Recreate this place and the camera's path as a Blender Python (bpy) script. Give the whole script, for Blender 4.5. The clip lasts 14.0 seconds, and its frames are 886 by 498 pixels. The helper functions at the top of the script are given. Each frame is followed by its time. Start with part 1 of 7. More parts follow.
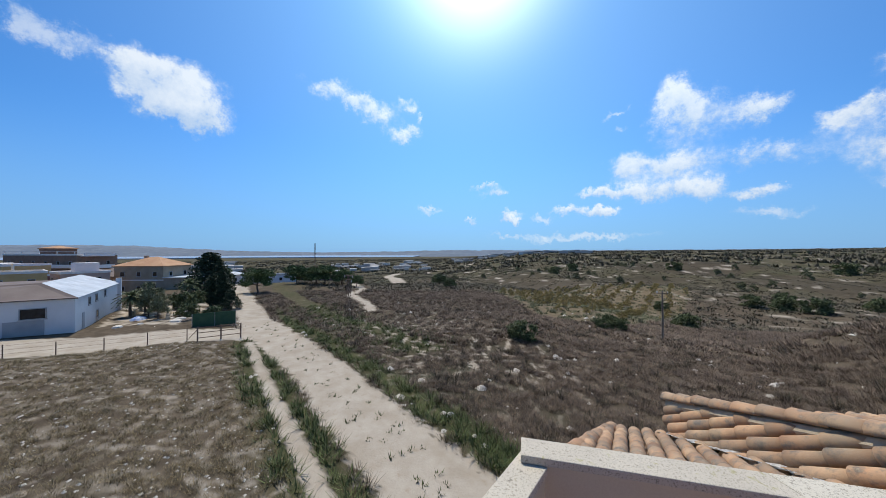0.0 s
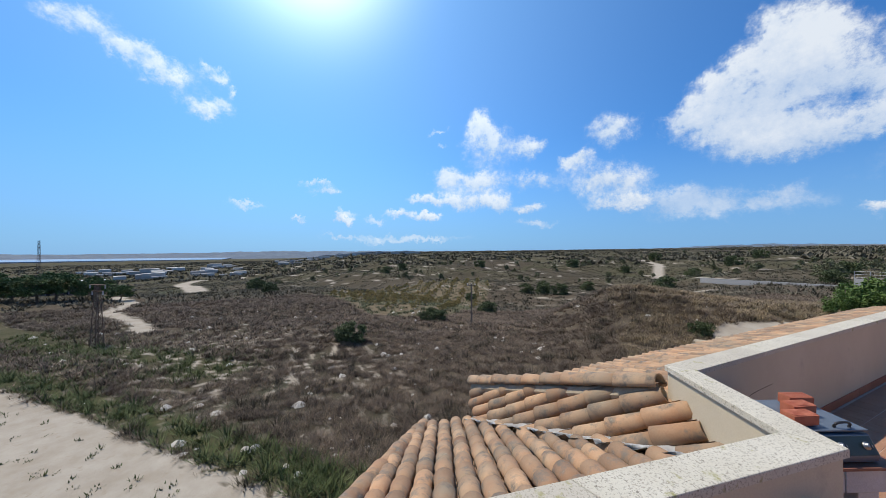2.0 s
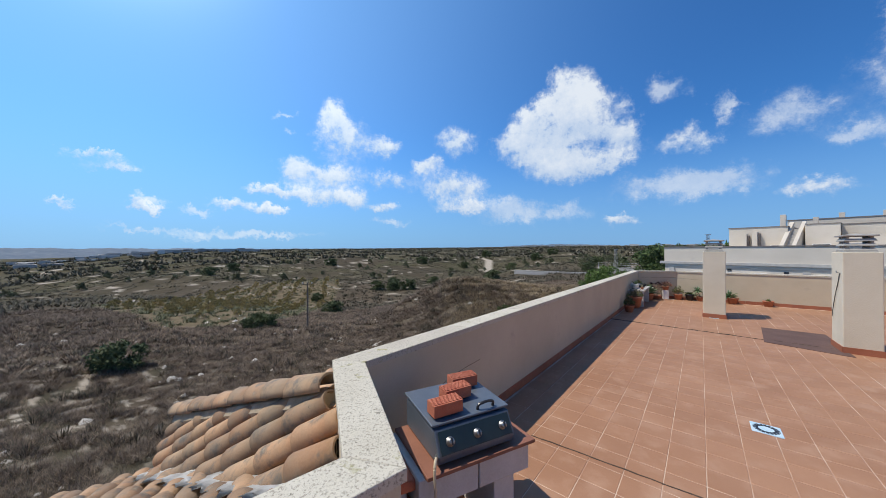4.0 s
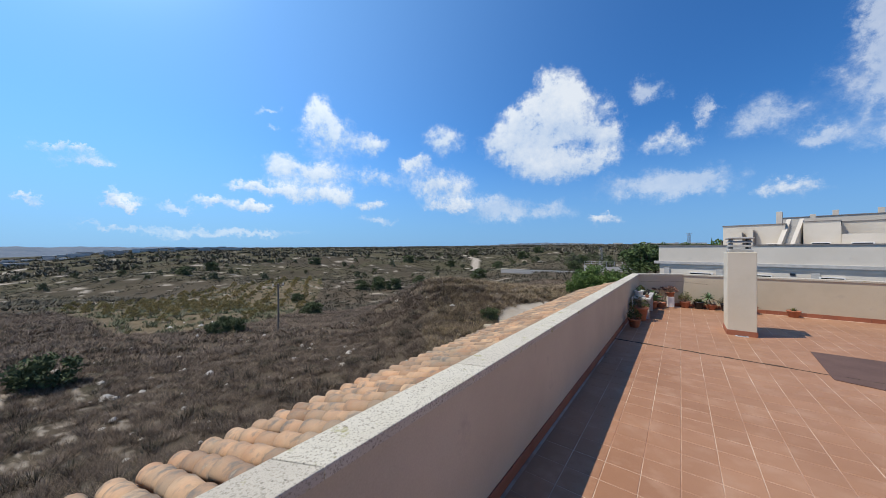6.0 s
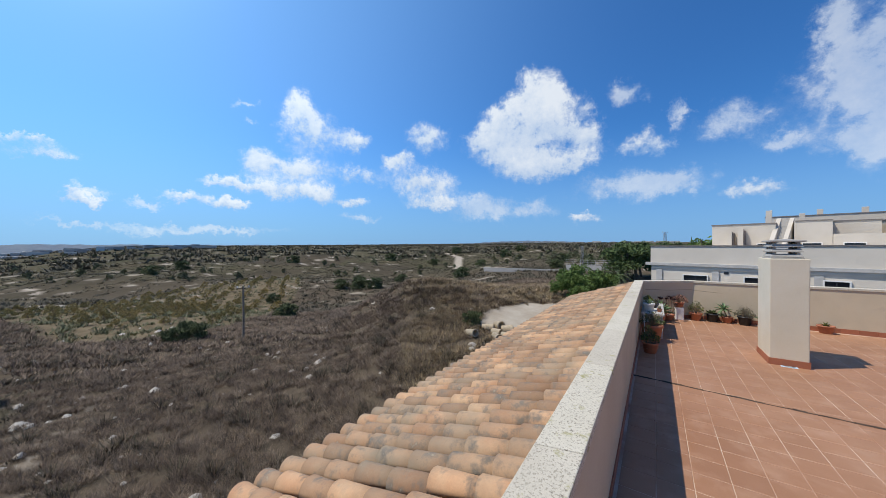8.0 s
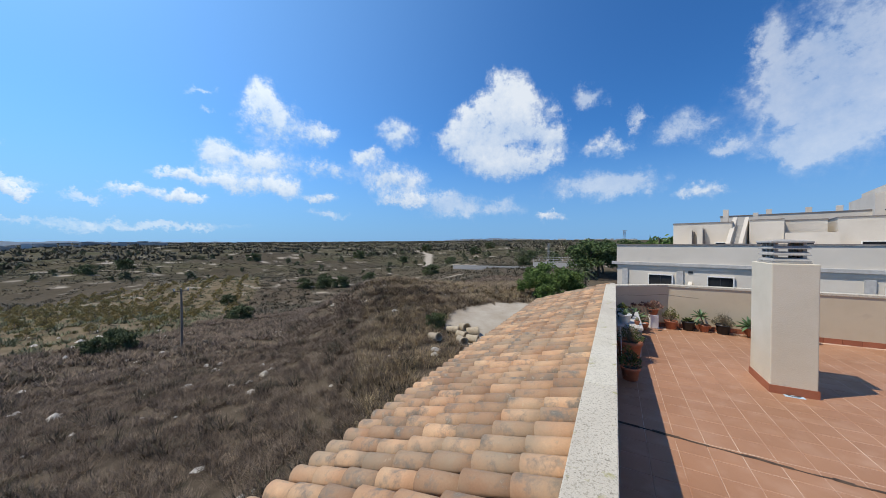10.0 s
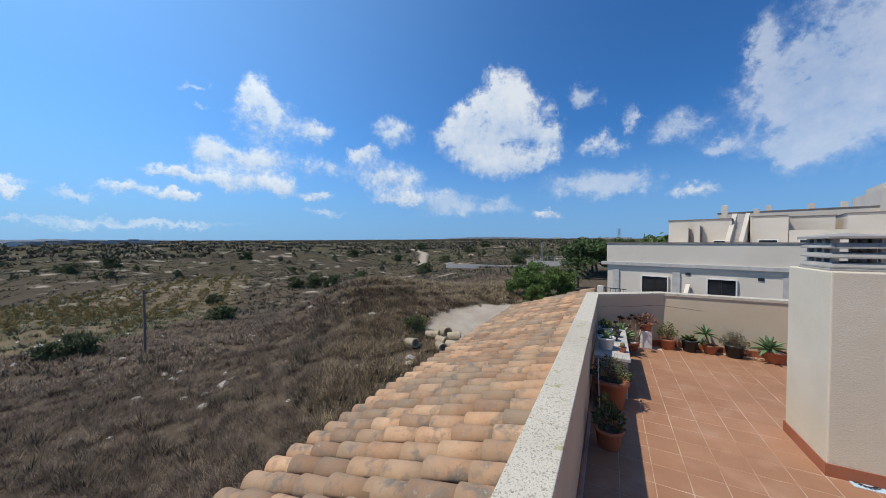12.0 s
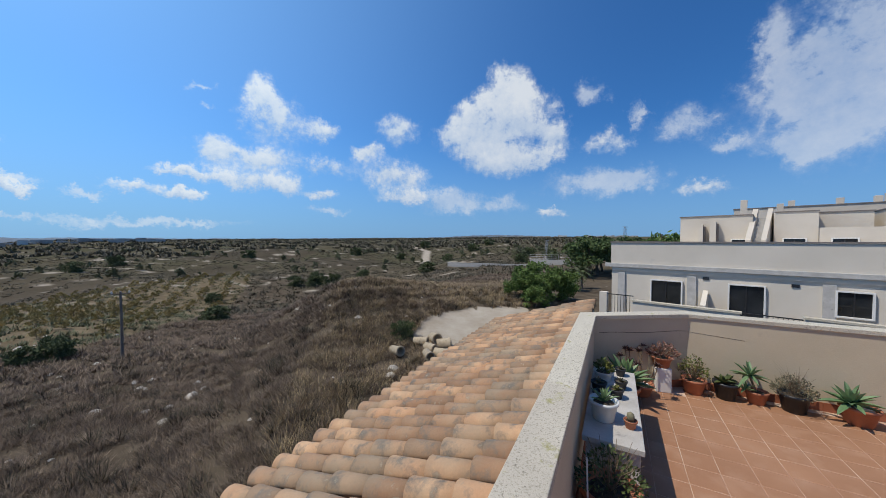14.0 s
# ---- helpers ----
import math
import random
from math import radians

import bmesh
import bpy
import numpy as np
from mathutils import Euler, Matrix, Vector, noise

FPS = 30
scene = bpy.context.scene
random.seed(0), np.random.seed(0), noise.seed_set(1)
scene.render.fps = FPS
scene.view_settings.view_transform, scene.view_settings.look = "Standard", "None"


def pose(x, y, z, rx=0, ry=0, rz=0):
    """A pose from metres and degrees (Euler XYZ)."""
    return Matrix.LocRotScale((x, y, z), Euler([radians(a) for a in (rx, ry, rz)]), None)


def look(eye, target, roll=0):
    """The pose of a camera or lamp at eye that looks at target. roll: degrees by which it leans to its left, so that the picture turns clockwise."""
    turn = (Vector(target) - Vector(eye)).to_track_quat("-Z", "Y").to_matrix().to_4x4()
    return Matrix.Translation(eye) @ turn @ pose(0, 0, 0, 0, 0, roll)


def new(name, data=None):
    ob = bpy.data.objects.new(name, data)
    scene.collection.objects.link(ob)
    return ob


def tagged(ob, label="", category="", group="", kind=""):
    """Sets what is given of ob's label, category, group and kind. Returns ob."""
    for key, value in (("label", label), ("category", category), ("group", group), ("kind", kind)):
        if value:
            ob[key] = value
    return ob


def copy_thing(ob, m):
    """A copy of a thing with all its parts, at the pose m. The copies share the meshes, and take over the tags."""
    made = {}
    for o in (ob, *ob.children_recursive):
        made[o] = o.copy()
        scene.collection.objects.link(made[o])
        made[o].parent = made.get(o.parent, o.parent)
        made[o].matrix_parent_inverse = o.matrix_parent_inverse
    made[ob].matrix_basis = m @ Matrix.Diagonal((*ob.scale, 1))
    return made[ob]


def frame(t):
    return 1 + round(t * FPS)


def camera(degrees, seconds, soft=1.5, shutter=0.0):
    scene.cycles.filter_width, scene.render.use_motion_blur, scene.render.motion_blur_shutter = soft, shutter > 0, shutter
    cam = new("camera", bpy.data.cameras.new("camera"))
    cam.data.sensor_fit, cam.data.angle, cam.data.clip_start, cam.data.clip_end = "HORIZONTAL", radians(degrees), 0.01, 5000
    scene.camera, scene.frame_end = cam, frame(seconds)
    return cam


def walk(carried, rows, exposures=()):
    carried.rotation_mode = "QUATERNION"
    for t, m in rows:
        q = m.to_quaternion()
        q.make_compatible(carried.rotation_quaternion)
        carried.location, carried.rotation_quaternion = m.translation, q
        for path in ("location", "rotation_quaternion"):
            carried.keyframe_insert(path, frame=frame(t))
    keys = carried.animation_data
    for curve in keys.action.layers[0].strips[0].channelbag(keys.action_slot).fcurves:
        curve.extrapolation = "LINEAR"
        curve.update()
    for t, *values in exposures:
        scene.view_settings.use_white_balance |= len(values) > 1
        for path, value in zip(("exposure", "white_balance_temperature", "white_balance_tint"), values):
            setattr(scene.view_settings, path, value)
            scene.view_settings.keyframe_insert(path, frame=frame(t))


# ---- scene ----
# The walk: seconds, place, yaw to the left of +y, pitch, roll.
cam = camera(109.5, 14.0, soft=0.8)
ROWS = [
    (0.0, -1.561, -5.227, 2.444, 58.34, 0.48, 0.08),
    (0.5, -1.878, -4.901, 2.405, 53.17, 0.51, 0.06),
    (1.0, -2.088, -4.721, 2.393, 46.17, 0.60, 0.04),
    (1.5, -2.231, -4.454, 2.254, 37.72, 0.66, -0.04),
    (2.0, -1.994, -4.086, 2.153, 28.57, 0.66, -0.11),
    (2.5, -1.598, -3.748, 2.031, 19.75, 0.55, -0.11),
    (3.0, -1.239, -3.492, 1.938, 12.03, 0.43, -0.01),
    (3.5, -0.947, -3.070, 1.903, 6.26, 0.32, -0.08),
    (4.0, -0.657, -2.588, 1.844, 2.59, 0.25, -0.06),
    (6.5, 0.000, 0.002, 1.899, 0.01, -0.09, -0.07),
    (7.0, 0.072, 0.486, 1.933, -0.59, -0.17, -0.07),
    (7.5, 0.139, 0.865, 1.991, -1.51, -0.30, -0.07),
    (8.0, 0.270, 1.287, 2.007, -2.74, -0.40, -0.04),
    (8.5, 0.403, 1.664, 2.040, -4.14, -0.51, -0.01),
    (9.0, 0.513, 2.016, 2.092, -5.75, -0.66, -0.02),
    (11.5, 2.003, 3.803, 2.035, -9.24, -1.12, 0.07),
    (12.0, 2.354, 4.200, 2.050, -8.80, -1.18, 0.06),
    (12.5, 2.704, 4.559, 2.048, -8.16, -1.27, 0.06),
    (13.0, 2.964, 4.920, 2.067, -7.68, -1.36, 0.08),
    (13.5, 3.245, 5.353, 2.068, -7.63, -1.43, 0.06),
    (14.0, 3.563, 5.745, 2.095, -7.98, -1.51, 0.04),
]
walk(cam, [(t, pose(x, y, z, 90 + pitch, 0, yaw) @ pose(0, 0, 0, 0, 0, roll)) for t, x, y, z, yaw, pitch, roll in ROWS], [(0.0, -0.05), (9.0, -0.06), (11.3, -0.08), (12.2, -0.2), (14.0, -0.26)])

# ---- sky and sun ----
SUN_AZ, SUN_EL = 90.0, 60.0          # azimuth to the left of +y, elevation
to_sun = Vector((-math.sin(radians(SUN_AZ)) * math.cos(radians(SUN_EL)), math.cos(radians(SUN_AZ)) * math.cos(radians(SUN_EL)), math.sin(radians(SUN_EL))))
sun_lamp = bpy.data.lights.new("sun", "SUN")
sun_lamp.energy, sun_lamp.angle, sun_lamp.color = 4.2, radians(0.53), (1.0, 0.92, 0.79)
sun = new("sun", sun_lamp)
sun.matrix_world = look(to_sun * 80, (0, 0, 0))
scene.view_settings.exposure = 0.0

# clouds, each built of billows: azimuth to the left of +y, elevation, half width, half height, in degrees
CUMULUS = [(-19.3, 25.4, 3.5, 3.0), (-14.1, 21.6, 3.8, 2.8), (-10.1, 18.7, 2.7, 2.4), (-15.3, 16.5, 5.8, 3.8), (-22.8, 21.1, 4.3, 3.6), (-27.3, 18.0, 2.7, 2.3), (-20.0, 14.0, 5.4, 2.5), (-25.6, 13.9, 3.3, 1.6), (-18.0, 21.1, 4.3, 3.3)]
TOWERS = [(21.4, 22.0, 2.6, 2.7), (20.0, 18.5, 4.7, 3.5), (12.6, 17.9, 2.5, 1.5), (28.0, 13.4, 2.6, 1.9), (22.1, 12.6, 3.9, 1.5), (13.3, 12.9, 4.2, 1.8), (26.0, 9.4, 4.9, 1.5), (31.6, 9.7, 2.6, 0.7), (19.3, 9.2, 3.4, 1.5), (13.3, 7.7, 3.1, 0.9), (0.6, 19.2, 4.1, 2.4), (5.2, 15.3, 2.0, 1.3), (1.0, 11.8, 5.3, 2.6)]
PUFFS = [(-35.7, 15.4, 3.3, 2.0), (36.5, 7.0, 2.6, 0.8), (-1.4, 8.0, 4.5, 1.3), (-48.1, 7.6, 3.2, 1.3), (-27.0, 4.7, 3.2, 0.9)]
WISPS = [(-32.2, 9.6, 6.6, 2.0), (-39.1, 9.6, 4.0, 1.8), (-7.9, 7.4, 4.1, 2.0), (-16.1, 6.5, 6.0, 1.7), (-33.3, 22.7, 2.8, 1.4), (-39.8, 18.9, 1.1, 2.0), (-45.4, 16.4, 2.9, 2.2), (-50.0, 12.8, 2.1, 1.3), (45.8, 6.7, 2.2, 0.6), (46.8, 2.8, 3.4, 0.4), (34.2, 2.4, 9.1, 0.6), (12.6, 4.9, 3.5, 0.8), (29.7, 21.3, 1.5, 0.5)]
VEIL = [(-54.7, 23.8, 1.6, 3.3), (-54.7, 18.2, 3.5, 3.4), (-57.9, 13.9, 3.1, 4.2), (-58.9, 21.4, 1.7, 4.3), (-55.9, 11.3, 3.4, 1.3), (-61.5, 15.5, 6.0, 6.0), (-65.0, 22.0, 6.5, 7.5)]
WEST_PUFFS = [(50.5, 11.6, 2.7, 0.6), (53.8, 5.2, 1.6, 0.6), (46.8, 6.2, 1.4, 0.8), (31.8, 6.3, 2.4, 0.7), (65.0, 24.8, 1.7, 1.2), (62.7, 23.2, 0.8, 1.0)]
SUN_SIDE = [(98.7, 22.2, 5.1, 3.0), (103.2, 22.8, 2.9, 2.1), (96.5, 18.9, 4.0, 2.0), (100.2, 19.0, 2.9, 1.7), (78.5, 26.6, 3.8, 1.7), (73.7, 24.9, 3.7, 1.1), (70.2, 23.1, 3.4, 1.4), (65.4, 20.6, 2.9, 1.4), (49.5, 10.5, 2.4, 0.7), (45.5, 5.8, 1.6, 0.7), (31.4, 6.0, 2.3, 0.7)]
SUN_WISPS = [(108.7, 23.2, 3.0, 1.3), (112.2, 23.5, 1.3, 1.9), (40.2, 5.5, 1.9, 0.5), (60.8, 7.6, 2.1, 0.5), (28.6, 18.5, 1.0, 0.4)]
world = bpy.data.worlds.new("world")
scene.world = world
world.use_nodes = True
wt = world.node_tree
wt.nodes.clear()


def wn(kind, **props):
    n = wt.nodes.new(kind)
    for key, value in props.items():
        setattr(n, key, value)
    return n


def wmath(op, a, b=None, c=None):
    n = wn("ShaderNodeMath", operation=op)
    for slot, value in enumerate((a, b, c)):
        if value is None:
            continue
        if isinstance(value, (int, float)):
            n.inputs[slot].default_value = value
        else:
            wt.links.new(value, n.inputs[slot])
    return n.outputs[0]


sky = wn("ShaderNodeTexSky", sky_type="NISHITA", sun_disc=False, sun_elevation=radians(50), sun_rotation=radians(-58),
         altitude=80, air_density=1.0, dust_density=0.5, ozone_density=3.0)
coords = wn("ShaderNodeTexCoord")
split = wn("ShaderNodeSeparateXYZ")
wt.links.new(coords.outputs["Generated"], split.inputs[0])
dx, dy, dz = split.outputs
azimuth = wmath("ARCTAN2", wmath("MULTIPLY", dx, -1.0), dy)
elevation = wmath("ARCSINE", dz)


def sky_noise(scale, detail, roughness, vector=None):
    n = wn("ShaderNodeTexNoise")
    n.inputs["Scale"].default_value, n.inputs["Detail"].default_value, n.inputs["Roughness"].default_value = scale, detail, roughness
    wt.links.new(vector or coords.outputs["Generated"], n.inputs["Vector"])
    return n


big, fluff, warp = sky_noise(9.0, 10.0, 0.66), sky_noise(30.0, 9.0, 0.68), sky_noise(13.0, 9.0, 0.72)
bend = wn("ShaderNodeSeparateColor")
wt.links.new(warp.outputs["Color"], bend.inputs[0])
azimuth = wmath("ADD", azimuth, wmath("MULTIPLY_ADD", bend.outputs[0], 0.15, -0.075))
elevation = wmath("ADD", elevation, wmath("MULTIPLY_ADD", bend.outputs[1], 0.12, -0.06))
heading = wn("ShaderNodeCombineXYZ")
wt.links.new(azimuth, heading.inputs[0])
wt.links.new(elevation, heading.inputs[1])


def billows(rows):
    """The thickness of a set of clouds, and how far up in its billow a place lies, weighted by thickness."""
    thick, lift = 0.0, 0.0
    for az, el, w, h in rows:
        v = wn("ShaderNodeVectorMath", operation="MULTIPLY_ADD")
        wt.links.new(heading.outputs[0], v.inputs[0])
        v.inputs[1].default_value, v.inputs[2].default_value = (57.2958 / w, 57.2958 / h, 0), (-az / w, -el / h, 0)
        d = wn("ShaderNodeVectorMath", operation="DOT_PRODUCT")
        wt.links.new(v.outputs[0], d.inputs[0])
        wt.links.new(v.outputs[0], d.inputs[1])
        weight = wmath("POWER", 0.36, d.outputs["Value"])
        height = wn("ShaderNodeSeparateXYZ")
        wt.links.new(v.outputs[0], height.inputs[0])
        thick, lift = wmath("ADD", weight, thick), wmath("MULTIPLY_ADD", height.outputs[1], weight, lift)
    return thick, lift


def band(value, lo, hi, top):
    n = wn("ShaderNodeMapRange", interpolation_type="SMOOTHSTEP")
    wt.links.new(value, n.inputs["Value"])
    n.inputs["From Min"].default_value, n.inputs["From Max"].default_value, n.inputs["To Max"].default_value = lo, hi, top
    return n.outputs[0]


ragged = wmath("MULTIPLY_ADD", big.outputs["Fac"], 2.6, -0.3)
ragged = wmath("MULTIPLY_ADD", fluff.outputs["Fac"], 2.0, wmath("ADD", ragged, -1.0))
dense, lift = billows(CUMULUS + TOWERS + PUFFS + WEST_PUFFS + SUN_SIDE)
thin, _ = billows(WISPS + VEIL + SUN_WISPS)
heaped = band(wmath("MULTIPLY", wmath("MINIMUM", dense, 1.15), ragged), 0.22, 1.05, 0.92)
misty = band(wmath("MULTIPLY", thin, ragged), 0.15, 1.15, 0.62)
shade = wmath("DIVIDE", lift, wmath("ADD", dense, 0.05))
veil = wn("ShaderNodeMapRange", interpolation_type="SMOOTHSTEP")
wt.links.new(dz, veil.inputs["Value"])
veil.inputs["From Min"].default_value, veil.inputs["From Max"].default_value = 0.34, -0.01
veil.inputs["To Max"].default_value = 0.8
tone = wn("ShaderNodeMix", data_type="RGBA")
tone.inputs[6].default_value, tone.inputs[7].default_value = (4.6, 6.0, 8.2, 1), (8.4, 8.9, 9.5, 1)
wt.links.new(wmath("MULTIPLY_ADD", shade, 0.75, wmath("MULTIPLY_ADD", big.outputs["Fac"], 2.2, wmath("MULTIPLY_ADD", fluff.outputs["Fac"], 0.9, -1.0))), tone.inputs[0])
tone.clamp_factor = True
hazy = wn("ShaderNodeMix", data_type="RGBA")
wt.links.new(veil.outputs[0], hazy.inputs[0])
tint = wn("ShaderNodeMix", data_type="RGBA", blend_type="MULTIPLY")
tint.inputs[0].default_value = 1.0
tint.inputs[7].default_value = (0.37, 0.88, 1.4, 1)
wt.links.new(sky.outputs[0], tint.inputs[6])
wt.links.new(tint.outputs[2], hazy.inputs[6])
hazy.inputs[7].default_value = (2.3, 4.4, 7.9, 1)
mixed = wn("ShaderNodeMix", data_type="RGBA")
wt.links.new(wmath("MAXIMUM", heaped, misty), mixed.inputs[0])
wt.links.new(hazy.outputs[2], mixed.inputs[6])
wt.links.new(tone.outputs[2], mixed.inputs[7])
# bright aureole of the hazy air round the sun
aim = Vector((-math.sin(radians(52)) * math.cos(radians(45)), math.cos(radians(52)) * math.cos(radians(45)), math.sin(radians(45))))
facing = wmath("ADD", wmath("ADD", wmath("MULTIPLY", dx, aim.x), wmath("MULTIPLY", dy, aim.y)), wmath("MULTIPLY", dz, aim.z))


def glow_round_sun(base, power, strength, colour):
    lobe = wmath("MULTIPLY", wmath("POWER", wmath("MAXIMUM", facing, 0.0), power), strength)
    scaled = wn("ShaderNodeMix", data_type="RGBA", blend_type="MULTIPLY")
    scaled.inputs[0].default_value, scaled.inputs[6].default_value = 1.0, colour
    wt.links.new(lobe, scaled.inputs[7])
    total = wn("ShaderNodeMix", data_type="RGBA", blend_type="ADD")
    total.inputs[0].default_value = 1.0
    wt.links.new(base, total.inputs[6])
    wt.links.new(scaled.outputs[2], total.inputs[7])
    return total.outputs[2]


lit_air = glow_round_sun(mixed.outputs[2], 3.6, 2.8, (0.55, 0.88, 1.05, 1))
lit_air = glow_round_sun(lit_air, 80.0, 14.0, (1.0, 0.98, 0.92, 1))
back = wn("ShaderNodeBackground")
back.inputs["Strength"].default_value = 0.1
wt.links.new(lit_air, back.inputs["Color"])
wt.links.new(back.outputs[0], wn("ShaderNodeOutputWorld").inputs["Surface"])

# ---- helpers for materials ----
def shader(name, colours, scale=3.0, rough=0.85, bump=0.0, bump_scale=40.0, spots=None, metal=0.0, spread=(0.35, 0.65), by_piece=0.0, stretch=(1, 1, 1), island=0.0):
    """A procedural material in metres: two tones by noise, fine grain, optional spots (colour, scale, threshold) and variation from piece to piece."""
    m = bpy.data.materials.new(name)
    m.use_nodes = True
    t = m.node_tree
    b = t.nodes["Principled BSDF"]
    b.inputs["Roughness"].default_value, b.inputs["Metallic"].default_value = rough, metal

    def node(kind, **props):
        n = t.nodes.new(kind)
        for key, value in props.items():
            setattr(n, key, value)
        return n

    def noise_of(s, detail=5.0, roughness=0.6):
        n = node("ShaderNodeTexNoise")
        n.inputs["Scale"].default_value, n.inputs["Detail"].default_value, n.inputs["Roughness"].default_value = s, detail, roughness
        t.links.new(place, n.inputs["Vector"])
        return n.outputs["Fac"]

    def ramp(fac, lo, hi):
        n = node("ShaderNodeMapRange")
        t.links.new(fac, n.inputs["Value"])
        n.inputs["From Min"].default_value, n.inputs["From Max"].default_value = lo, hi
        return n.outputs[0]

    def mix(fac, a, c, blend="MIX"):
        n = node("ShaderNodeMix", data_type="RGBA", blend_type=blend)
        for slot, value in ((0, fac), (6, a), (7, c)):
            if isinstance(value, (int, float)):
                n.inputs[slot].default_value = value
            elif isinstance(value, tuple):
                n.inputs[slot].default_value = (*value, 1)
            else:
                t.links.new(value, n.inputs[slot])
        return n.outputs[2]

    place = node("ShaderNodeNewGeometry").outputs["Position"]
    if stretch != (1, 1, 1):
        mp = node("ShaderNodeMapping")
        mp.inputs["Scale"].default_value = stretch
        t.links.new(place, mp.inputs["Vector"])
        place = mp.outputs[0]
    col = mix(ramp(noise_of(scale), *spread), colours[0], colours[1])
    if len(colours) > 2:
        col = mix(ramp(noise_of(scale * 4.3, 4.0), 0.5, 0.72), col, colours[2])
    grain = noise_of(bump_scale, 6.0, 0.7)
    col = mix(0.35, col, mix(grain, (0.25, 0.25, 0.25), (0.78, 0.78, 0.78)), "OVERLAY")
    if by_piece:
        rnd = node("ShaderNodeObjectInfo").outputs["Random"]
        col = mix(by_piece, col, mix(rnd, (0.12, 0.1, 0.1), (0.9, 0.86, 0.8)), "OVERLAY")
    if island:
        rnd = node("ShaderNodeNewGeometry").outputs["Random Per Island"]
        col = mix(island, col, mix(rnd, (0.12, 0.1, 0.1), (0.9, 0.86, 0.8)), "OVERLAY")
    if spots:
        for colour, s, lo, hi in spots:
            col = mix(ramp(noise_of(s, 6.0, 0.65), lo, hi), col, colour)
    t.links.new(col, b.inputs["Base Color"])
    if bump:
        bp = node("ShaderNodeBump")
        bp.inputs["Strength"].default_value, bp.inputs["Distance"].default_value = bump, 0.01
        t.links.new(grain, bp.inputs["Height"])
        t.links.new(bp.outputs[0], b.inputs["Normal"])
    return m


STUCCO = shader("terrace_stucco", ((0.515, 0.435, 0.31), (0.58, 0.495, 0.36)), 1.1, 0.92, 0.25, 90, spots=[((0.38, 0.31, 0.24), 2.2, 0.62, 0.82)])
STUCCO_PALE = shader("chimney_stucco", ((0.62, 0.55, 0.42), (0.68, 0.61, 0.48)), 1.4, 0.92, 0.4, 70, spots=[((0.4, 0.36, 0.3), 2.6, 0.64, 0.85)])
COPING = shader("coping_stone", ((0.53, 0.48, 0.385), (0.60, 0.55, 0.45)), 2.0, 0.9, 0.5, 120,
                spots=[((0.36, 0.32, 0.25), 85.0, 0.53, 0.60), ((0.33, 0.30, 0.12), 8.0, 0.60, 0.70), ((0.24, 0.21, 0.16), 38.0, 0.60, 0.66)], by_piece=0.12)
TILE = shader("floor_tile", ((0.315, 0.158, 0.084), (0.38, 0.2, 0.112), (0.41, 0.235, 0.145)), 0.8, 0.62, 0.15, 150, by_piece=0.05, spots=[((0.42, 0.27, 0.18), 1.6, 0.6, 0.85)])
TILE_REST = shader("floor_tile_field", ((0.315, 0.158, 0.084), (0.38, 0.2, 0.112), (0.41, 0.235, 0.145)), 0.8, 0.62, 0.15, 150, island=0.05, spots=[((0.42, 0.27, 0.18), 1.6, 0.6, 0.85)])
GROUT = shader("tile_grout", ((0.36, 0.18, 0.11), (0.66, 0.52, 0.40)), 1.3, 0.9, 0.2, 80)
SKIRT = shader("skirting_tile", ((0.30, 0.10, 0.05), (0.36, 0.13, 0.07)), 2.5, 0.6, 0.1, 90, by_piece=0.12)
DARKFILL = shader("dark_filler", ((0.05, 0.035, 0.03), (0.10, 0.07, 0.05)), 9.0, 0.95)
CLAY_SPOTS = [((0.29, 0.225, 0.15), 1.3, 0.46, 0.70), ((0.16, 0.138, 0.11), 6.5, 0.51, 0.68), ((0.46, 0.37, 0.25), 13.0, 0.62, 0.78), ((0.07, 0.06, 0.05), 21.0, 0.68, 0.8)]
CLAY = shader("roof_clay", ((0.37, 0.21, 0.115), (0.43, 0.285, 0.17)), 2.4, 0.88, 0.35, 70, spots=CLAY_SPOTS, by_piece=0.45)
CLAY_REST = shader("roof_clay_field", ((0.37, 0.21, 0.115), (0.43, 0.285, 0.17)), 2.4, 0.88, 0.35, 70, spots=CLAY_SPOTS, island=0.45)
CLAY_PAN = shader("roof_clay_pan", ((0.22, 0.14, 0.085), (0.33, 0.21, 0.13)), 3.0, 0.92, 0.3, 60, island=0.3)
MORTAR = shader("white_mortar", ((0.60, 0.58, 0.55), (0.72, 0.70, 0.67)), 6.0, 0.9, 0.8, 30, spots=[((0.35, 0.33, 0.3), 11.0, 0.62, 0.74)])
OLD_MORTAR = shader("old_mortar", ((0.36, 0.29, 0.20), (0.46, 0.38, 0.27)), 7.0, 0.95, 0.8, 40)
CONCRETE = shader("concrete", ((0.42, 0.40, 0.37), (0.52, 0.50, 0.47)), 5.0, 0.92, 0.5, 60, spots=[((0.2, 0.19, 0.18), 8.0, 0.62, 0.78)])
CONCRETE_CAP = shader("cap_concrete", ((0.30, 0.285, 0.26), (0.40, 0.38, 0.35)), 6.0, 0.92, 0.5, 60, spots=[((0.12, 0.115, 0.11), 9.0, 0.6, 0.76)])
BLOCK = shader("painted_block", ((0.52, 0.49, 0.46), (0.60, 0.57, 0.54)), 4.0, 0.9, 0.3, 60)
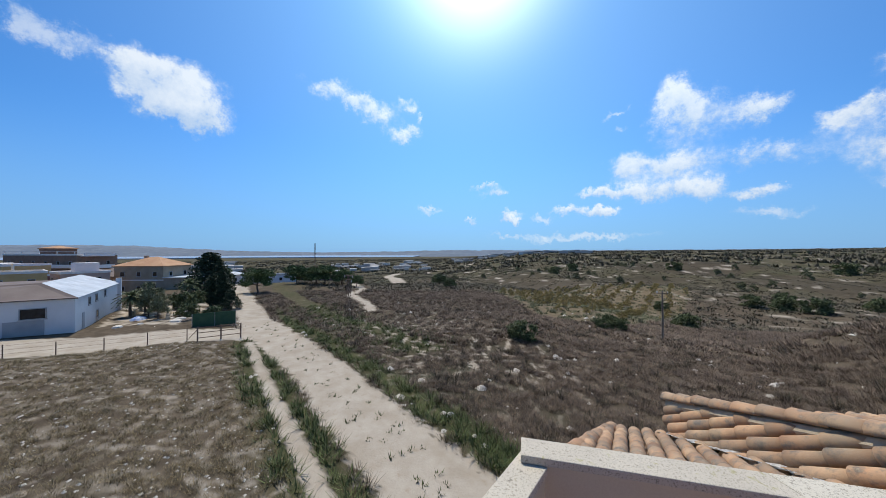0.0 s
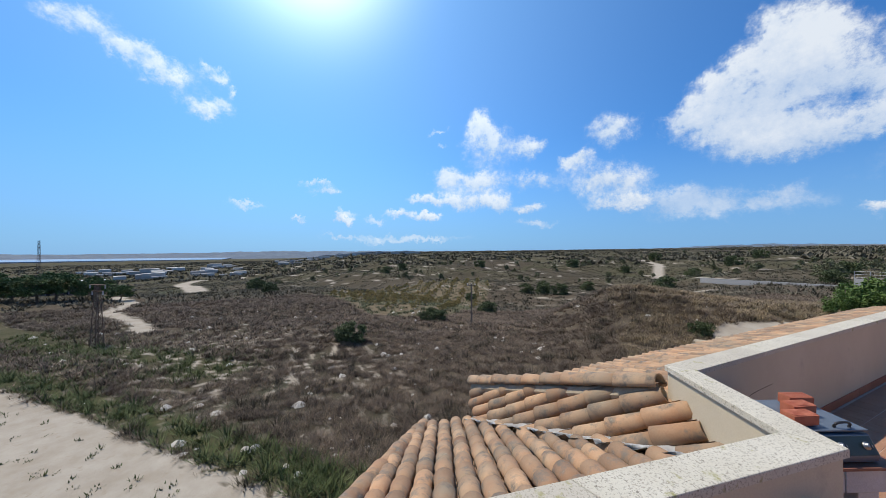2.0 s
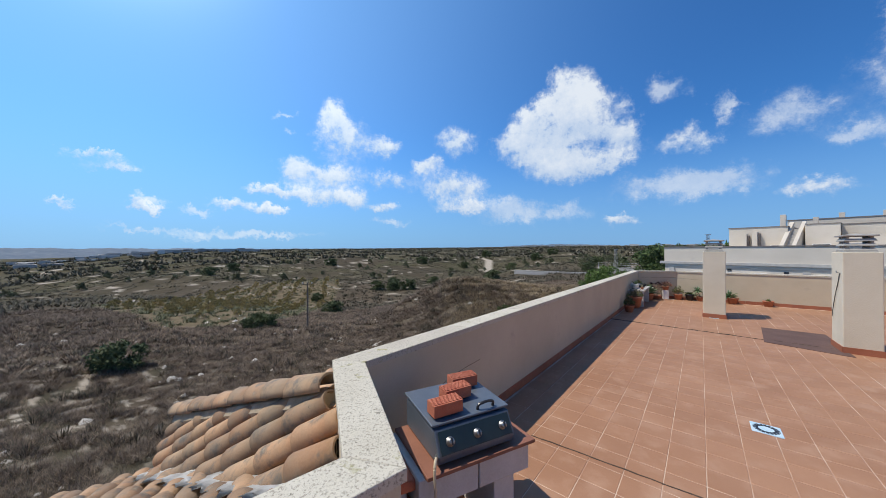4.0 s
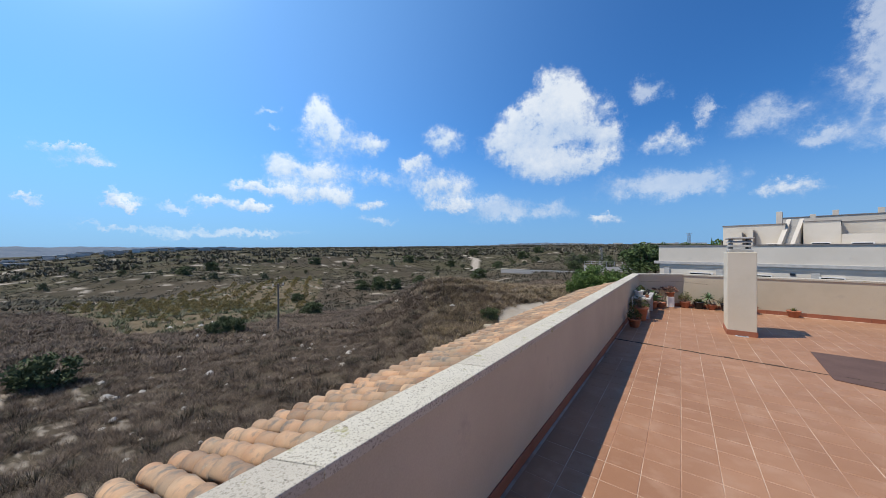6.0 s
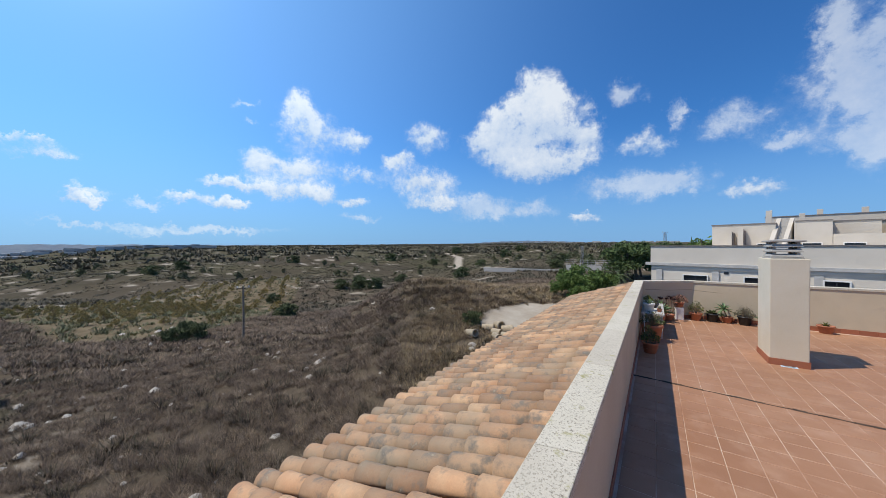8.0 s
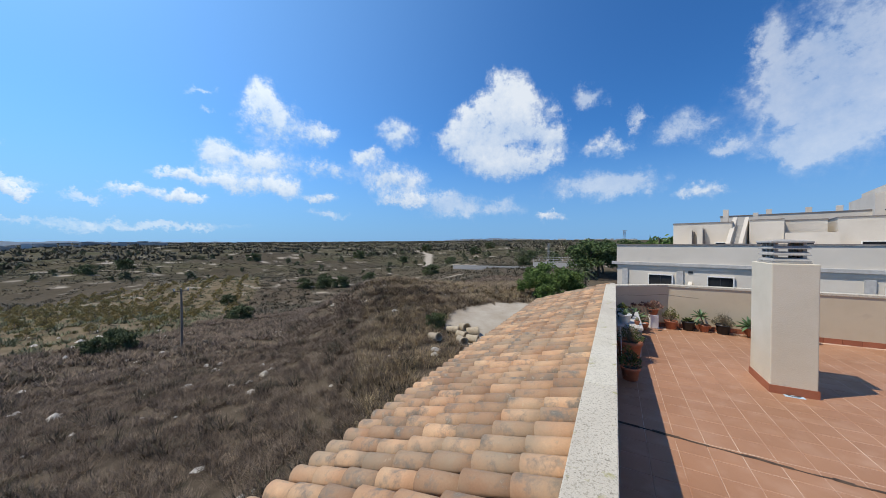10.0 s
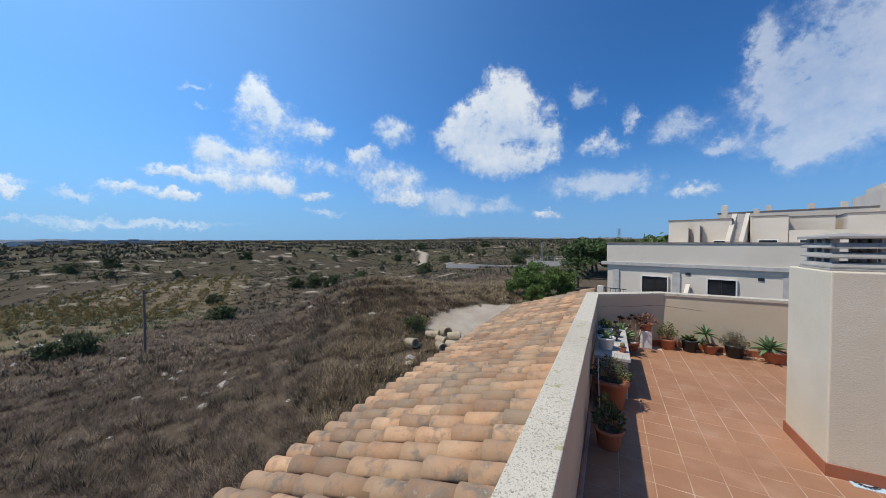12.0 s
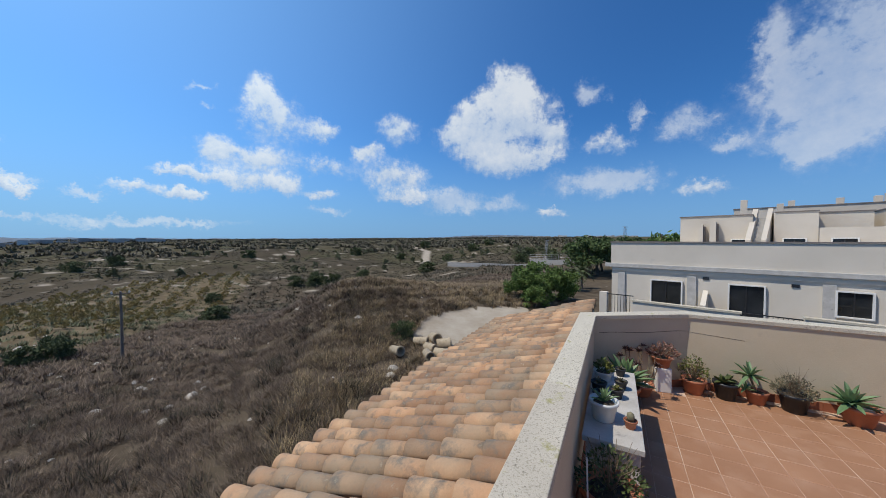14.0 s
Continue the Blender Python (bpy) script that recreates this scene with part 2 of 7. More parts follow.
STEEL = shader("blue_grey_enamel", ((0.085, 0.105, 0.135), (0.115, 0.135, 0.165)), 5.0, 0.38, 0.05, 80, spots=[((0.2, 0.2, 0.2), 16.0, 0.66, 0.8)])
ENAMEL_DARK = shader("dark_green_enamel", ((0.012, 0.022, 0.022), (0.02, 0.034, 0.032)), 6.0, 0.3)
CHROME = shader("worn_chrome", ((0.35, 0.35, 0.34), (0.42, 0.42, 0.41)), 9.0, 0.45, metal=1.0)
BRICK = shader("red_brick", ((0.46, 0.13, 0.07), (0.53, 0.18, 0.10)), 9.0, 0.9, 0.5, 120, by_piece=0.2)
BLACK_FABRIC = shader("black_fabric", ((0.012, 0.012, 0.013), (0.022, 0.022, 0.024)), 12.0, 0.85, 0.3, 300)
BLACK_METAL = shader("black_tube", ((0.02, 0.02, 0.022), (0.03, 0.03, 0.032)), 8.0, 0.35)
HOSE = shader("cream_hose", ((0.50, 0.42, 0.30), (0.58, 0.50, 0.37)), 9.0, 0.6)
DRAIN = shader("drain_plastic", ((0.42, 0.60, 0.72), (0.55, 0.68, 0.76)), 12.0, 0.5)
TERRACOTTA = shader("pot_clay", ((0.36, 0.13, 0.07), (0.44, 0.18, 0.10)), 5.0, 0.8, 0.3, 70, spots=[((0.5, 0.36, 0.27), 9.0, 0.64, 0.8)])
BLACK_PLASTIC = shader("black_plastic", ((0.015, 0.017, 0.022), (0.025, 0.027, 0.032)), 6.0, 0.45)
WHITE_PLASTIC = shader("white_plastic", ((0.66, 0.68, 0.68), (0.74, 0.75, 0.75)), 6.0, 0.5)
SOIL = shader("potting_soil", ((0.04, 0.028, 0.02), (0.09, 0.065, 0.045)), 30.0, 0.98, 0.8, 60)
PEBBLES = shader("white_pebbles", ((0.55, 0.53, 0.50), (0.75, 0.73, 0.70)), 40.0, 0.8, 0.8, 90)
AGAVE = shader("agave_leaf", ((0.10, 0.19, 0.085), (0.17, 0.27, 0.13)), 9.0, 0.5, 0.1, 60, island=0.35)
SUCCULENT = shader("succulent_leaf", ((0.09, 0.13, 0.03), (0.17, 0.17, 0.05)), 12.0, 0.5, island=0.4)
DARK_LEAF = shader("aeonium_leaf", ((0.045, 0.02, 0.022), (0.09, 0.04, 0.035)), 12.0, 0.5, island=0.5)
GREY_LEAF = shader("grey_foliage", ((0.11, 0.11, 0.07), (0.19, 0.18, 0.12)), 14.0, 0.8, island=0.5)
HERB_LEAF = shader("herb_leaf", ((0.04, 0.07, 0.02), (0.09, 0.12, 0.035)), 12.0, 0.7, island=0.5)
STEM = shader("woody_stem", ((0.16, 0.12, 0.08), (0.26, 0.2, 0.14)), 14.0, 0.9)
WHITE_RENDER = shader("white_render", ((0.62, 0.56, 0.47), (0.68, 0.615, 0.52)), 0.7, 0.93, 0.2, 60, spots=[((0.45, 0.42, 0.39), 1.5, 0.62, 0.85)])
WARM_RENDER = shader("warm_render", ((0.55, 0.49, 0.41), (0.62, 0.56, 0.475)), 0.6, 0.93, 0.2, 60, spots=[((0.46, 0.40, 0.33), 1.2, 0.62, 0.85)])
ROOF_EDGE = shader("coping_dark", ((0.16, 0.14, 0.13), (0.24, 0.21, 0.19)), 2.0, 0.9)
GLASS = shader("dark_glazing", ((0.012, 0.014, 0.016), (0.03, 0.033, 0.036)), 1.5, 0.06)
WHITE_FRAME = shader("white_frame", ((0.72, 0.70, 0.66), (0.78, 0.76, 0.72)), 4.0, 0.7)
BARK = shader("bark", ((0.10, 0.075, 0.055), (0.17, 0.13, 0.10)), 6.0, 0.95, 0.6, 30)
PINE = shader("pine_needles", ((0.045, 0.08, 0.022), (0.09, 0.135, 0.04)), 1.2, 0.8, island=0.5)
PINE_BRIGHT = shader("young_pine_needles", ((0.065, 0.12, 0.022), (0.12, 0.19, 0.04)), 1.0, 0.8, island=0.5)
CYPRESS = shader("cypress_needles", ((0.012, 0.028, 0.012), (0.03, 0.05, 0.02)), 1.2, 0.85, island=0.5)
OLIVE = shader("olive_leaf", ((0.10, 0.115, 0.06), (0.16, 0.17, 0.085)), 1.0, 0.8, island=0.5)
ALMOND = shader("almond_leaf", ((0.20, 0.18, 0.06), (0.34, 0.26, 0.10)), 0.4, 0.85, island=0.5)
MESQUITE = shader("shrub_leaf", ((0.06, 0.085, 0.032), (0.11, 0.135, 0.055)), 0.7, 0.85, island=0.5)
SCRUB = shader("dry_scrub", ((0.135, 0.102, 0.076), (0.205, 0.162, 0.122), (0.31, 0.25, 0.185)), 0.35, 0.95, island=0.75)
LOW_BUSH = shader("low_bush", ((0.055, 0.05, 0.032), (0.10, 0.088, 0.055)), 0.5, 0.95, island=0.7)
STRAW = shader("dry_grass", ((0.30, 0.23, 0.135), (0.46, 0.37, 0.22), (0.25, 0.20, 0.13)), 0.5, 0.95, island=0.5)
LOT_GRASS = shader("lot_grass", ((0.15, 0.125, 0.065), (0.27, 0.215, 0.12), (0.36, 0.29, 0.17)), 0.4, 0.95, island=0.6)
FAR_SCRUB = shader("far_scrub", ((0.082, 0.078, 0.052), (0.135, 0.118, 0.08)), 0.02, 0.9, island=0.5)
WEED = shader("green_weed", ((0.06, 0.09, 0.026), (0.12, 0.14, 0.05)), 0.6, 0.9, island=0.5)
LIMESTONE = shader("limestone", ((0.50, 0.46, 0.39), (0.62, 0.58, 0.50)), 3.0, 0.95, 0.8, 25)
RUST = shader("rusty_steel", ((0.13, 0.085, 0.06), (0.20, 0.13, 0.09)), 4.0, 0.8)
WOODPOLE = shader("weathered_pole", ((0.16, 0.13, 0.10), (0.23, 0.19, 0.15)), 5.0, 0.9)
GALV = shader("galvanised_steel", ((0.36, 0.37, 0.38), (0.45, 0.46, 0.47)), 5.0, 0.5, metal=0.6)
GREEN_SCREEN = shader("green_mesh_screen", ((0.025, 0.07, 0.035), (0.045, 0.095, 0.05)), 1.5, 0.9)

# ---- helpers for meshes ----
ANGLE = math.degrees(math.atan2(0.8, 0.6))
TF = pose(-1.55, -0.35, 0, 0, 0, ANGLE)     # terrace frame: x along the long parapet, y outward from it


def L(u, w, z=0.0):
    return TF @ Vector((u, w, z))


def mesh_of(name, bm, material, smooth=False):
    me = bpy.data.meshes.new(name)
    bm.to_mesh(me)
    bm.free()
    me.materials.append(material)
    if smooth:
        for p in me.polygons:
            p.use_smooth = True
    return me


def part(name, bm, material, parent, label="", smooth=False):
    ob = new(name, mesh_of(name, bm, material, smooth))
    ob.parent = parent
    return tagged(ob, label)


def thing(name, m, label, category, group="", kind=""):
    ob = new(name)
    ob.empty_display_size = 0.2
    ob.matrix_basis = m
    return tagged(ob, label, category, group, kind)


def structure(name, bm, material, m=None, label="", smooth=False):
    ob = new(name, mesh_of(name, bm, material, smooth))
    if m is not None:
        ob.matrix_basis = m
    return tagged(ob, label, kind="structure")


def box(bm, x0, x1, y0, y1, z0, z1, bevel=0.0, m=None):
    start = len(bm.verts)
    made = bmesh.ops.create_cube(bm, size=1.0)["verts"]
    for v in made:
        v.co = Vector((x0 + (v.co.x + 0.5) * (x1 - x0), y0 + (v.co.y + 0.5) * (y1 - y0), z0 + (v.co.z + 0.5) * (z1 - z0)))
    if bevel:
        edges = list({e for v in made for e in v.link_edges})
        made = [g for g in bmesh.ops.bevel(bm, geom=edges, offset=bevel, segments=2, affect="EDGES", profile=0.5)["verts"]] + [v for v in made if v.is_valid]
    if m is not None:
        for v in set(made):
            v.co = m @ v.co
    return bm


def boxes(*rows, bevel=0.0):
    bm = bmesh.new()
    for r in rows:
        box(bm, *r, bevel=bevel)
    return bm


def prism(pts, z0, z1, bm=None):
    """An upright prism over a plan outline."""
    bm = bm or bmesh.new()
    lo = [bm.verts.new((p[0], p[1], z0)) for p in pts]
    hi = [bm.verts.new((p[0], p[1], z1)) for p in pts]
    faces = [bm.faces.new(hi), bm.faces.new(lo[::-1])]
    n = len(pts)
    faces += [bm.faces.new((lo[i], lo[(i + 1) % n], hi[(i + 1) % n], hi[i])) for i in range(n)]
    bmesh.ops.recalc_face_normals(bm, faces=faces)
    return bm


def lathe(profile, segments=20, bm=None, m=None):
    """A turned body from (radius, height) pairs."""
    bm = bm or bmesh.new()
    rings = []
    for r, z in profile:
        ring = [Vector((r * math.cos(2 * math.pi * k / segments), r * math.sin(2 * math.pi * k / segments), z)) for k in range(segments)]
        rings.append([bm.verts.new(m @ v if m else v) for v in ring])
    for a, b in zip(rings, rings[1:]):
        for k in range(segments):
            bm.faces.new((a[k], a[(k + 1) % segments], b[(k + 1) % segments], b[k]))
    bm.faces.new(rings[0][::-1])
    bm.faces.new(rings[-1])
    return bm


def tube(path, radius, bm=None, segments=6, taper=1.0):
    """A round bar along a path of points."""
    bm = bm or bmesh.new()
    path = [Vector(p) for p in path]
    rings = []
    for i, p in enumerate(path):
        d = (path[min(i + 1, len(path) - 1)] - path[max(i - 1, 0)]).normalized()
        side = d.cross(Vector((0, 0, 1)) if abs(d.z) < 0.95 else Vector((1, 0, 0))).normalized()
        up = side.cross(d)
        r = radius * (1 + (taper - 1) * i / max(1, len(path) - 1))
        rings.append([bm.verts.new(p + r * (math.cos(a) * side + math.sin(a) * up)) for a in [2 * math.pi * k / segments for k in range(segments)]])
    for a, b in zip(rings, rings[1:]):
        for k in range(segments):
            bm.faces.new((a[k], a[(k + 1) % segments], b[(k + 1) % segments], b[k]))
    bm.faces.new(rings[0][::-1])
    bm.faces.new(rings[-1])
    return bm


def arc(points, steps=6):
    """A smooth path through points (Catmull-Rom)."""
    pts = [Vector(p) for p in points]
    pts = [2 * pts[0] - pts[1]] + pts + [2 * pts[-1] - pts[-2]]
    out = []
    for i in range(1, len(pts) - 2):
        for k in range(steps):
            s = k / steps
            a, b, c, d = pts[i - 1 : i + 3]
            out.append(0.5 * ((2 * b) + (c - a) * s + (2 * a - 5 * b + 4 * c - d) * s * s + (3 * b - a - 3 * c + d) * s**3))
    return out + [pts[-2]]


def soup(name, verts, faces_of, material, label, category="", kind="stuff", flat=False):
    """A mesh from numpy arrays: verts (n, 3) and triangles (m, 3)."""
    me = bpy.data.meshes.new(name)
    me.vertices.add(len(verts))
    me.vertices.foreach_set("co", np.asarray(verts, np.float32).ravel())
    me.loops.add(faces_of.size)
    me.loops.foreach_set("vertex_index", np.asarray(faces_of, np.int32).ravel())
    me.polygons.add(len(faces_of))
    me.polygons.foreach_set("loop_start", np.arange(0, faces_of.size, 3, dtype=np.int32))
    me.update(calc_edges=True)
    if flat:
        me.shade_flat()
    me.materials.append(material)
    return tagged(new(name, me), label, category, kind=kind)

# ---- ground: one sheet to the horizon ----
AZ = (-180, -70, -40, -20, 0, 20, 40, 60, 80, 100, 180)
RR = (5, 12, 24, 38, 60, 110, 200, 400, 900, 2000, 4500)
ZZ = np.array((
    (-6, -6, -6, -6, -6, -6, -6, -4, 0, 0, 0), (-6, -6, -6, -6, -6, -5, -4, 0, 6, 16, 20), (-6, -6, -6, -5.5, -5, -4, -3, 2, 10, 22, 24),
    (-6, -6, -5, -3.5, -5, -7, -7, 0, 8, 24, 24), (-6.3, -6, -4.3, -2, -7, -13, -13, -5, 4, 18, 18), (-6.5, -6.5, -6.5, -7.5, -10.5, -15, -13, -4, 4, 9, 10),
    (-6.6, -6.6, -6.6, -7.2, -8.5, -13, -13, -8, 2, -10, -40), (-6.6, -6.6, -6.6, -6.2, -6.8, -10, -16, -22, -22, -38, -60),
    (-6.6, -6.6, -6.6, -6.2, -6.5, -8.0, -14, -24, -30, -40, -62), (-6.6, -6.6, -6.6, -6.5, -6.8, -8.5, -14, -25, -32, -40, -62), (-6, -6, -6, -6, -6, -6, -6, -4, 0, 0, 0)), float)


def ground_z(x, y):
    az, r = np.degrees(np.arctan2(-np.asarray(x, float), y)), np.maximum(np.hypot(x, y), 5.01)
    i, j = np.clip(np.searchsorted(AZ, az) - 1, 0, len(AZ) - 2), np.clip(np.searchsorted(RR, r) - 1, 0, len(RR) - 2)
    A, R = np.array(AZ, float), np.log(np.array(RR, float))
    a, b = (az - A[i]) / (A[i + 1] - A[i]), np.clip((np.log(r) - R[j]) / (R[j + 1] - R[j]), 0, 1)
    a = a * a * (3 - 2 * a)
    b = 0.5 * b + 0.5 * b * b * (3 - 2 * b)
    z = (ZZ[i, j] * (1 - a) + ZZ[i + 1, j] * a) * (1 - b) + (ZZ[i, j + 1] * (1 - a) + ZZ[i + 1, j + 1] * a) * b
    rough = np.clip((r - 14) / 30, 0, 1)
    wave = np.sin(x * 0.31 + 1.3 * np.sin(y * 0.17)) * np.sin(y * 0.27 + 1.1 * np.sin(x * 0.13)) * 0.22
    wave += np.sin(x * 0.043 + y * 0.031) * np.sin(y * 0.052 - x * 0.02) * np.clip(r / 90, 0, 1.6)
    return z + rough * wave


def near_line(x, y, pts):
    """Distance of places to a line of plan points."""
    best = np.full(np.shape(x), 1e9)
    for (ax, ay), (bx, by) in zip(pts, pts[1:]):
        dx, dy = bx - ax, by - ay
        s = np.clip(((x - ax) * dx + (y - ay) * dy) / (dx * dx + dy * dy), 0, 1)
        best = np.minimum(best, np.hypot(x - ax - s * dx, y - ay - s * dy))
    return best


def inside(x, y, pts):
    """Which places lie inside a plan outline."""
    hit = np.zeros(np.shape(x), bool)
    for (ax, ay), (bx, by) in zip(pts, pts[1:] + pts[:1]):
        cross = (ay > y) != (by > y)
        hit ^= cross & (x < (bx - ax) * (y - ay) / (by - ay + 1e-12) + ax)
    return hit


TRACK = [(2, 2.2), (-9, 1.4), (-17, 0.4), (-27, -0.6), (-40, -3.0), (-52, -4.6), (-70, -6.2), (-100, -7.8), (-130, -9)]
STREET = [(-43, -4.5), (-45.5, -12), (-46, -19), (-47.5, -26), (-50, -40), (-55, -70)]
KERB_PATH = [(-38, -5.2), (-30, -4.5), (-23, -3.9), (-17, -3.2), (-10, -2.6)]
TRAIL = [(-107, 24), (-86, 21), (-72, 14), (-55, 12.5), (-50, 11.5)]
FAR_ROAD = [(-150, 60), (-240, 90), (-330, 180), (-420, 330)]
FAR_TRACK = [(20, 210), (30, 300), (10, 360), (60, 480), (50, 700)]
ORCHARD = [(-25, 37), (-39, 36), (-75, 58), (-90, 112), (-68, 172), (-50, 128), (-36, 78)]
YARD = [(-52, -13), (-56, -21), (-82, -24), (-92, -16), (-72, -9)]
CLEARING = [(5.6, 23.0), (8.6, 23.4), (13.5, 27.6), (14.5, 31.4), (9.5, 31.8), (5.8, 29.4), (4.2, 26.4)]
LOT = [(-11, -3.5), (-38, -6.5), (-41, -10.5), (-42, -16), (-43, -24), (-46, -40), (-12, -40)]
FIELDS = [
    [(-79, 92), (-86, 140), (-118, 150), (-124, 110)], [(-126, 108), (-130, 150), (-170, 165), (-176, 120)], [(-70, 200), (-98, 206), (-120, 170), (-88, 160)],
    [(-20, 170), (-66, 205), (-60, 260), (-8, 230)], [(-130, 215), (-70, 225), (-66, 300), (-150, 290)], [(70, 600), (250, 560), (270, 660), (80, 720)],
]
rng = np.random.default_rng(7)


def lumps(x, y, s, seed=0.0):
    """A cheap smooth noise of about -1 to 1 at wavelength s."""
    k = 6.283 / s
    x, y = x + 0.33 * s * np.sin(0.41 * k * y + 1.3 * np.sin(0.23 * k * x) + seed), y + 0.33 * s * np.sin(0.37 * k * x + 1.1 * np.sin(0.29 * k * y) + 2 * seed)
    return (np.sin(k * (x + 0.6 * y) + seed) * np.sin(k * (y - 0.4 * x) + 1.7 * seed + 1) + np.sin(k * 1.9 * (x * 0.8 - y) + 2.1 * seed) * np.sin(k * 1.7 * (y * 0.7 + x) + 0.4 + seed)) / 1.5


def zones(x, y):
    """How far a place is bare sandy track, green, orchard soil and field."""
    j = lumps(x, y, 1.7) * 0.35 + lumps(x, y, 0.6, 2.0) * 0.12
    r = np.hypot(x, y)
    far = np.clip(r / 60, 1, 6)
    track = 1 - np.clip((near_line(x, y, TRACK) - 1.85 + j) / 0.5, 0, 1)
    track = np.maximum(track, 1 - np.clip((near_line(x, y, STREET) - 3.4 + j) / 0.5, 0, 1))
    track = np.maximum(track, 0.75 * (1 - np.clip((near_line(x, y, KERB_PATH) - 0.32 + 0.4 * j) / 0.3, 0, 1)))
    track = np.maximum(track, 0.8 * (1 - np.clip((near_line(x, y, TRAIL) - 0.9 + 2 * j) / 0.6, 0, 1)))
    track = np.maximum(track, 0.9 * (1 - np.clip((near_line(x, y, FAR_ROAD) - 2.5) / 2.5, 0, 1)))
    track = np.maximum(track, 0.8 * (1 - np.clip((near_line(x, y, FAR_TRACK) - 1.5) / 3, 0, 1)))
    track = np.maximum(track, np.where(inside(x + j, y + j, CLEARING), 1.0, 0.0))
    track = np.maximum(track, np.where(inside(x, y, YARD), np.clip(0.55 + 1.2 * lumps(x, y, 5.0, 3), 0, 0.85), 0.0))
    bare = np.clip(1.7 * lumps(x, y, 3.3, 5.0) + 0.9 * lumps(x, y, 1.2, 8.0) - 0.3, 0, 1) * np.exp(-((x + 30) / 14) ** 2 - ((y - 12) / 8) ** 2) * 1.6
    track = np.maximum(track, np.clip(bare, 0, 0.85))
    track = np.maximum(track, inside(x, y, LOT) * np.clip(0.2 + 0.36 * lumps(x, y, 3.4, 4.0) + 0.2 * lumps(x, y, 1.3, 1.0), 0, 0.52))
    step = np.log(np.maximum(r, 5)) * 8.0 + 0.9 * lumps(x, y, 90.0, 3.0)
    walls_dry = np.exp(-(((step % 1.0) - 0.5) / 0.13) ** 2) * np.clip(2.2 * lumps(x, y, 55.0, 9.0), 0, 1) * np.clip((r - 75) / 40, 0, 1) * np.clip((900 - r) / 400, 0, 1)
    track = np.maximum(track, 0.8 * walls_dry * (x > -r * 0.85))
    verge = near_line(x, y, TRACK)
    green = np.clip(1 - np.abs(verge - 3.2) / 1.7, 0, 1) * (y > -1.5) * np.clip((-x - 4) / 6, 0, 1)
    green = np.maximum(green, np.clip(1 - near_line(x, y, KERB_PATH) / 2.2, 0, 1) * 1.1 * (near_line(x, y, KERB_PATH) > 0.4))
    green = np.maximum(green, 0.55 * np.clip(1 - np.abs(verge - 9) / 9, 0, 1) * (x < -26) * (y > 0))
    green = np.maximum(green, 0.6 * np.clip(1 - near_line(x, y, STREET) / 6.5, 0, 1) * (x > -44) * (y < -13))
    green = np.maximum(green, np.clip((r - 130) / 160, 0, 0.5) * (0.8 + 0.35 * lumps(x, y, 60.0, 2.0)))
    orchard = inside(x + 2 * j, y + 2 * j, ORCHARD).astype(float)
    field = np.zeros(np.shape(x))
    for n, outline in enumerate(FIELDS):
        field = np.maximum(field, inside(x, y, outline) * (0.55 + 0.075 * n))
    return track, green * (1 - track), orchard, field


fine = np.concatenate([np.arange(-180, -62, 3.0), np.arange(-62, 124, 0.4), np.arange(124, 180, 3.0)])
radii = np.concatenate([np.geomspace(5, 60, 170), np.geomspace(60.6, 4500, 170)])
ca, sa = np.cos(np.radians(fine)), -np.sin(np.radians(fine))
gx, gy = np.outer(radii, sa), np.outer(radii, ca)
gz = ground_z(gx, gy)
n_az, n_r = len(fine), len(radii)
a = np.arange(n_r - 1)[:, None] * n_az + np.arange(n_az)[None, :]
b = np.arange(n_r - 1)[:, None] * n_az + (np.arange(n_az)[None, :] + 1) % n_az
quads = np.stack([a, b, b + n_az, a, b + n_az, a + n_az], -1).reshape(-1, 3)
hub = len(gx.ravel())
gverts = np.concatenate([np.stack([gx, gy, gz], -1).reshape(-1, 3), [[0, 0, -6.3]]])
first = np.arange(n_az)
quads = np.concatenate([quads, np.stack([np.full(n_az, hub), (first + 1) % n_az, first], -1)])


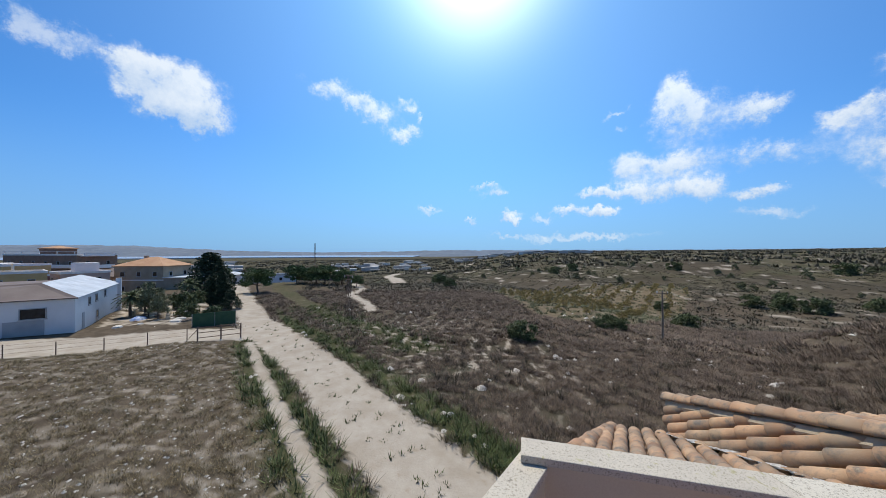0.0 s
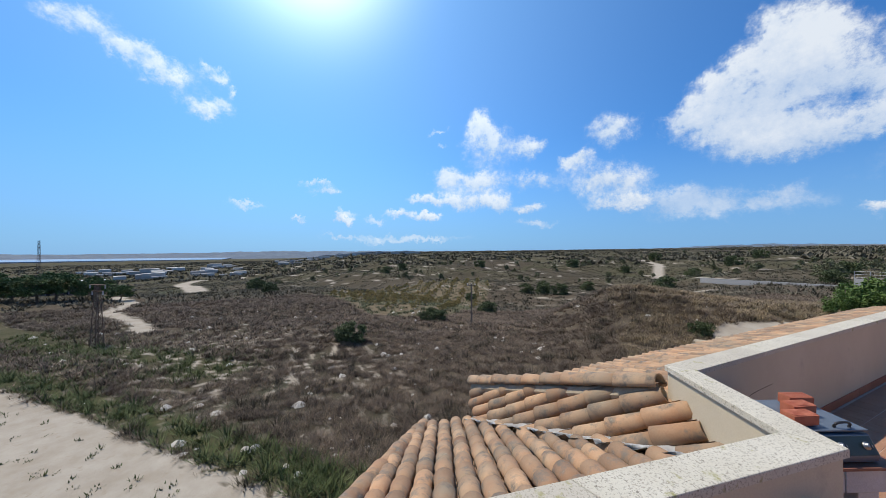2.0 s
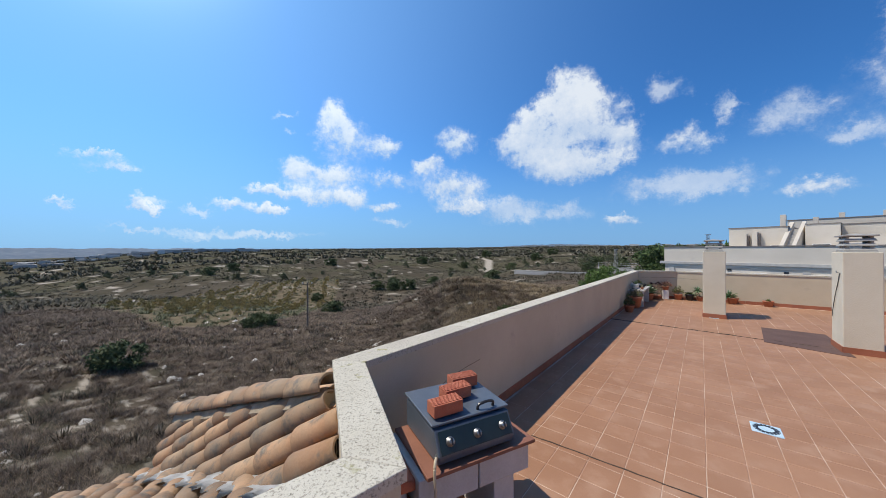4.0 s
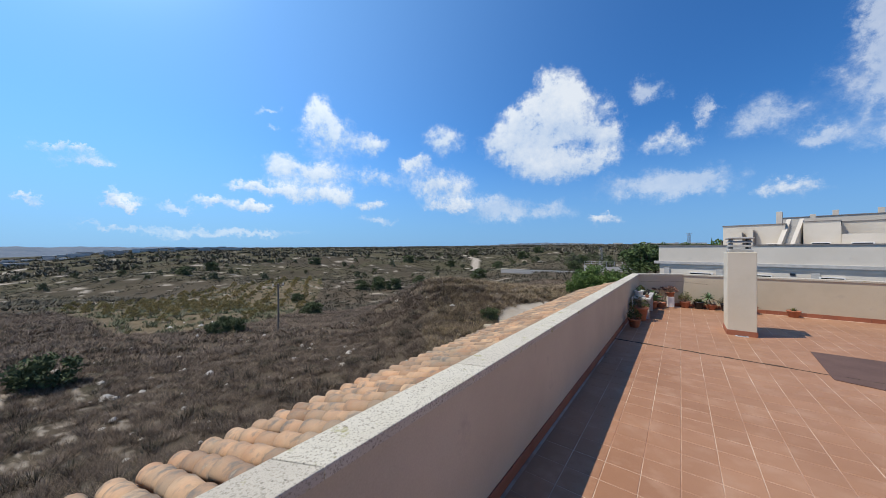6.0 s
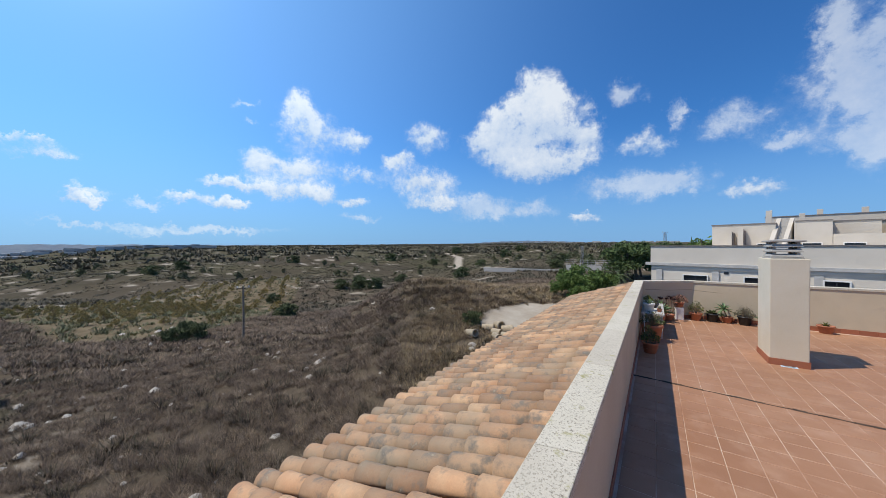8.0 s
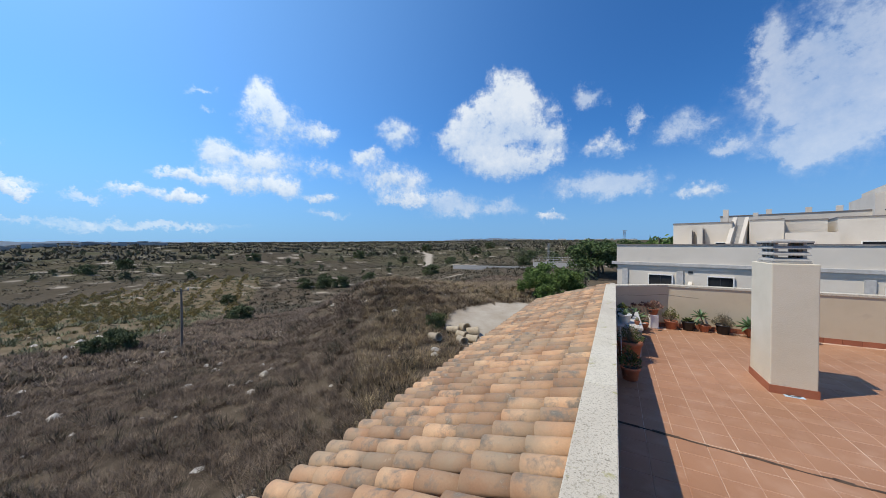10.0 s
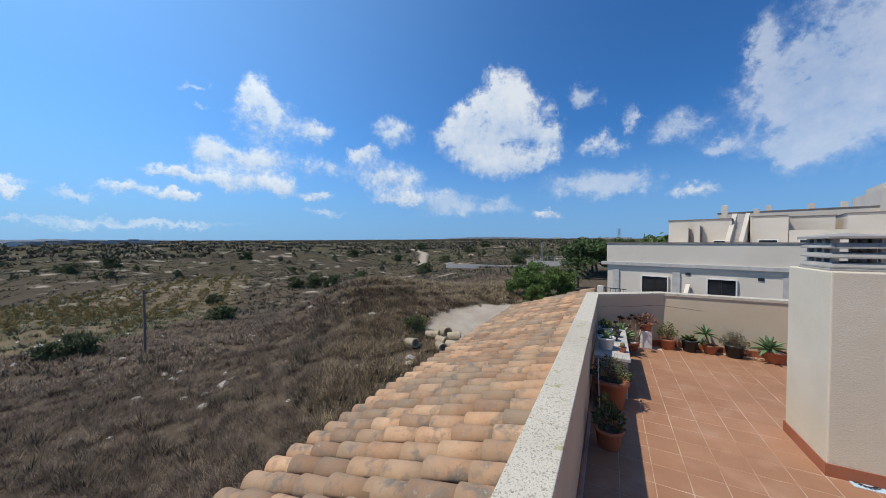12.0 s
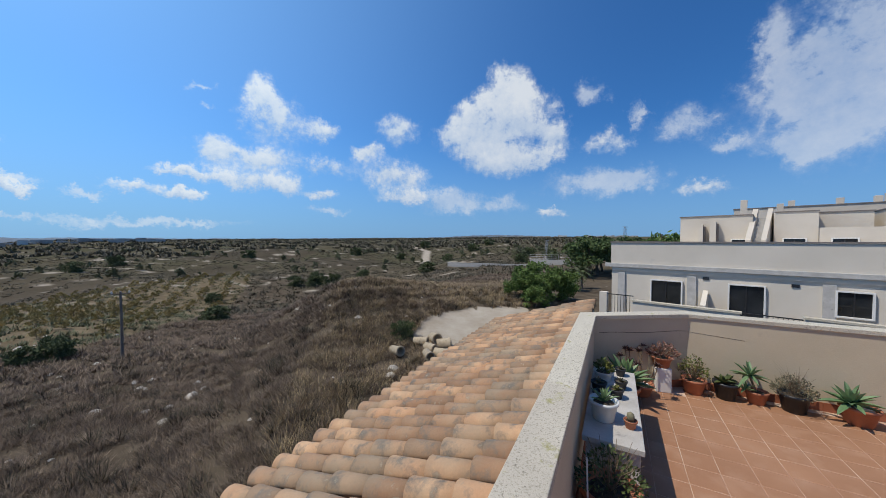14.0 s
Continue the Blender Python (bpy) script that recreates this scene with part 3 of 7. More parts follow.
def ground_material():
    m = bpy.data.materials.new("dry_ground")
    m.use_nodes = True
    t = m.node_tree
    bsdf = t.nodes["Principled BSDF"]
    bsdf.inputs["Roughness"].default_value, bsdf.inputs["Specular IOR Level"].default_value = 1.0, 0.05
    place = t.nodes.new("ShaderNodeNewGeometry").outputs["Position"]

    def noise_of(s, detail=6.0, roughness=0.62):
        n = t.nodes.new("ShaderNodeTexNoise")
        n.inputs["Scale"].default_value, n.inputs["Detail"].default_value, n.inputs["Roughness"].default_value = s, detail, roughness
        t.links.new(place, n.inputs["Vector"])
        return n.outputs["Fac"]

    def ramp(fac, lo, hi):
        n = t.nodes.new("ShaderNodeMapRange")
        t.links.new(fac, n.inputs["Value"])
        n.inputs["From Min"].default_value, n.inputs["From Max"].default_value = lo, hi
        return n.outputs[0]

    def mix(fac, p, q):
        n = t.nodes.new("ShaderNodeMix")
        n.data_type = "RGBA"
        for slot, value in ((0, fac), (6, p), (7, q)):
            if isinstance(value, tuple):
                n.inputs[slot].default_value = (*value, 1)
            elif isinstance(value, float):
                n.inputs[slot].default_value = value
            else:
                t.links.new(value, n.inputs[slot])
        return n.outputs[2]

    zone = t.nodes.new("ShaderNodeAttribute")
    zone.attribute_name = "zone"
    rgb = t.nodes.new("ShaderNodeSeparateColor")
    t.links.new(zone.outputs["Color"], rgb.inputs[0])
    soil = mix(ramp(noise_of(0.09), 0.38, 0.62), (0.065, 0.05, 0.036), (0.10, 0.078, 0.055))
    soil = mix(ramp(noise_of(0.9), 0.42, 0.66), soil, (0.135, 0.107, 0.075))
    soil = mix(ramp(noise_of(0.03, 8.0, 0.7), 0.52, 0.64), soil, (0.07, 0.066, 0.042))
    pale = mix(ramp(noise_of(3.0), 0.3, 0.7), (0.40, 0.35, 0.28), (0.55, 0.50, 0.42))
    soil = mix(ramp(noise_of(0.30, 9.0, 0.74), 0.62, 0.665), soil, pale)
    greened = mix(ramp(noise_of(1.2), 0.4, 0.65), (0.045, 0.058, 0.022), (0.11, 0.10, 0.05))
    soil = mix(rgb.outputs[1], soil, greened)
    ochre = mix(ramp(noise_of(0.5), 0.35, 0.65), (0.115, 0.088, 0.052), (0.21, 0.165, 0.105))
    soil = mix(rgb.outputs[2], soil, ochre)
    ploughed = mix(ramp(noise_of(0.05), 0.35, 0.65), (0.052, 0.042, 0.028), (0.088, 0.07, 0.048))
    soil = mix(zone.outputs["Alpha"], soil, ploughed)
    sand = mix(ramp(noise_of(0.6, 8.0), 0.35, 0.68), (0.34, 0.29, 0.225), (0.44, 0.39, 0.32))
    sand = mix(ramp(noise_of(2.2, 8.0, 0.7), 0.58, 0.72), sand, (0.33, 0.27, 0.2))
    soil = mix(ramp(rgb.outputs[0], 0.15, 0.75), soil, sand)
    t.links.new(soil, bsdf.inputs["Base Color"])
    bump = t.nodes.new("ShaderNodeBump")
    bump.inputs["Strength"].default_value, bump.inputs["Distance"].default_value = 0.9, 0.06
    t.links.new(noise_of(5.0, 9.0, 0.7), bump.inputs["Height"])
    t.links.new(bump.outputs[0], bsdf.inputs["Normal"])
    return m


ground = soup("ground", gverts, quads, ground_material(), "", kind="structure")
zone_rgba = np.stack([*zones(gverts[:, 0], gverts[:, 1])], -1).astype(np.float32)
ground.data.color_attributes.new("zone", "FLOAT_COLOR", "POINT").data.foreach_set("color", zone_rgba.ravel())
for p in ground.data.polygons:
    p.use_smooth = True


def on_ground(x, y):
    return float(ground_z(np.array([x], float), np.array([y], float))[0])


# the shallow bay on the horizon
bm = bmesh.new()
bay = [(-4300 * math.sin(radians(d)), 4300 * math.cos(radians(d))) for d in range(62, 118, 4)] + [(-2600 * math.sin(radians(d)), 2600 * math.cos(radians(d))) for d in range(116, 61, -4)]
prism(bay, -46, -40.5, bm)
structure("water", bm, shader("bay_water", ((0.24, 0.28, 0.34), (0.32, 0.34, 0.38)), 0.002, 0.25))


# hills on the skyline, distance haze put into their blue base colour
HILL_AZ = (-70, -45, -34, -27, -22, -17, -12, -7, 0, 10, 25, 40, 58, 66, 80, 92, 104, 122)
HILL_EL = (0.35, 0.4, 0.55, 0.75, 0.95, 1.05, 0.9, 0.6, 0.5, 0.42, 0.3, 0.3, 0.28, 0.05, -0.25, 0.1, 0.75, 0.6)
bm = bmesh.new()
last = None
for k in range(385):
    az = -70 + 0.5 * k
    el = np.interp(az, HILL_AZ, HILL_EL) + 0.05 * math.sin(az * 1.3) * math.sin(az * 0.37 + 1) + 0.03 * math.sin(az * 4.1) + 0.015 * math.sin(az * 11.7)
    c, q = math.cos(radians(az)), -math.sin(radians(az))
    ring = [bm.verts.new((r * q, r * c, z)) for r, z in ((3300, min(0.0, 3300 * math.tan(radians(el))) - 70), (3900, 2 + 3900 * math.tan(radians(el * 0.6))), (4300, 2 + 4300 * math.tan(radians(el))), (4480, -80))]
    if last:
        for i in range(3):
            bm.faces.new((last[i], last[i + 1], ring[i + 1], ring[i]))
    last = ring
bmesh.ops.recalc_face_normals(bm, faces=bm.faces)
structure("backdrop", bm, shader("haze_tinted_hills", ((0.085, 0.115, 0.155), (0.12, 0.15, 0.185), (0.16, 0.185, 0.21)), 0.006, 0.95), smooth=True)


def blades(places, height, spread, count, width, lean=0.55, tilt=1.0):
    """Tufts: at each place several thin tapering blades. Gives verts and triangles."""
    n = len(places)
    h = height * (0.55 + 0.9 * rng.random((n, 1)))
    ang = rng.random((n, count)) * 6.283
    out = (0.15 + lean * rng.random((n, count))) * h * tilt
    base = places[:, None, :] + np.stack([np.cos(ang), np.sin(ang), np.zeros_like(ang)], -1) * (spread * rng.random((n, count)))[..., None]
    tip = base + np.stack([np.cos(ang) * out, np.sin(ang) * out, h * (0.6 + 0.5 * rng.random((n, count)))], -1)
    side = np.stack([-np.sin(ang), np.cos(ang), np.zeros_like(ang)], -1) * width * (0.6 + 0.8 * rng.random((n, count, 1)))
    verts = np.stack([base - side, base + side, tip], 2).reshape(-1, 3)
    return verts, np.arange(len(verts)).reshape(-1, 3)


def scatter(n, r0, r1, az0, az1, power=1.0):
    r = r0 + (r1 - r0) * rng.random(n) ** power
    az = np.radians(az0 + (az1 - az0) * rng.random(n))
    x, y = -r * np.sin(az), r * np.cos(az)
    return x, y, r


def free_of_house(x, y):
    u, w = 0.6 * (x + 1.55) + 0.8 * (y + 0.35), -0.8 * (x + 1.55) + 0.6 * (y + 0.35)
    return ~((u > -6.5) & (u < 17.5) & (w < 3.6)) & ~((x > 9) & (y < 34) & (w < 1.5))


def spread_over(n, r0, r1, az0, az1, keep, power=1.0):
    x, y, r = scatter(n, r0, r1, az0, az1, power)
    tr, gr, orch, fld = zones(x, y)
    ok = keep(x, y, tr, gr, orch, fld) & free_of_house(x, y)
    x, y = x[ok], y[ok]
    return np.stack([x, y, ground_z(x, y) - 0.03], -1)


def wild(x, y, tr, gr, orch, fld):
    return (tr < 0.2) & ((gr < 0.45) | (np.hypot(x, y) > 130)) & (orch < 0.5) & (fld < 0.3) & ~inside(x, y, LOT) & (lumps(x, y, 7.0, 1.0) + 0.5 * lumps(x, y, 2.3, 4.0) > -0.75 + 0.5 * rng.random(np.shape(x))) & ~inside(x, y, YARD)


near = spread_over(30000, 9, 34, -24, 98, wild, 0.7)
verts, tris = blades(near, 0.27, 0.34, 27, 0.0085, 1.3)
soup("dry_scrub", verts, tris, SCRUB, "low tangle of brown and grey dry scrub on stony ground", "scrub")
mid = spread_over(32000, 30, 85, -24, 98, wild, 0.75)
verts, tris = blades(mid, 0.34, 0.62, 15, 0.036, 1.3)
soup("dry_scrub", verts, tris, SCRUB, "dry brown scrub spreading over the slope", "scrub")
bushes = spread_over(2600, 9, 70, -24, 98, lambda x, y, tr, gr, o, f: wild(x, y, tr, gr, o, f) & (lumps(x, y, 11.0, 7.0) > -0.3), 0.8)
verts, tris = blades(bushes, 0.40, 0.4, 46, 0.02, 1.0)
soup("low_bushes", verts, tris, LOW_BUSH, "small dark thorny bushes among the dry scrub", "bushes")
far_off = spread_over(22000, 80, 330, -34, 86, wild, 0.9)
verts, tris = blades(far_off, 0.6, 1.4, 9, 0.16, 1.2)
soup("far_scrub", verts, tris, FAR_SCRUB, "sparse dark scrub dotted over far slopes", "scrub")
hill = spread_over(9000, 14, 60, -24, 4, wild, 0.8)
verts, tris = blades(hill, 0.40, 0.3, 14, 0.011, 0.9)
soup("tall_dry_grass", verts, tris, STRAW, "pale straw-coloured tall grass on the hillock", "grass")
lot = spread_over(26000, 9, 46, 78, 124, lambda x, y, tr, gr, o, f: inside(x, y, LOT) & (lumps(x, y, 3.1, 2.0) + 0.6 * lumps(x, y, 1.1, 5.0) > -0.35 + 0.4 * rng.random(len(x))), 0.75)
verts, tris = blades(lot, 0.17, 0.2, 16, 0.009, 1.2)
soup("lot_grass", verts, tris, LOT_GRASS, "tufts of dry yellow-brown grass on the empty lot", "grass")
greens = spread_over(22000, 7, 60, 20, 124, lambda x, y, tr, gr, o, f: (gr > 0.25 + 0.35 * rng.random(len(x))) & (tr < 0.3) & (lumps(x, y, 4.3, 3.0) > -0.35), 0.8)
verts, tris = blades(greens, 0.38, 0.34, 16, 0.026, 1.2)
soup("green_weeds", verts, tris, WEED, "green weeds and low creepers along the track", "weeds")
under = spread_over(26000, 36, 190, 20, 66, lambda x, y, tr, gr, o, f: (o > 0.5) & (lumps(x, y, 9.0, 2.0) + 0.7 * lumps(x, y, 3.1, 6.0) > 0.3), 0.9)
verts, tris = blades(under, 0.45, 0.7, 9, 0.07, 1.2)
soup("orchard_undergrowth", verts, tris, OLIVE, "low olive-green growth between the orchard rows", "undergrowth")
stubble = spread_over(16000, 90, 330, 0, 60, lambda x, y, tr, gr, o, f: (f > 0.3) & (np.sin(0.55 * x + 0.28 * y) > 0.2), 0.9)
verts, tris = blades(stubble, 0.4, 0.9, 7, 0.12, 1.2)
soup("field_stubble", verts, tris, FAR_SCRUB, "rows of dull brown-green growth on the terraced fields", "stubble")
sprigs = spread_over(900, 7, 50, 60, 110, lambda x, y, tr, gr, o, f: (tr > 0.5) & (near_line(x, y, TRACK) < 1.1), 0.8)
verts, tris = blades(sprigs, 0.16, 0.2, 10, 0.03)
soup("track_weeds", verts, tris, WEED, "small green weeds growing in the middle of the track", "weeds")


def stones():
    x, y, r = scatter(1700, 9, 60, -20, 120, 0.8)
    tr, gr, orch, fld = zones(x, y)
    ok = free_of_house(x, y) & (lumps(x, y, 6.0, 6.0) + 0.6 * lumps(x, y, 17.0, 2.0) > 0.35) & (tr < 0.5) & ~inside(x, y, LOT)
    x, y = x[ok], y[ok]
    c = np.stack([x, y, ground_z(x, y)], -1)
    n = len(c)
    shape = np.array([(1, 0, 0), (0.4, 0.9, 0), (-0.7, 0.6, 0), (-0.8, -0.5, 0), (0.3, -0.9, 0), (0.2, 0.1, 0.6), (-0.3, -0.1, 0.5)])
    size = 0.10 + 0.30 * rng.random((n, 1, 1)) ** 3
    v = c[:, None, :] + shape[None] * size * (0.7 + 0.6 * rng.random((n, 7, 3)))
    f = np.array([(0, 1, 5), (1, 2, 6), (1, 6, 5), (2, 3, 6), (3, 4, 6), (4, 5, 6), (4, 0, 5)])
    soup("loose_stones", v.reshape(-1, 3), (np.arange(n)[:, None, None] * 7 + f[None]).reshape(-1, 3), LIMESTONE, "pale limestone rubble scattered over the slope", "stones", flat=True)


stones()


def lot_stones():
    x, y, r = scatter(2600, 9, 44, 78, 122, 0.8)
    ok = inside(x, y, LOT)
    x, y = x[ok], y[ok]
    c = np.stack([x, y, ground_z(x, y)], -1)
    n = len(c)
    shape = np.array([(1, 0, 0), (0.2, 0.9, 0), (-0.9, 0.3, 0), (-0.3, -0.9, 0), (0.1, 0.0, 0.6)])
    v = c[:, None, :] + shape[None] * (0.03 + 0.09 * rng.random((n, 1, 1)) ** 2) * (0.7 + 0.6 * rng.random((n, 5, 3)))
    f = np.array([(0, 1, 4), (1, 2, 4), (2, 3, 4), (3, 0, 4)])
    soup("lot_pebbles", v.reshape(-1, 3), (np.arange(n)[:, None, None] * 5 + f[None]).reshape(-1, 3), LIMESTONE, "small pale stones strewn over the empty lot", "stones", flat=True)


lot_stones()

# ---- terrace: floor, parapets, roofs (terrace frame: x along the long parapet, y outward) ----
OUTLINE = [(-6.6, -5.4), (-3.5, -0.52), (-0.56, -1.0), (0.0, 0.0), (12.9, 0.0), (13.73, -1.3), (13.73, -11.0)]
CLOSED = OUTLINE + [(-6.6, -11.0)]


def offset(pts, d):
    """An open plan line moved d to its right-hand side, with mitred corners."""
    out = []
    for i, p in enumerate(pts):
        p = Vector(p)
        dirs = []
        if i > 0:
            dirs.append((p - Vector(pts[i - 1])).normalized())
        if i < len(pts) - 1:
            dirs.append((Vector(pts[i + 1]) - p).normalized())
        normals = [Vector((q.y, -q.x)) for q in dirs]
        n = sum(normals, Vector((0, 0))).normalized()
        out.append(p + n * d / n.dot(normals[0]))
    return out


WALL_IN, COPE_IN, COPE_OUT = offset(OUTLINE, 0.185), offset(OUTLINE, 0.205), offset(OUTLINE, -0.012)
WALL_OUT = offset(OUTLINE, 0.01)
structure("floor_slab", prism(CLOSED, -0.4, -0.0035), GROUT, TF)
structure("house_wall", prism([(p.x, p.y) for p in offset(OUTLINE, 0.03)] + [(-6.6, -11.0)], -6.9, -0.4), WARM_RENDER, TF)
structure("wall_back", boxes((-6.6, 13.73, -11.2, -11.0, -0.4, 2.9)), STUCCO, TF)
structure("wall_side", boxes((-6.8, -6.6, -11.2, -5.3, -0.4, 2.9)), STUCCO, TF)

names = ("wall_west", "wall_corner", "wall_jog", "wall_long", "wall_chamfer", "wall_far")
walls = []
for i, name in enumerate(names):
    quad = [WALL_OUT[i], WALL_OUT[i + 1], WALL_IN[i + 1], WALL_IN[i]]
    top = 0.942 if i == 0 else 1.0
    w = structure(name, prism([tuple(q) for q in quad], -0.4, top), STUCCO, TF)
    walls.append(w)
    a0, a1, b0, b1 = COPE_OUT[i], COPE_OUT[i + 1], COPE_IN[i], COPE_IN[i + 1]
    if i == 1:      # this coping laps over the lower one with a square end
        way = (a1 - a0).normalized()
        a0 = a0 - way * 0.03
        b0 = a0 + Vector((way.y, -way.x)) * 0.217
    length = (a1 - a0).length
    count = max(1, round(length / 1.28))
    shift = 0.0 if i != 3 else 0.03
    cuts = [0.0] + [(k + shift * (0 < k < count)) / count for k in range(1, count)] + [1.0]
    for s0, s1 in zip(cuts, cuts[1:]):
        gap = 0.0022 / length
        lo, hi = s0 + gap * (s0 > 0), s1 - gap * (s1 < 1)
        corners = [a0.lerp(a1, lo), a0.lerp(a1, hi), b0.lerp(b1, hi), b0.lerp(b1, lo)]
        bm = prism([tuple(q) for q in corners], top, top + 0.05)
        bmesh.ops.bevel(bm, geom=[e for e in bm.edges if all(v.co.z > top + 0.04 for v in e.verts)], offset=0.006, segments=2, affect="EDGES", profile=0.5)
        part("coping_stone", bm, COPING, w)
    # skirting tiles along the foot of the inner face
    f0, f1 = WALL_IN[i], WALL_IN[i + 1]
    run = (f1 - f0).length
    d = (f1 - f0).normalized()
    nrm = Vector((d.y, -d.x))
    pieces = max(1, round(run / 0.267))
    if i >= 2:
        for k in range(pieces):
            p0, p1 = f0 + d * (run * k / pieces + 0.002), f0 + d * (run * (k + 1) / pieces - 0.002)
            part("skirting_tile", prism([tuple(q) for q in (p0 + nrm * 0.0005, p1 + nrm * 0.0005, p1 + nrm * 0.011, p0 + nrm * 0.011)], 0.0, 0.105), SKIRT, w)


def hairline(w, points, width=0.004):
    """A thin settled crack drawn on a wall face as a shallow dark seam."""
    bm = bmesh.new()
    for p, q in zip(points, points[1:]):
        tube([p, q], width / 2, bm, 4)
    part("crack", bm, DARKFILL, w)


hairline(walls[3], [(0.55 + 0.22 * k, -0.186, 0.56 + 0.02 * k + 0.012 * math.sin(k * 2.3)) for k in range(6)], 0.005)
p0, p1 = WALL_IN[4], WALL_IN[5]
nn = Vector(((p1 - p0).y, -(p1 - p0).x)).normalized() * 0.001
hairline(walls[4], [(*(p0.lerp(p1, s) + nn), 0.80 + 0.008 * math.sin(9 * s)) for s in np.linspace(0.05, 0.98, 9)], 0.006)
hairline(walls[5], [(13.73 - 0.186, -1.25 - 0.18 * k, 0.8 - 0.012 * k) for k in range(5)], 0.004)

# dark expansion joint across the floor, opened between two rows of tiles
JOINT_U = 7.98


# roof strips outside the parapet: rows of clay cover tiles over pans
def cover_mesh(name, length=0.42, r0=0.102, r1=0.080, thick=0.014, seg=8):
    """One tapered half-round tile, wide end at +y low end."""
    bm = bmesh.new()
    rings = []
    for y, r in ((0.0, r1), (length, r0)):
        for rr in (r, r - thick):
            rings.append([bm.verts.new((rr * math.cos(a), y, rr * math.sin(a) * 1.02)) for a in [math.pi * k / seg for k in range(seg + 1)]])
    o0, i0, o1, i1 = rings
    for k in range(seg):
        bm.faces.new((o0[k], o0[k + 1], o1[k + 1], o1[k]))
        bm.faces.new((i1[k], i1[k + 1], i0[k + 1], i0[k]))
        bm.faces.new((o1[k], o1[k + 1], i1[k + 1], i1[k]))
        bm.faces.new((i0[k], i0[k + 1], o0[k + 1], o0[k]))
    for k in (0, seg):
        bm.faces.new((o0[k], o1[k], i1[k], i0[k]))
    bmesh.ops.recalc_face_normals(bm, faces=bm.faces)
    me = mesh_of(name, bm, CLAY, False)
    for p in me.polygons:
        p.use_smooth = len(p.vertices) == 4 and abs(p.normal.y) < 0.6
    return me


COVER = cover_mesh("cover_tile")
RIDGE = cover_mesh("ridge_tile", 0.44, 0.125, 0.105, 0.016)
tile_rand = random.Random(3)
joined_covers, joined_pans = [], []


def tile_at(me, x, y, z, slope, turn, parent=None, name="cover_tile", roll=0.0):
    m = pose(x, y, z, 0, 0, turn + tile_rand.uniform(-1.6, 1.6)) @ pose(0, 0, 0, -slope + tile_rand.uniform(-1.3, 1.3)) @ pose(0, 0, 0, 0, roll + tile_rand.uniform(-2.5, 2.5))
    if parent is None:
        joined_covers.append(m)
        return
    ob = new(name, me)
    ob.parent, ob.matrix_basis = parent, m


def pan_strip(a, b, width):
    """One sunken channel between cover rows, as stepped trough pieces."""
    a, b = Vector(a), Vector(b)
    d = b - a
    side = Vector((d.y, -d.x, 0)).normalized() * width
    up = Vector((0, 0, 1))
    n = max(1, int(d.length / 0.36))
    for k in range(n):
        p, q = a + d * (k / n), a + d * ((k + 1.12) / n)
        joined_pans.append((p + up * 0.02, q + up * 0.045, side))


# one roof deck under each slope
RISE, SLOPE = 0.315, math.degrees(math.atan(0.315))


def long_z(y):
    return 0.60 - RISE * y


def deck(name, pts, label=""):
    bm = bmesh.new()
    hi = [bm.verts.new(p) for p in pts]
    lo = [bm.verts.new((p[0], p[1], p[2] - 0.16)) for p in pts]
    bm.faces.new(hi)
    bm.faces.new(lo[::-1])
    n = len(pts)
    for i in range(n):
        bm.faces.new((lo[i], lo[(i + 1) % n], hi[(i + 1) % n], hi[i]))
    bmesh.ops.recalc_face_normals(bm, faces=bm.faces)
    return structure(name, bm, OLD_MORTAR, TF, label)


EAVE, FAR_U = 2.4, 16.4
roof_long = deck("roof_long", [(0.02, 0.0, long_z(0)), (FAR_U, 0.0, long_z(0)), (FAR_U, EAVE - 0.05, long_z(EAVE - 0.05)), (-0.12, EAVE - 0.05, long_z(EAVE - 0.05))])
ROW, EXPOSED = 0.222, 0.34
rows = int((FAR_U - 0.2) / ROW)
for r in range(rows):
    u = 0.26 + r * ROW
    sway = tile_rand.uniform(-0.012, 0.012)
    steps = int(EAVE / EXPOSED)
    for k in range(steps):
        y = EAVE - 0.42 - k * EXPOSED + sway
        if y < -0.12:
            continue
        near_piece = 2.4 < u < 9.0
        tile_at(COVER, u + tile_rand.uniform(-0.008, 0.008), y, long_z(y) + 0.055 + 0.012 * (k % 2), SLOPE - 1.5, 0, roof_long if near_piece else None)
    pan_strip((u + ROW / 2, 0.0, long_z(0)), (u + ROW / 2, EAVE - 0.02, long_z(EAVE)), 0.075)


# lower slope beside the jog, tilted towards the valley
def jog_z(u, y):
    return 0.74 - 0.275 * y + 1.21 * u


VALLEY = ((-0.36, -0.64), (-0.66, 2.72))
roof_jog = deck("roof_jog", [(u, y, jog_z(u, y)) for u, y in ((0.0, 0.0), (VALLEY[0]), (VALLEY[1]), (-0.24, 3.12))])
JOG = [(0.0, -0.02), VALLEY[0], VALLEY[1], (-0.24, 3.14)]
FALL, SIDE = Vector((-0.33, 0.944)), Vector((0.944, 0.33))


def in_jog(p):
    return bool(inside(np.array([p.x]), np.array([p.y]), JOG)[0])


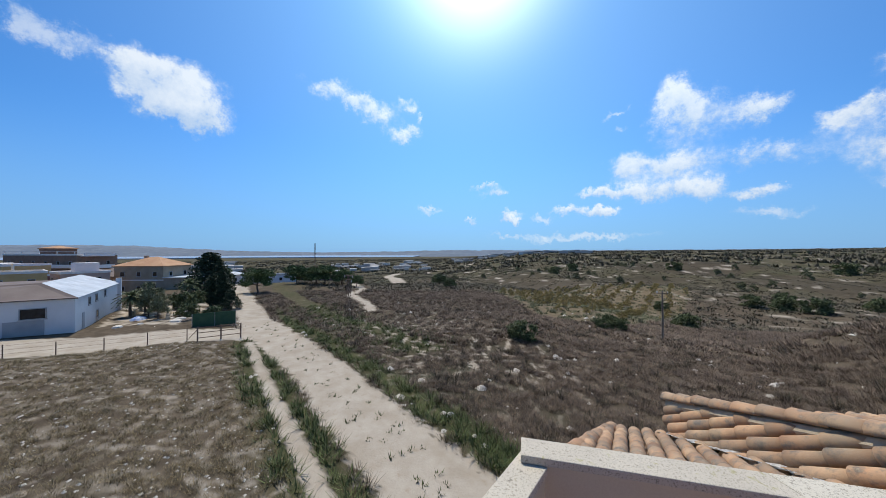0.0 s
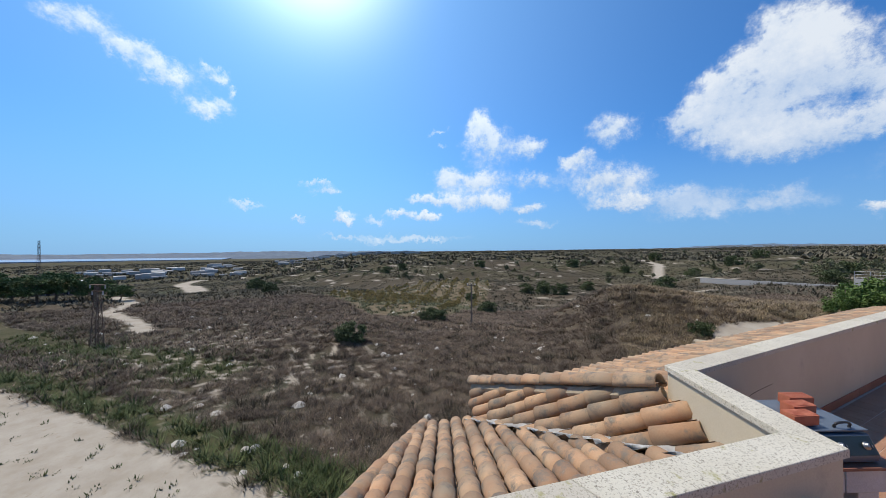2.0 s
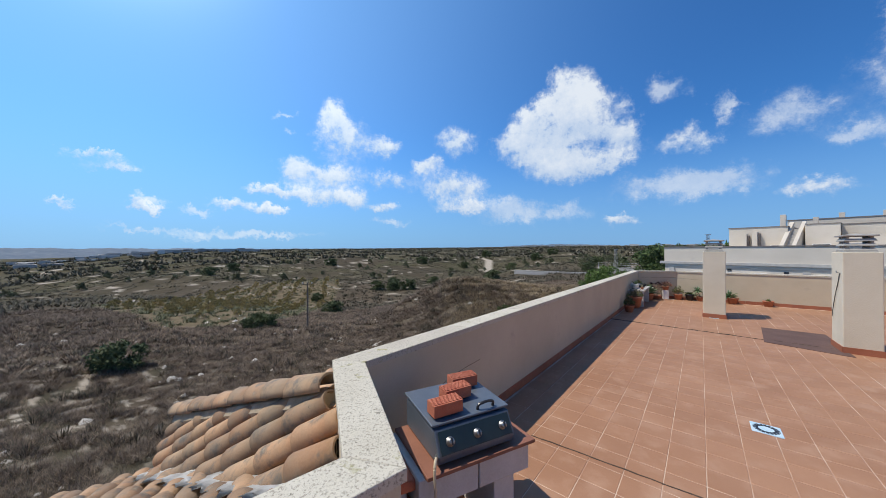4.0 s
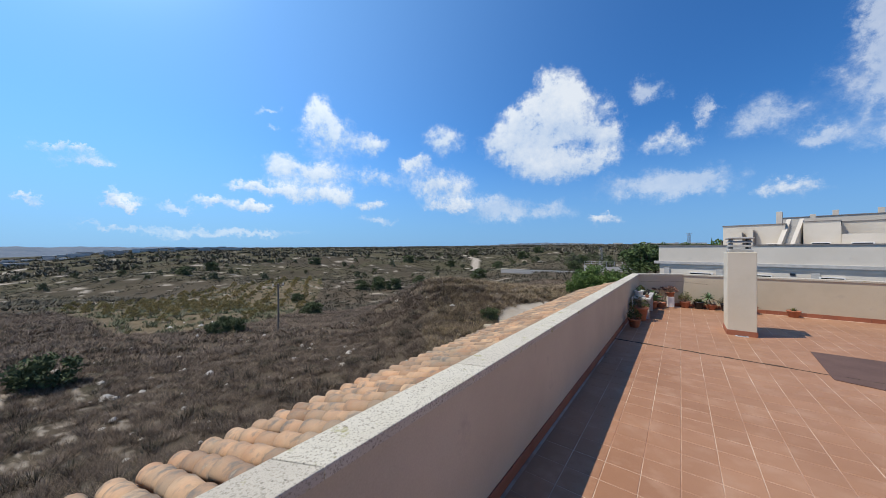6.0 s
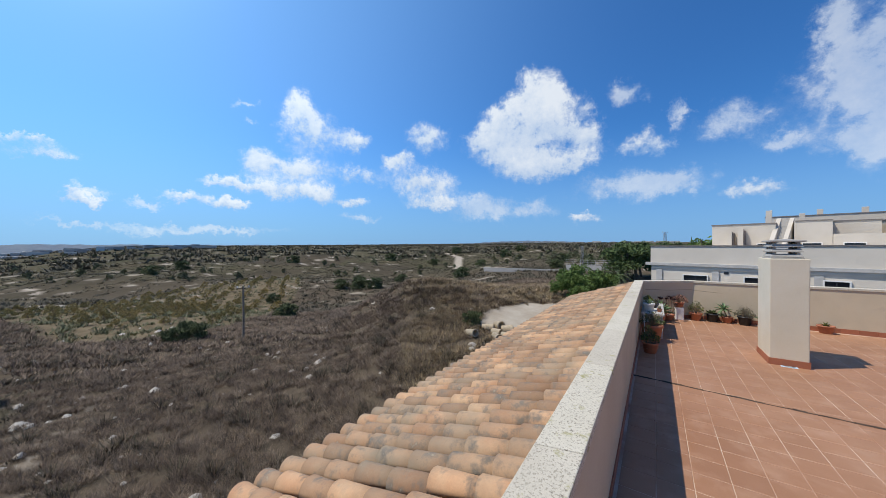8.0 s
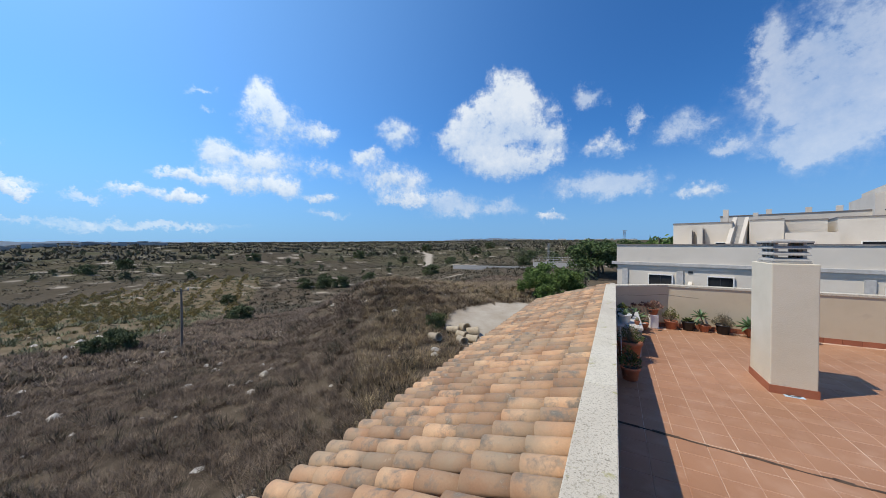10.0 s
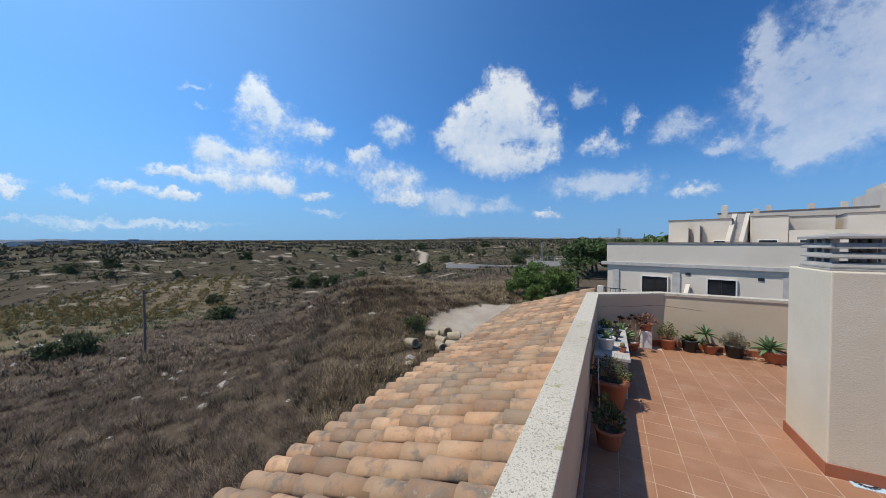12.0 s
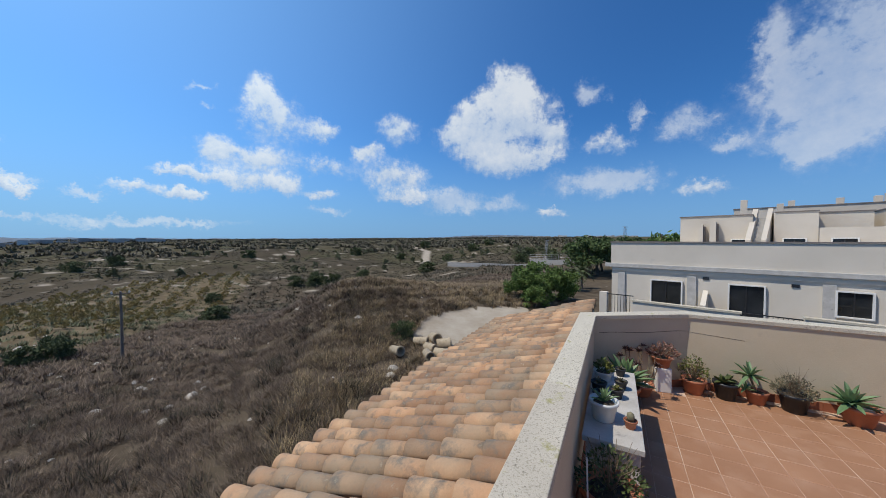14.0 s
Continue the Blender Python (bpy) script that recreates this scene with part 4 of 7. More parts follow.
for r in range(0, 14):
    start = SIDE * (-0.62 + r * 0.15)
    for k in range(-5, 12):
        p = start + FALL * (k * 0.33 + 0.1 * (r % 2))
        if in_jog(p + FALL * 0.22) and (in_jog(p + FALL * 0.36) or in_jog(p + FALL * 0.06)):
            tile_at(COVER, p.x, p.y, jog_z(p.x, p.y) + 0.05, 32.5, 19.3, roof_jog, roll=-38.0)
            a, b = p + SIDE * 0.09, p + SIDE * 0.09 + FALL * 0.34
            pan_strip((a.x, a.y, jog_z(a.x, a.y)), (b.x, b.y, jog_z(b.x, b.y)), 0.06)
# verge: large cap tiles on a mortar bed between the two slopes
verge_top, verge_end = Vector((-0.0, 0.05, 0.84)), Vector((-0.25, 3.25, -0.30))
bm = bmesh.new()
tube([verge_top - Vector((0, 0, 0.1)), verge_end - Vector((0, 0, 0.08))], 0.10, bm, 8)
part("mortar_bed", bm, OLD_MORTAR, roof_long)
along = verge_end - verge_top
for k in range(9):
    p = verge_top + along * (k * 0.112)
    tile_at(RIDGE, p.x, p.y, p.z, 17.5, 4.1, roof_long, "ridge_tile")

# slope along the corner wall, narrowing towards its eave
DIR = Vector((0.416, 0.909))
ACROSS = Vector((0.909, -0.416))


def corner_z(u, y):
    return 0.25 - 0.368 * y


HIP = ((-3.45, 0.05), (-1.30, 3.25))
CORNER = [(-3.45, 0.05), (-3.42, -0.52), (-0.62, -0.98), VALLEY[0], VALLEY[1], HIP[1]]
roof_corner = deck("roof_corner", [(u, y, corner_z(u, y)) for u, y in CORNER])
cslope = math.degrees(math.atan(0.335))
cturn = -math.degrees(math.atan2(DIR.x, DIR.y))


def in_corner(p):
    return bool(inside(np.array([p.x]), np.array([p.y]), CORNER)[0])


for r in range(-8, 22):
    base = Vector((-0.36, -0.64)) + ACROSS * (-0.10 - r * 0.2)
    s = 4.6 + 0.09 * (r % 2)
    while s > -2.5:
        p = base + DIR * s
        q = p + DIR * 0.3
        if in_corner(p + DIR * 0.1) and in_corner(q):
            tile_at(COVER, p.x, p.y, corner_z(p.x, p.y) + 0.06, cslope - 1.5, cturn, roof_corner, roll=-8.5)
            pa, qa = p + ACROSS * 0.1, q + ACROSS * 0.1
            joined_pans.append((Vector((pa.x, pa.y, corner_z(pa.x, pa.y) + 0.02)), Vector((qa.x, qa.y, corner_z(qa.x, qa.y) + 0.045)), Vector((ACROSS.x, ACROSS.y, 0)) * 0.075))
        s -= EXPOSED
h0, h1 = Vector((*HIP[0], corner_z(*HIP[0]) + 0.06)), Vector((*HIP[1], corner_z(*HIP[1]) + 0.06))
bm = bmesh.new()
tube([h0 - Vector((0, 0, 0.07)), h1 - Vector((0, 0, 0.07))], 0.10, bm, 8)
part("mortar_bed", bm, OLD_MORTAR, roof_corner)
hd = h1 - h0
hturn = -math.degrees(math.atan2(hd.x, hd.y))
for k in range(11):
    p = h0 + hd * (k * 0.0905)
    tile_at(RIDGE, p.x, p.y, p.z, math.degrees(math.atan2(-hd.z, hd.xy.length)), hturn, roof_corner, "ridge_tile")

# ragged white mortar in the valley
bm = bmesh.new()
va, vb = Vector(VALLEY[0]), Vector(VALLEY[1])
across = Vector(((vb - va).y, -(vb - va).x)).normalized()
left, right, mid_line = [], [], []
for k in range(41):
    s = k / 40
    p = va.lerp(vb, s)
    z = max(jog_z(p.x, p.y), corner_z(p.x, p.y)) + 0.12
    wide = 0.19 + 0.035 * math.sin(k * 1.9) + 0.02 * math.sin(k * 4.7)
    q = p + across * wide
    o = p - across * (wide * 0.9)
    left.append(bm.verts.new((q.x, q.y, z + 0.055 + 0.012 * math.sin(k * 2.7))))
    mid_line.append(bm.verts.new((p.x, p.y, z + 0.02)))
    right.append(bm.verts.new((o.x, o.y, z + 0.05 + 0.012 * math.cos(k * 3.1))))
for k in range(40):
    bm.faces.new((left[k], left[k + 1], mid_line[k + 1], mid_line[k]))
    bm.faces.new((mid_line[k], mid_line[k + 1], right[k + 1], right[k]))
base_faces = list(bm.faces)
bmesh.ops.solidify(bm, geom=base_faces, thickness=0.06)
part("valley_mortar", bm, MORTAR, roof_corner, "ragged white mortar filling the valley", True)

# the joined rest of the tiles
cv = np.array([v.co for v in COVER.vertices])
COVER.calc_loop_triangles()
ct = np.array([t.vertices for t in COVER.loop_triangles])
ms = np.array([np.array(m) for m in joined_covers])
verts = np.einsum("nij,kj->nki", ms[:, :3, :3], cv) + ms[:, None, :3, 3]
tris = (np.arange(len(ms))[:, None, None] * len(cv) + ct[None]).reshape(-1, 3)
ob = soup("cover_tiles", verts.reshape(-1, 3), tris, CLAY_REST, "rows of weathered clay cover tiles", kind="stuff")
ob.parent = roof_long
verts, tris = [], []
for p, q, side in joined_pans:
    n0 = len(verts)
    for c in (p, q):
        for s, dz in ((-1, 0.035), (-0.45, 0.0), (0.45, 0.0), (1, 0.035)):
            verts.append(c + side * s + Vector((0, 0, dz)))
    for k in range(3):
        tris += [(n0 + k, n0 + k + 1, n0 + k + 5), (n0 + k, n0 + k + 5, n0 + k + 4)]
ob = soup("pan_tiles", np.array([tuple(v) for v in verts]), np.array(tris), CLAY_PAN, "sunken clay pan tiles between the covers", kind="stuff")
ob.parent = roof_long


# ---- chimneys ----
def chimney(u0, u1, v0, v1, height, label):
    cx, cy = (u0 + u1) / 2, -(v0 + v1) / 2
    a, b = (u1 - u0) / 2, (v1 - v0) / 2
    c = thing("chimney", TF @ pose(cx, cy, 0), label, "chimney", "roof chimneys")
    part("shaft", boxes((-a, a, -b, b, 0.0, height), bevel=0.012), STUCCO_PALE, c)
    for side in range(2):
        s = (-1, 1)[side]
        part("skirting_tile", boxes((-a - 0.012, a + 0.012, s * b + (0.001 if s > 0 else -0.012), s * b + (0.012 if s > 0 else -0.001), 0, 0.11)), SKIRT, c)
        part("skirting_tile", boxes((s * a + (0.001 if s > 0 else -0.012), s * a + (0.012 if s > 0 else -0.001), -b, b, 0, 0.11)), SKIRT, c)
    part("flange", boxes((-a * 0.72, a * 0.72, -b * 0.86, b * 0.86, height, height + 0.02), bevel=0.005), CONCRETE_CAP, c)
    z = height + 0.02
    for k in range(3):
        bm = bmesh.new()
        aa, bb = a * 0.60, b * 0.74
        lo = [bm.verts.new((sx * aa * 1.12, sy * bb * 1.12, z + 0.018)) for sx, sy in ((-1, -1), (1, -1), (1, 1), (-1, 1))]
        hi = [bm.verts.new((sx * aa, sy * bb, z + 0.052)) for sx, sy in ((-1, -1), (1, -1), (1, 1), (-1, 1))]
        bot = [bm.verts.new((sx * aa * 1.12, sy * bb * 1.12, z + 0.004)) for sx, sy in ((-1, -1), (1, -1), (1, 1), (-1, 1))]
        bm.faces.new(hi)
        bm.faces.new(bot[::-1])
        for i in range(4):
            j = (i + 1) % 4
            bm.faces.new((lo[i], lo[j], hi[j], hi[i]))
            bm.faces.new((bot[i], bot[j], lo[j], lo[i]))
        lv = part("louvre", bm, CONCRETE_CAP, c)
        for sx in (-1, -0.33, 0.33, 1):
            for sy in (-1, 1):
                part("spacer", boxes((sx * aa * 0.86 - 0.022, sx * aa * 0.86 + 0.022, sy * bb * 0.82 - 0.02, sy * bb * 0.82 + 0.02, z + 0.05, z + 0.092)), CONCRETE_CAP, c)
        z += 0.088
    bm = boxes((-a * 0.74, a * 0.74, -b * 0.92, b * 0.92, z + 0.002, z + 0.03), bevel=0.006)
    part("cap_slab", bm, CONCRETE_CAP, c, "weathered grey concrete cap")
    bm = bmesh.new()
    v = [bm.verts.new(p) for p in ((-a * 0.7, -b * 0.88, z + 0.0305), (a * 0.7, -b * 0.88, z + 0.0305), (a * 0.7, b * 0.88, z + 0.0305), (-a * 0.7, b * 0.88, z + 0.0305), (0, 0, z + 0.06))]
    for i in range(4):
        bm.faces.new((v[i], v[(i + 1) % 4], v[4]))
    bm.faces.new(v[3::-1])
    part("cap_top", bm, CONCRETE_CAP, c)
    return c


chimney(9.98, 10.72, 2.10, 2.57, 1.80, "square cream stucco chimney with stacked concrete louvre cap")
second = chimney(7.64, 8.26, 4.02, 4.47, 1.80, "cream stucco chimney with a drooping washing line hook")
bm = tube(arc([(-0.20, 0.235, 1.42), (-0.10, 0.235, 1.22), (0.0, 0.238, 1.05), (0.16, 0.24, 0.72), (0.22, 0.238, 0.58)]), 0.006)
part("cord", bm, BLACK_METAL, second)
bm = tube([(-0.20, 0.226, 1.42), (-0.20, 0.27, 1.43), (-0.19, 0.275, 1.46)], 0.009)
part("hook", bm, CHROME, second)

# dark brown mat lying beside the second chimney
mat = thing("floor_mat", TF @ pose(8.4, -3.58, 0.0), "dark brown flat rubber mat lying on the terrace tiles", "mat")
bm = prism([(-1.05, -0.52), (0.86, -0.56), (0.9, 0.42), (-0.72, 0.55)], 0.001, 0.009)
part("sheet", bm, shader("mat_rubber", ((0.10, 0.055, 0.042), (0.13, 0.075, 0.06)), 2.0, 0.8, 0.2, 60), mat)


# ---- floor drains ----
def drain(u, v, s):
    d = thing("floor_drain", TF @ pose(u, -v, 0.0), "pale blue plastic floor drain set in the tiles", "drain", "floor drains")
    bm = boxes((-s, s, -s, s, -0.008, 0.006), bevel=0.003)
    part("plate", bm, DRAIN, d)
    for k in range(18):
        a = 2 * math.pi * k / 18
        bm = bmesh.new()
        box(bm, -0.011 * s / 0.11, 0.011 * s / 0.11, -0.02 * s / 0.11, 0.02 * s / 0.11, 0.005, 0.0075, m=pose(0.7 * s * math.cos(a), 0.7 * s * math.sin(a), 0, 0, 0, math.degrees(a) - 90))
        part("slot", bm, BLACK_PLASTIC, d)
    return d


drain(3.34, 2.57, 0.115)
drain(10.0, 2.33, 0.10)

# ---- flat-top gas grill on its block stand ----
GRILL_TURN = 23.0
gp = TF @ pose(0.46, -0.77, 0, 0, 0, -GRILL_TURN)   # x along the front, y towards the parapet
stand = thing("grill_stand", gp, "stand of stacked pale concrete blocks with brick shelf ends", "stand")
for x in (-0.30, 0.22):
    part("pier_block", boxes((x - 0.07, x + 0.09, -0.25, 0.22, 0.0, 0.19), bevel=0.006), BLOCK, stand)
    part("pier_block", boxes((x - 0.09, x + 0.07, -0.24, 0.23, 0.192, 0.40), bevel=0.006), BLOCK, stand)
part("beam_block", boxes((-0.40, -0.01, -0.27, 0.24, 0.402, 0.575), bevel=0.006), BLOCK, stand)
part("beam_block", boxes((0.0, 0.39, -0.27, 0.24, 0.402, 0.575), bevel=0.006), BLOCK, stand)
part("shelf", boxes((-0.36, 0.42, -0.30, 0.25, 0.577, 0.60), bevel=0.004), shader("shelf_tile", ((0.22, 0.09, 0.055), (0.28, 0.12, 0.075)), 4.0, 0.7), stand)


def hollow_brick(name, m, label, group, parent=None, size=(0.215, 0.105, 0.075)):
    """A ribbed red brick with grooves along its top."""
    a, b, h = size[0] / 2, size[1] / 2, size[2]
    bm = boxes((-a, a, -b, b, 0.0, h - 0.004), bevel=0.003)
    for k in range(7):
        y = -b + 0.008 + k * (2 * b - 0.016) / 7
        box(bm, -a + 0.002, a - 0.002, y + 0.002, y + (2 * b - 0.016) / 7 - 0.002, h - 0.005, h)
    me = mesh_of(name, bm, BRICK)
    ob = new(name, me)
    ob.matrix_basis = m
    if parent is not None:
        ob.parent = parent
        return ob
    return tagged(ob, label, "brick", group)


for x, y, z, turn in ((-0.47, 0.12, 0.50, 4), (-0.46, -0.12, 0.50, -3), (-0.47, 0.02, 0.32, 2), (-0.45, -0.16, 0.32, 5)):
    hollow_brick("brick", pose(x, y, z, 0, 0, 90 + turn), "", "", stand, (0.20, 0.17, 0.06))
for x, y, z0, z1 in ((-0.5, 0.1, 0, 0.32), (-0.49, -0.14, 0, 0.32), (-0.5, 0.1, 0.38, 0.5), (-0.49, -0.14, 0.38, 0.5)):
    part("shelf_block", boxes((x - 0.03, x + 0.05, y - 0.05, y + 0.05, z0, z1), bevel=0.004), BLOCK, stand)

grill = thing("gas_grill", gp @ pose(0, 0, 0.60), "closed blue-grey flat gas grill with three front knobs", "grill")
bm = bmesh.new()
prof = [(-0.255, 0.012), (-0.265, 0.06), (-0.20, 0.185), (0.235, 0.205), (0.245, 0.19), (0.245, 0.012)]
lo = [bm.verts.new((-0.275, y, z)) for y, z in prof]
hi = [bm.verts.new((0.275, y, z)) for y, z in prof]
bm.faces.new(lo)
bm.faces.new(hi[::-1])
for i in range(len(prof)):
    j = (i + 1) % len(prof)
    bm.faces.new((lo[j], lo[i], hi[i], hi[j]))
bmesh.ops.recalc_face_normals(bm, faces=bm.faces)
bmesh.ops.bevel(bm, geom=list(bm.edges), offset=0.008, segments=2, affect="EDGES", profile=0.5)
part("body", bm, STEEL, grill)
face = pose(0, -0.238, 0.122, 0, 0, 0) @ pose(0, 0, 0, -27.5)
bm = bmesh.new()
box(bm, -0.255, 0.255, -0.006, 0.001, -0.062, 0.062, 0.002, face)
part("front_panel", bm, ENAMEL_DARK, grill, "glossy dark green control panel")
lid = part("lid", boxes((-0.285, 0.285, -0.205, 0.25, 0.207, 0.222), bevel=0.006), STEEL, grill)
lid.matrix_basis = pose(0, 0.0, 0.0, 0, 0, 0) @ pose(0, 0.02, 0.0, 2.4)
part("handle", tube(arc([(0.06, -0.165, 0.215), (0.065, -0.175, 0.255), (0.12, -0.18, 0.268), (0.175, -0.175, 0.255), (0.18, -0.165, 0.215)]), 0.009, None, 8), BLACK_METAL, lid)
for x in (-0.19, 0.0, 0.19):
    bm = lathe([(0.027, 0.0), (0.027, 0.006), (0.02, 0.008), (0.019, 0.026), (0.015, 0.03)], 16, None, face @ pose(x, -0.0065, 0.0, 90))
    k = part("knob", bm, CHROME, grill, "chrome control knob", True)
    bm = bmesh.new()
    box(bm, -0.004, 0.004, -0.004, 0.0, -0.018, 0.018, 0.0, face @ pose(x, -0.037, 0))
    part("grip", bm, BLACK_PLASTIC, k)
for x in (-0.2, 0.2):
    for y in (-0.2, 0.2):
        part("foot", lathe([(0.016, 0.0), (0.016, 0.013)], 10, None, pose(x, y, 0)), BLACK_PLASTIC, grill)
hose = thing("gas_hose", gp @ pose(-0.29, -0.24, 0.0), "cream rubber gas hose hanging in a loop to the floor", "hose")
bm = tube(arc([(0.03, 0.02, 0.655), (-0.02, -0.05, 0.66), (-0.03, -0.07, 0.55), (-0.01, -0.075, 0.30), (0.0, -0.07, 0.10), (0.04, -0.05, 0.012), (0.10, 0.0, 0.010), (-0.05, 0.02, 0.05), (-0.10, 0.03, 0.2), (-0.13, 0.05, 0.33)], 8), 0.0085, None, 8)
part("tube", bm, HOSE, hose)
part("fitting", tube([(0.035, 0.03, 0.655), (0.0, -0.02, 0.662)], 0.012, None, 8), CHROME, hose)
for x, y, turn in ((-0.15, -0.105, -3), (0.0, 0.03, -1), (0.135, 0.16, -7)):
    hollow_brick("brick", gp @ pose(x, y, 0.60 + 0.2275 + 0.04 * (y + 0.16), 2.4, 0, turn + 23 - 18), "loose ribbed red brick lying on the grill lid", "bricks on the grill", None, (0.205, 0.10, 0.08))

# folded black garden chair leaning against the corner parapet
chair = thing("folding_chair", TF @ pose(-0.90, -1.42, 0, 0, 0, -4.7) @ Matrix.Scale(1.15, 4), "folded black garden chair leaning on the parapet", "chair")
lean = pose(0, 0, 0.02, -14)
bm = bmesh.new()
loop = arc([(-0.22, 0, 0), (-0.22, 0, 0.5), (-0.19, 0, 0.66), (-0.1, 0, 0.71), (0.1, 0, 0.71), (0.19, 0, 0.66), (0.22, 0, 0.5), (0.22, 0, 0)], 5)
part("frame", tube([lean @ p for p in loop], 0.013, None, 8), BLACK_METAL, chair)
bm = bmesh.new()
box(bm, -0.205, 0.205, -0.006, 0.006, 0.1, 0.66, 0.004, lean)
part("sling", bm, BLACK_FABRIC, chair)
for s in (-1, 1):
    part("leg", tube([lean @ Vector((s * 0.24, -0.03, 0.0)), lean @ Vector((s * 0.24, -0.05, 0.34)), lean @ Vector((s * 0.235, -0.06, 0.62))], 0.012, None, 8), BLACK_METAL, chair)
    part("armrest", tube(arc([lean @ Vector((s * 0.255, -0.05, 0.16)), lean @ Vector((s * 0.258, -0.085, 0.4)), lean @ Vector((s * 0.25, -0.05, 0.58))]), 0.018, None, 8), BLACK_PLASTIC, chair)


# ---- potted plants ----
def pot(parent, r, h, material, rim=True, m=None, fill=SOIL, name="pot"):
    prof = [(r * 0.68, 0.0), (r * 0.72, 0.004), (r * 0.94, h * 0.84)]
    prof += [(r * 1.04, h * 0.85), (r * 1.04, h), (r * 0.93, h), (r * 0.9, h * 0.86)] if rim else [(r, h), (r * 0.94, h), (r * 0.9, h * 0.88)]
    p = part(name, lathe(prof, 22, None, m), material, parent, "", True)
    part("soil", lathe([(r * 0.88, h * 0.83), (r * 0.6, h * 0.885), (r * 0.02, h * 0.9)], 18, None, m), fill, p)
    return p


def leaf(bm, base, direction, length, width, droop=0.25, thick=0.12, steps=5, up=Vector((0, 0, 1))):
    """A pointed fleshy leaf with a fold along its middle."""
    d = Vector(direction).normalized()
    side = d.cross(up)
    side = side.normalized() if side.length > 1e-3 else Vector((1, 0, 0))
    nrm = side.cross(d).normalized()
    rows = []
    for i in range(steps + 1):
        s = i / steps
        c = Vector(base) + d * (length * s) - Vector((0, 0, 1)) * (droop * length * s * s)
        w = width * (math.sin(math.pi * min(1.0, 0.22 + 0.78 * s)) ** 0.8) * 0.5 if s < 1 else 0.0005
        rows.append([bm.verts.new(c + side * w + nrm * w * 0.35), bm.verts.new(c - nrm * w * thick), bm.verts.new(c - side * w + nrm * w * 0.35), bm.verts.new(c - nrm * (w * 0.5 + 0.002))])
    for a, b in zip(rows, rows[1:]):
        for k in range(2):
            bm.faces.new((a[k], a[k + 1], b[k + 1], b[k]))
        bm.faces.new((a[2], a[3], b[3], b[2]))
        bm.faces.new((a[3], a[0], b[0], b[3]))


def rosette(parent, centre, radius, count, material, rnd, rise=(15, 75), width=0.26, name="leaf", droop=0.2):
    """A whorl of leaves, each a part."""
    for k in range(count):
        az = math.radians(137.5 * k + rnd.uniform(-12, 12))
        el = math.radians(rise[0] + (rise[1] - rise[0]) * k / max(1, count - 1) + rnd.uniform(-6, 6))
        d = (math.cos(az) * math.cos(el), math.sin(az) * math.cos(el), math.sin(el))
        bm = bmesh.new()
        leaf(bm, centre, d, radius * rnd.uniform(0.8, 1.1), radius * width, droop)
        part(name, bm, material, parent)


def sprigs_of(centre, radius, height, count, rnd, size=0.03, flat=0.6):
    """Many small leaves on a loose dome, in one mesh."""
    bm = bmesh.new()
    for k in range(count):
        az, q = rnd.uniform(0, 6.283), rnd.random() ** 0.5
        z = height * (1 - q * q * flat) * rnd.uniform(0.35, 1.05)
        p = Vector(centre) + Vector((math.cos(az) * radius * q, math.sin(az) * radius * q, z))
        d = Vector((math.cos(az) * q + rnd.uniform(-0.5, 0.5), math.sin(az) * q + rnd.uniform(-0.5, 0.5), rnd.uniform(0.1, 1.0))).normalized() * size * rnd.uniform(0.7, 1.4)
        s = d.cross(Vector((rnd.uniform(-1, 1), rnd.uniform(-1, 1), 0.3))).normalized() * size * 0.28
        a, b, c, e = bm.verts.new(p), bm.verts.new(p + d * 0.5 + s), bm.verts.new(p + d), bm.verts.new(p + d * 0.5 - s)
        bm.faces.new((a, b, c, e))
    return bm


def twigs(centre, radius, height, count, rnd, thick=0.004):
    bm = bmesh.new()
    for k in range(count):
        az, q = rnd.uniform(0, 6.283), rnd.uniform(0.15, 1.0)
        tip = Vector(centre) + Vector((math.cos(az) * radius * q, math.sin(az) * radius * q, height * rnd.uniform(0.6, 1.0)))
        mid_p = Vector(centre).lerp(tip, 0.5) + Vector((rnd.uniform(-1, 1), rnd.uniform(-1, 1), 0.6)) * 0.12 * radius
        tube([Vector(centre), mid_p, tip], thick, bm, 4, 0.5)
    return bm


def plant(u, v, label, z=0.0, turn=0.0, tip=0.0, size=1.0, name="potted_plant", category="potted plant"):
    return thing(name, TF @ pose(u, -v, z, tip, 0, turn) @ Matrix.Scale(size, 4), label, category, "terrace plants")


rp = random.Random(21)
# large terracotta tub with a bushy herb
p = plant(10.42, 0.42, "bushy green herb in a large terracotta tub")
pot(p, 0.20, 0.36, TERRACOTTA)
part("twigs", twigs((0, 0, 0.32), 0.24, 0.32, 40, rp, 0.003), STEM, p)
part("foliage", sprigs_of((0, 0, 0.30), 0.22, 0.30, 520, rp, 0.032), HERB_LEAF, p)
part("cane", tube([(-0.17, 0.12, 0.0), (-0.17, 0.14, 0.62)], 0.006), WHITE_PLASTIC, p)
# small terracotta pot with a leggy succulent
p = plant(9.52, 0.40, "straggly succulent in a small terracotta pot")
pot(p, 0.135, 0.20, TERRACOTTA)
part("twigs", twigs((0, 0, 0.18), 0.14, 0.30, 9, rp, 0.005), STEM, p)
part("foliage", sprigs_of((0, 0, 0.16), 0.13, 0.26, 220, rp, 0.05), HERB_LEAF, p)
part("foliage", sprigs_of((0.05, 0.04, 0.36), 0.06, 0.14, 40, rp, 0.04), SUCCULENT, p)
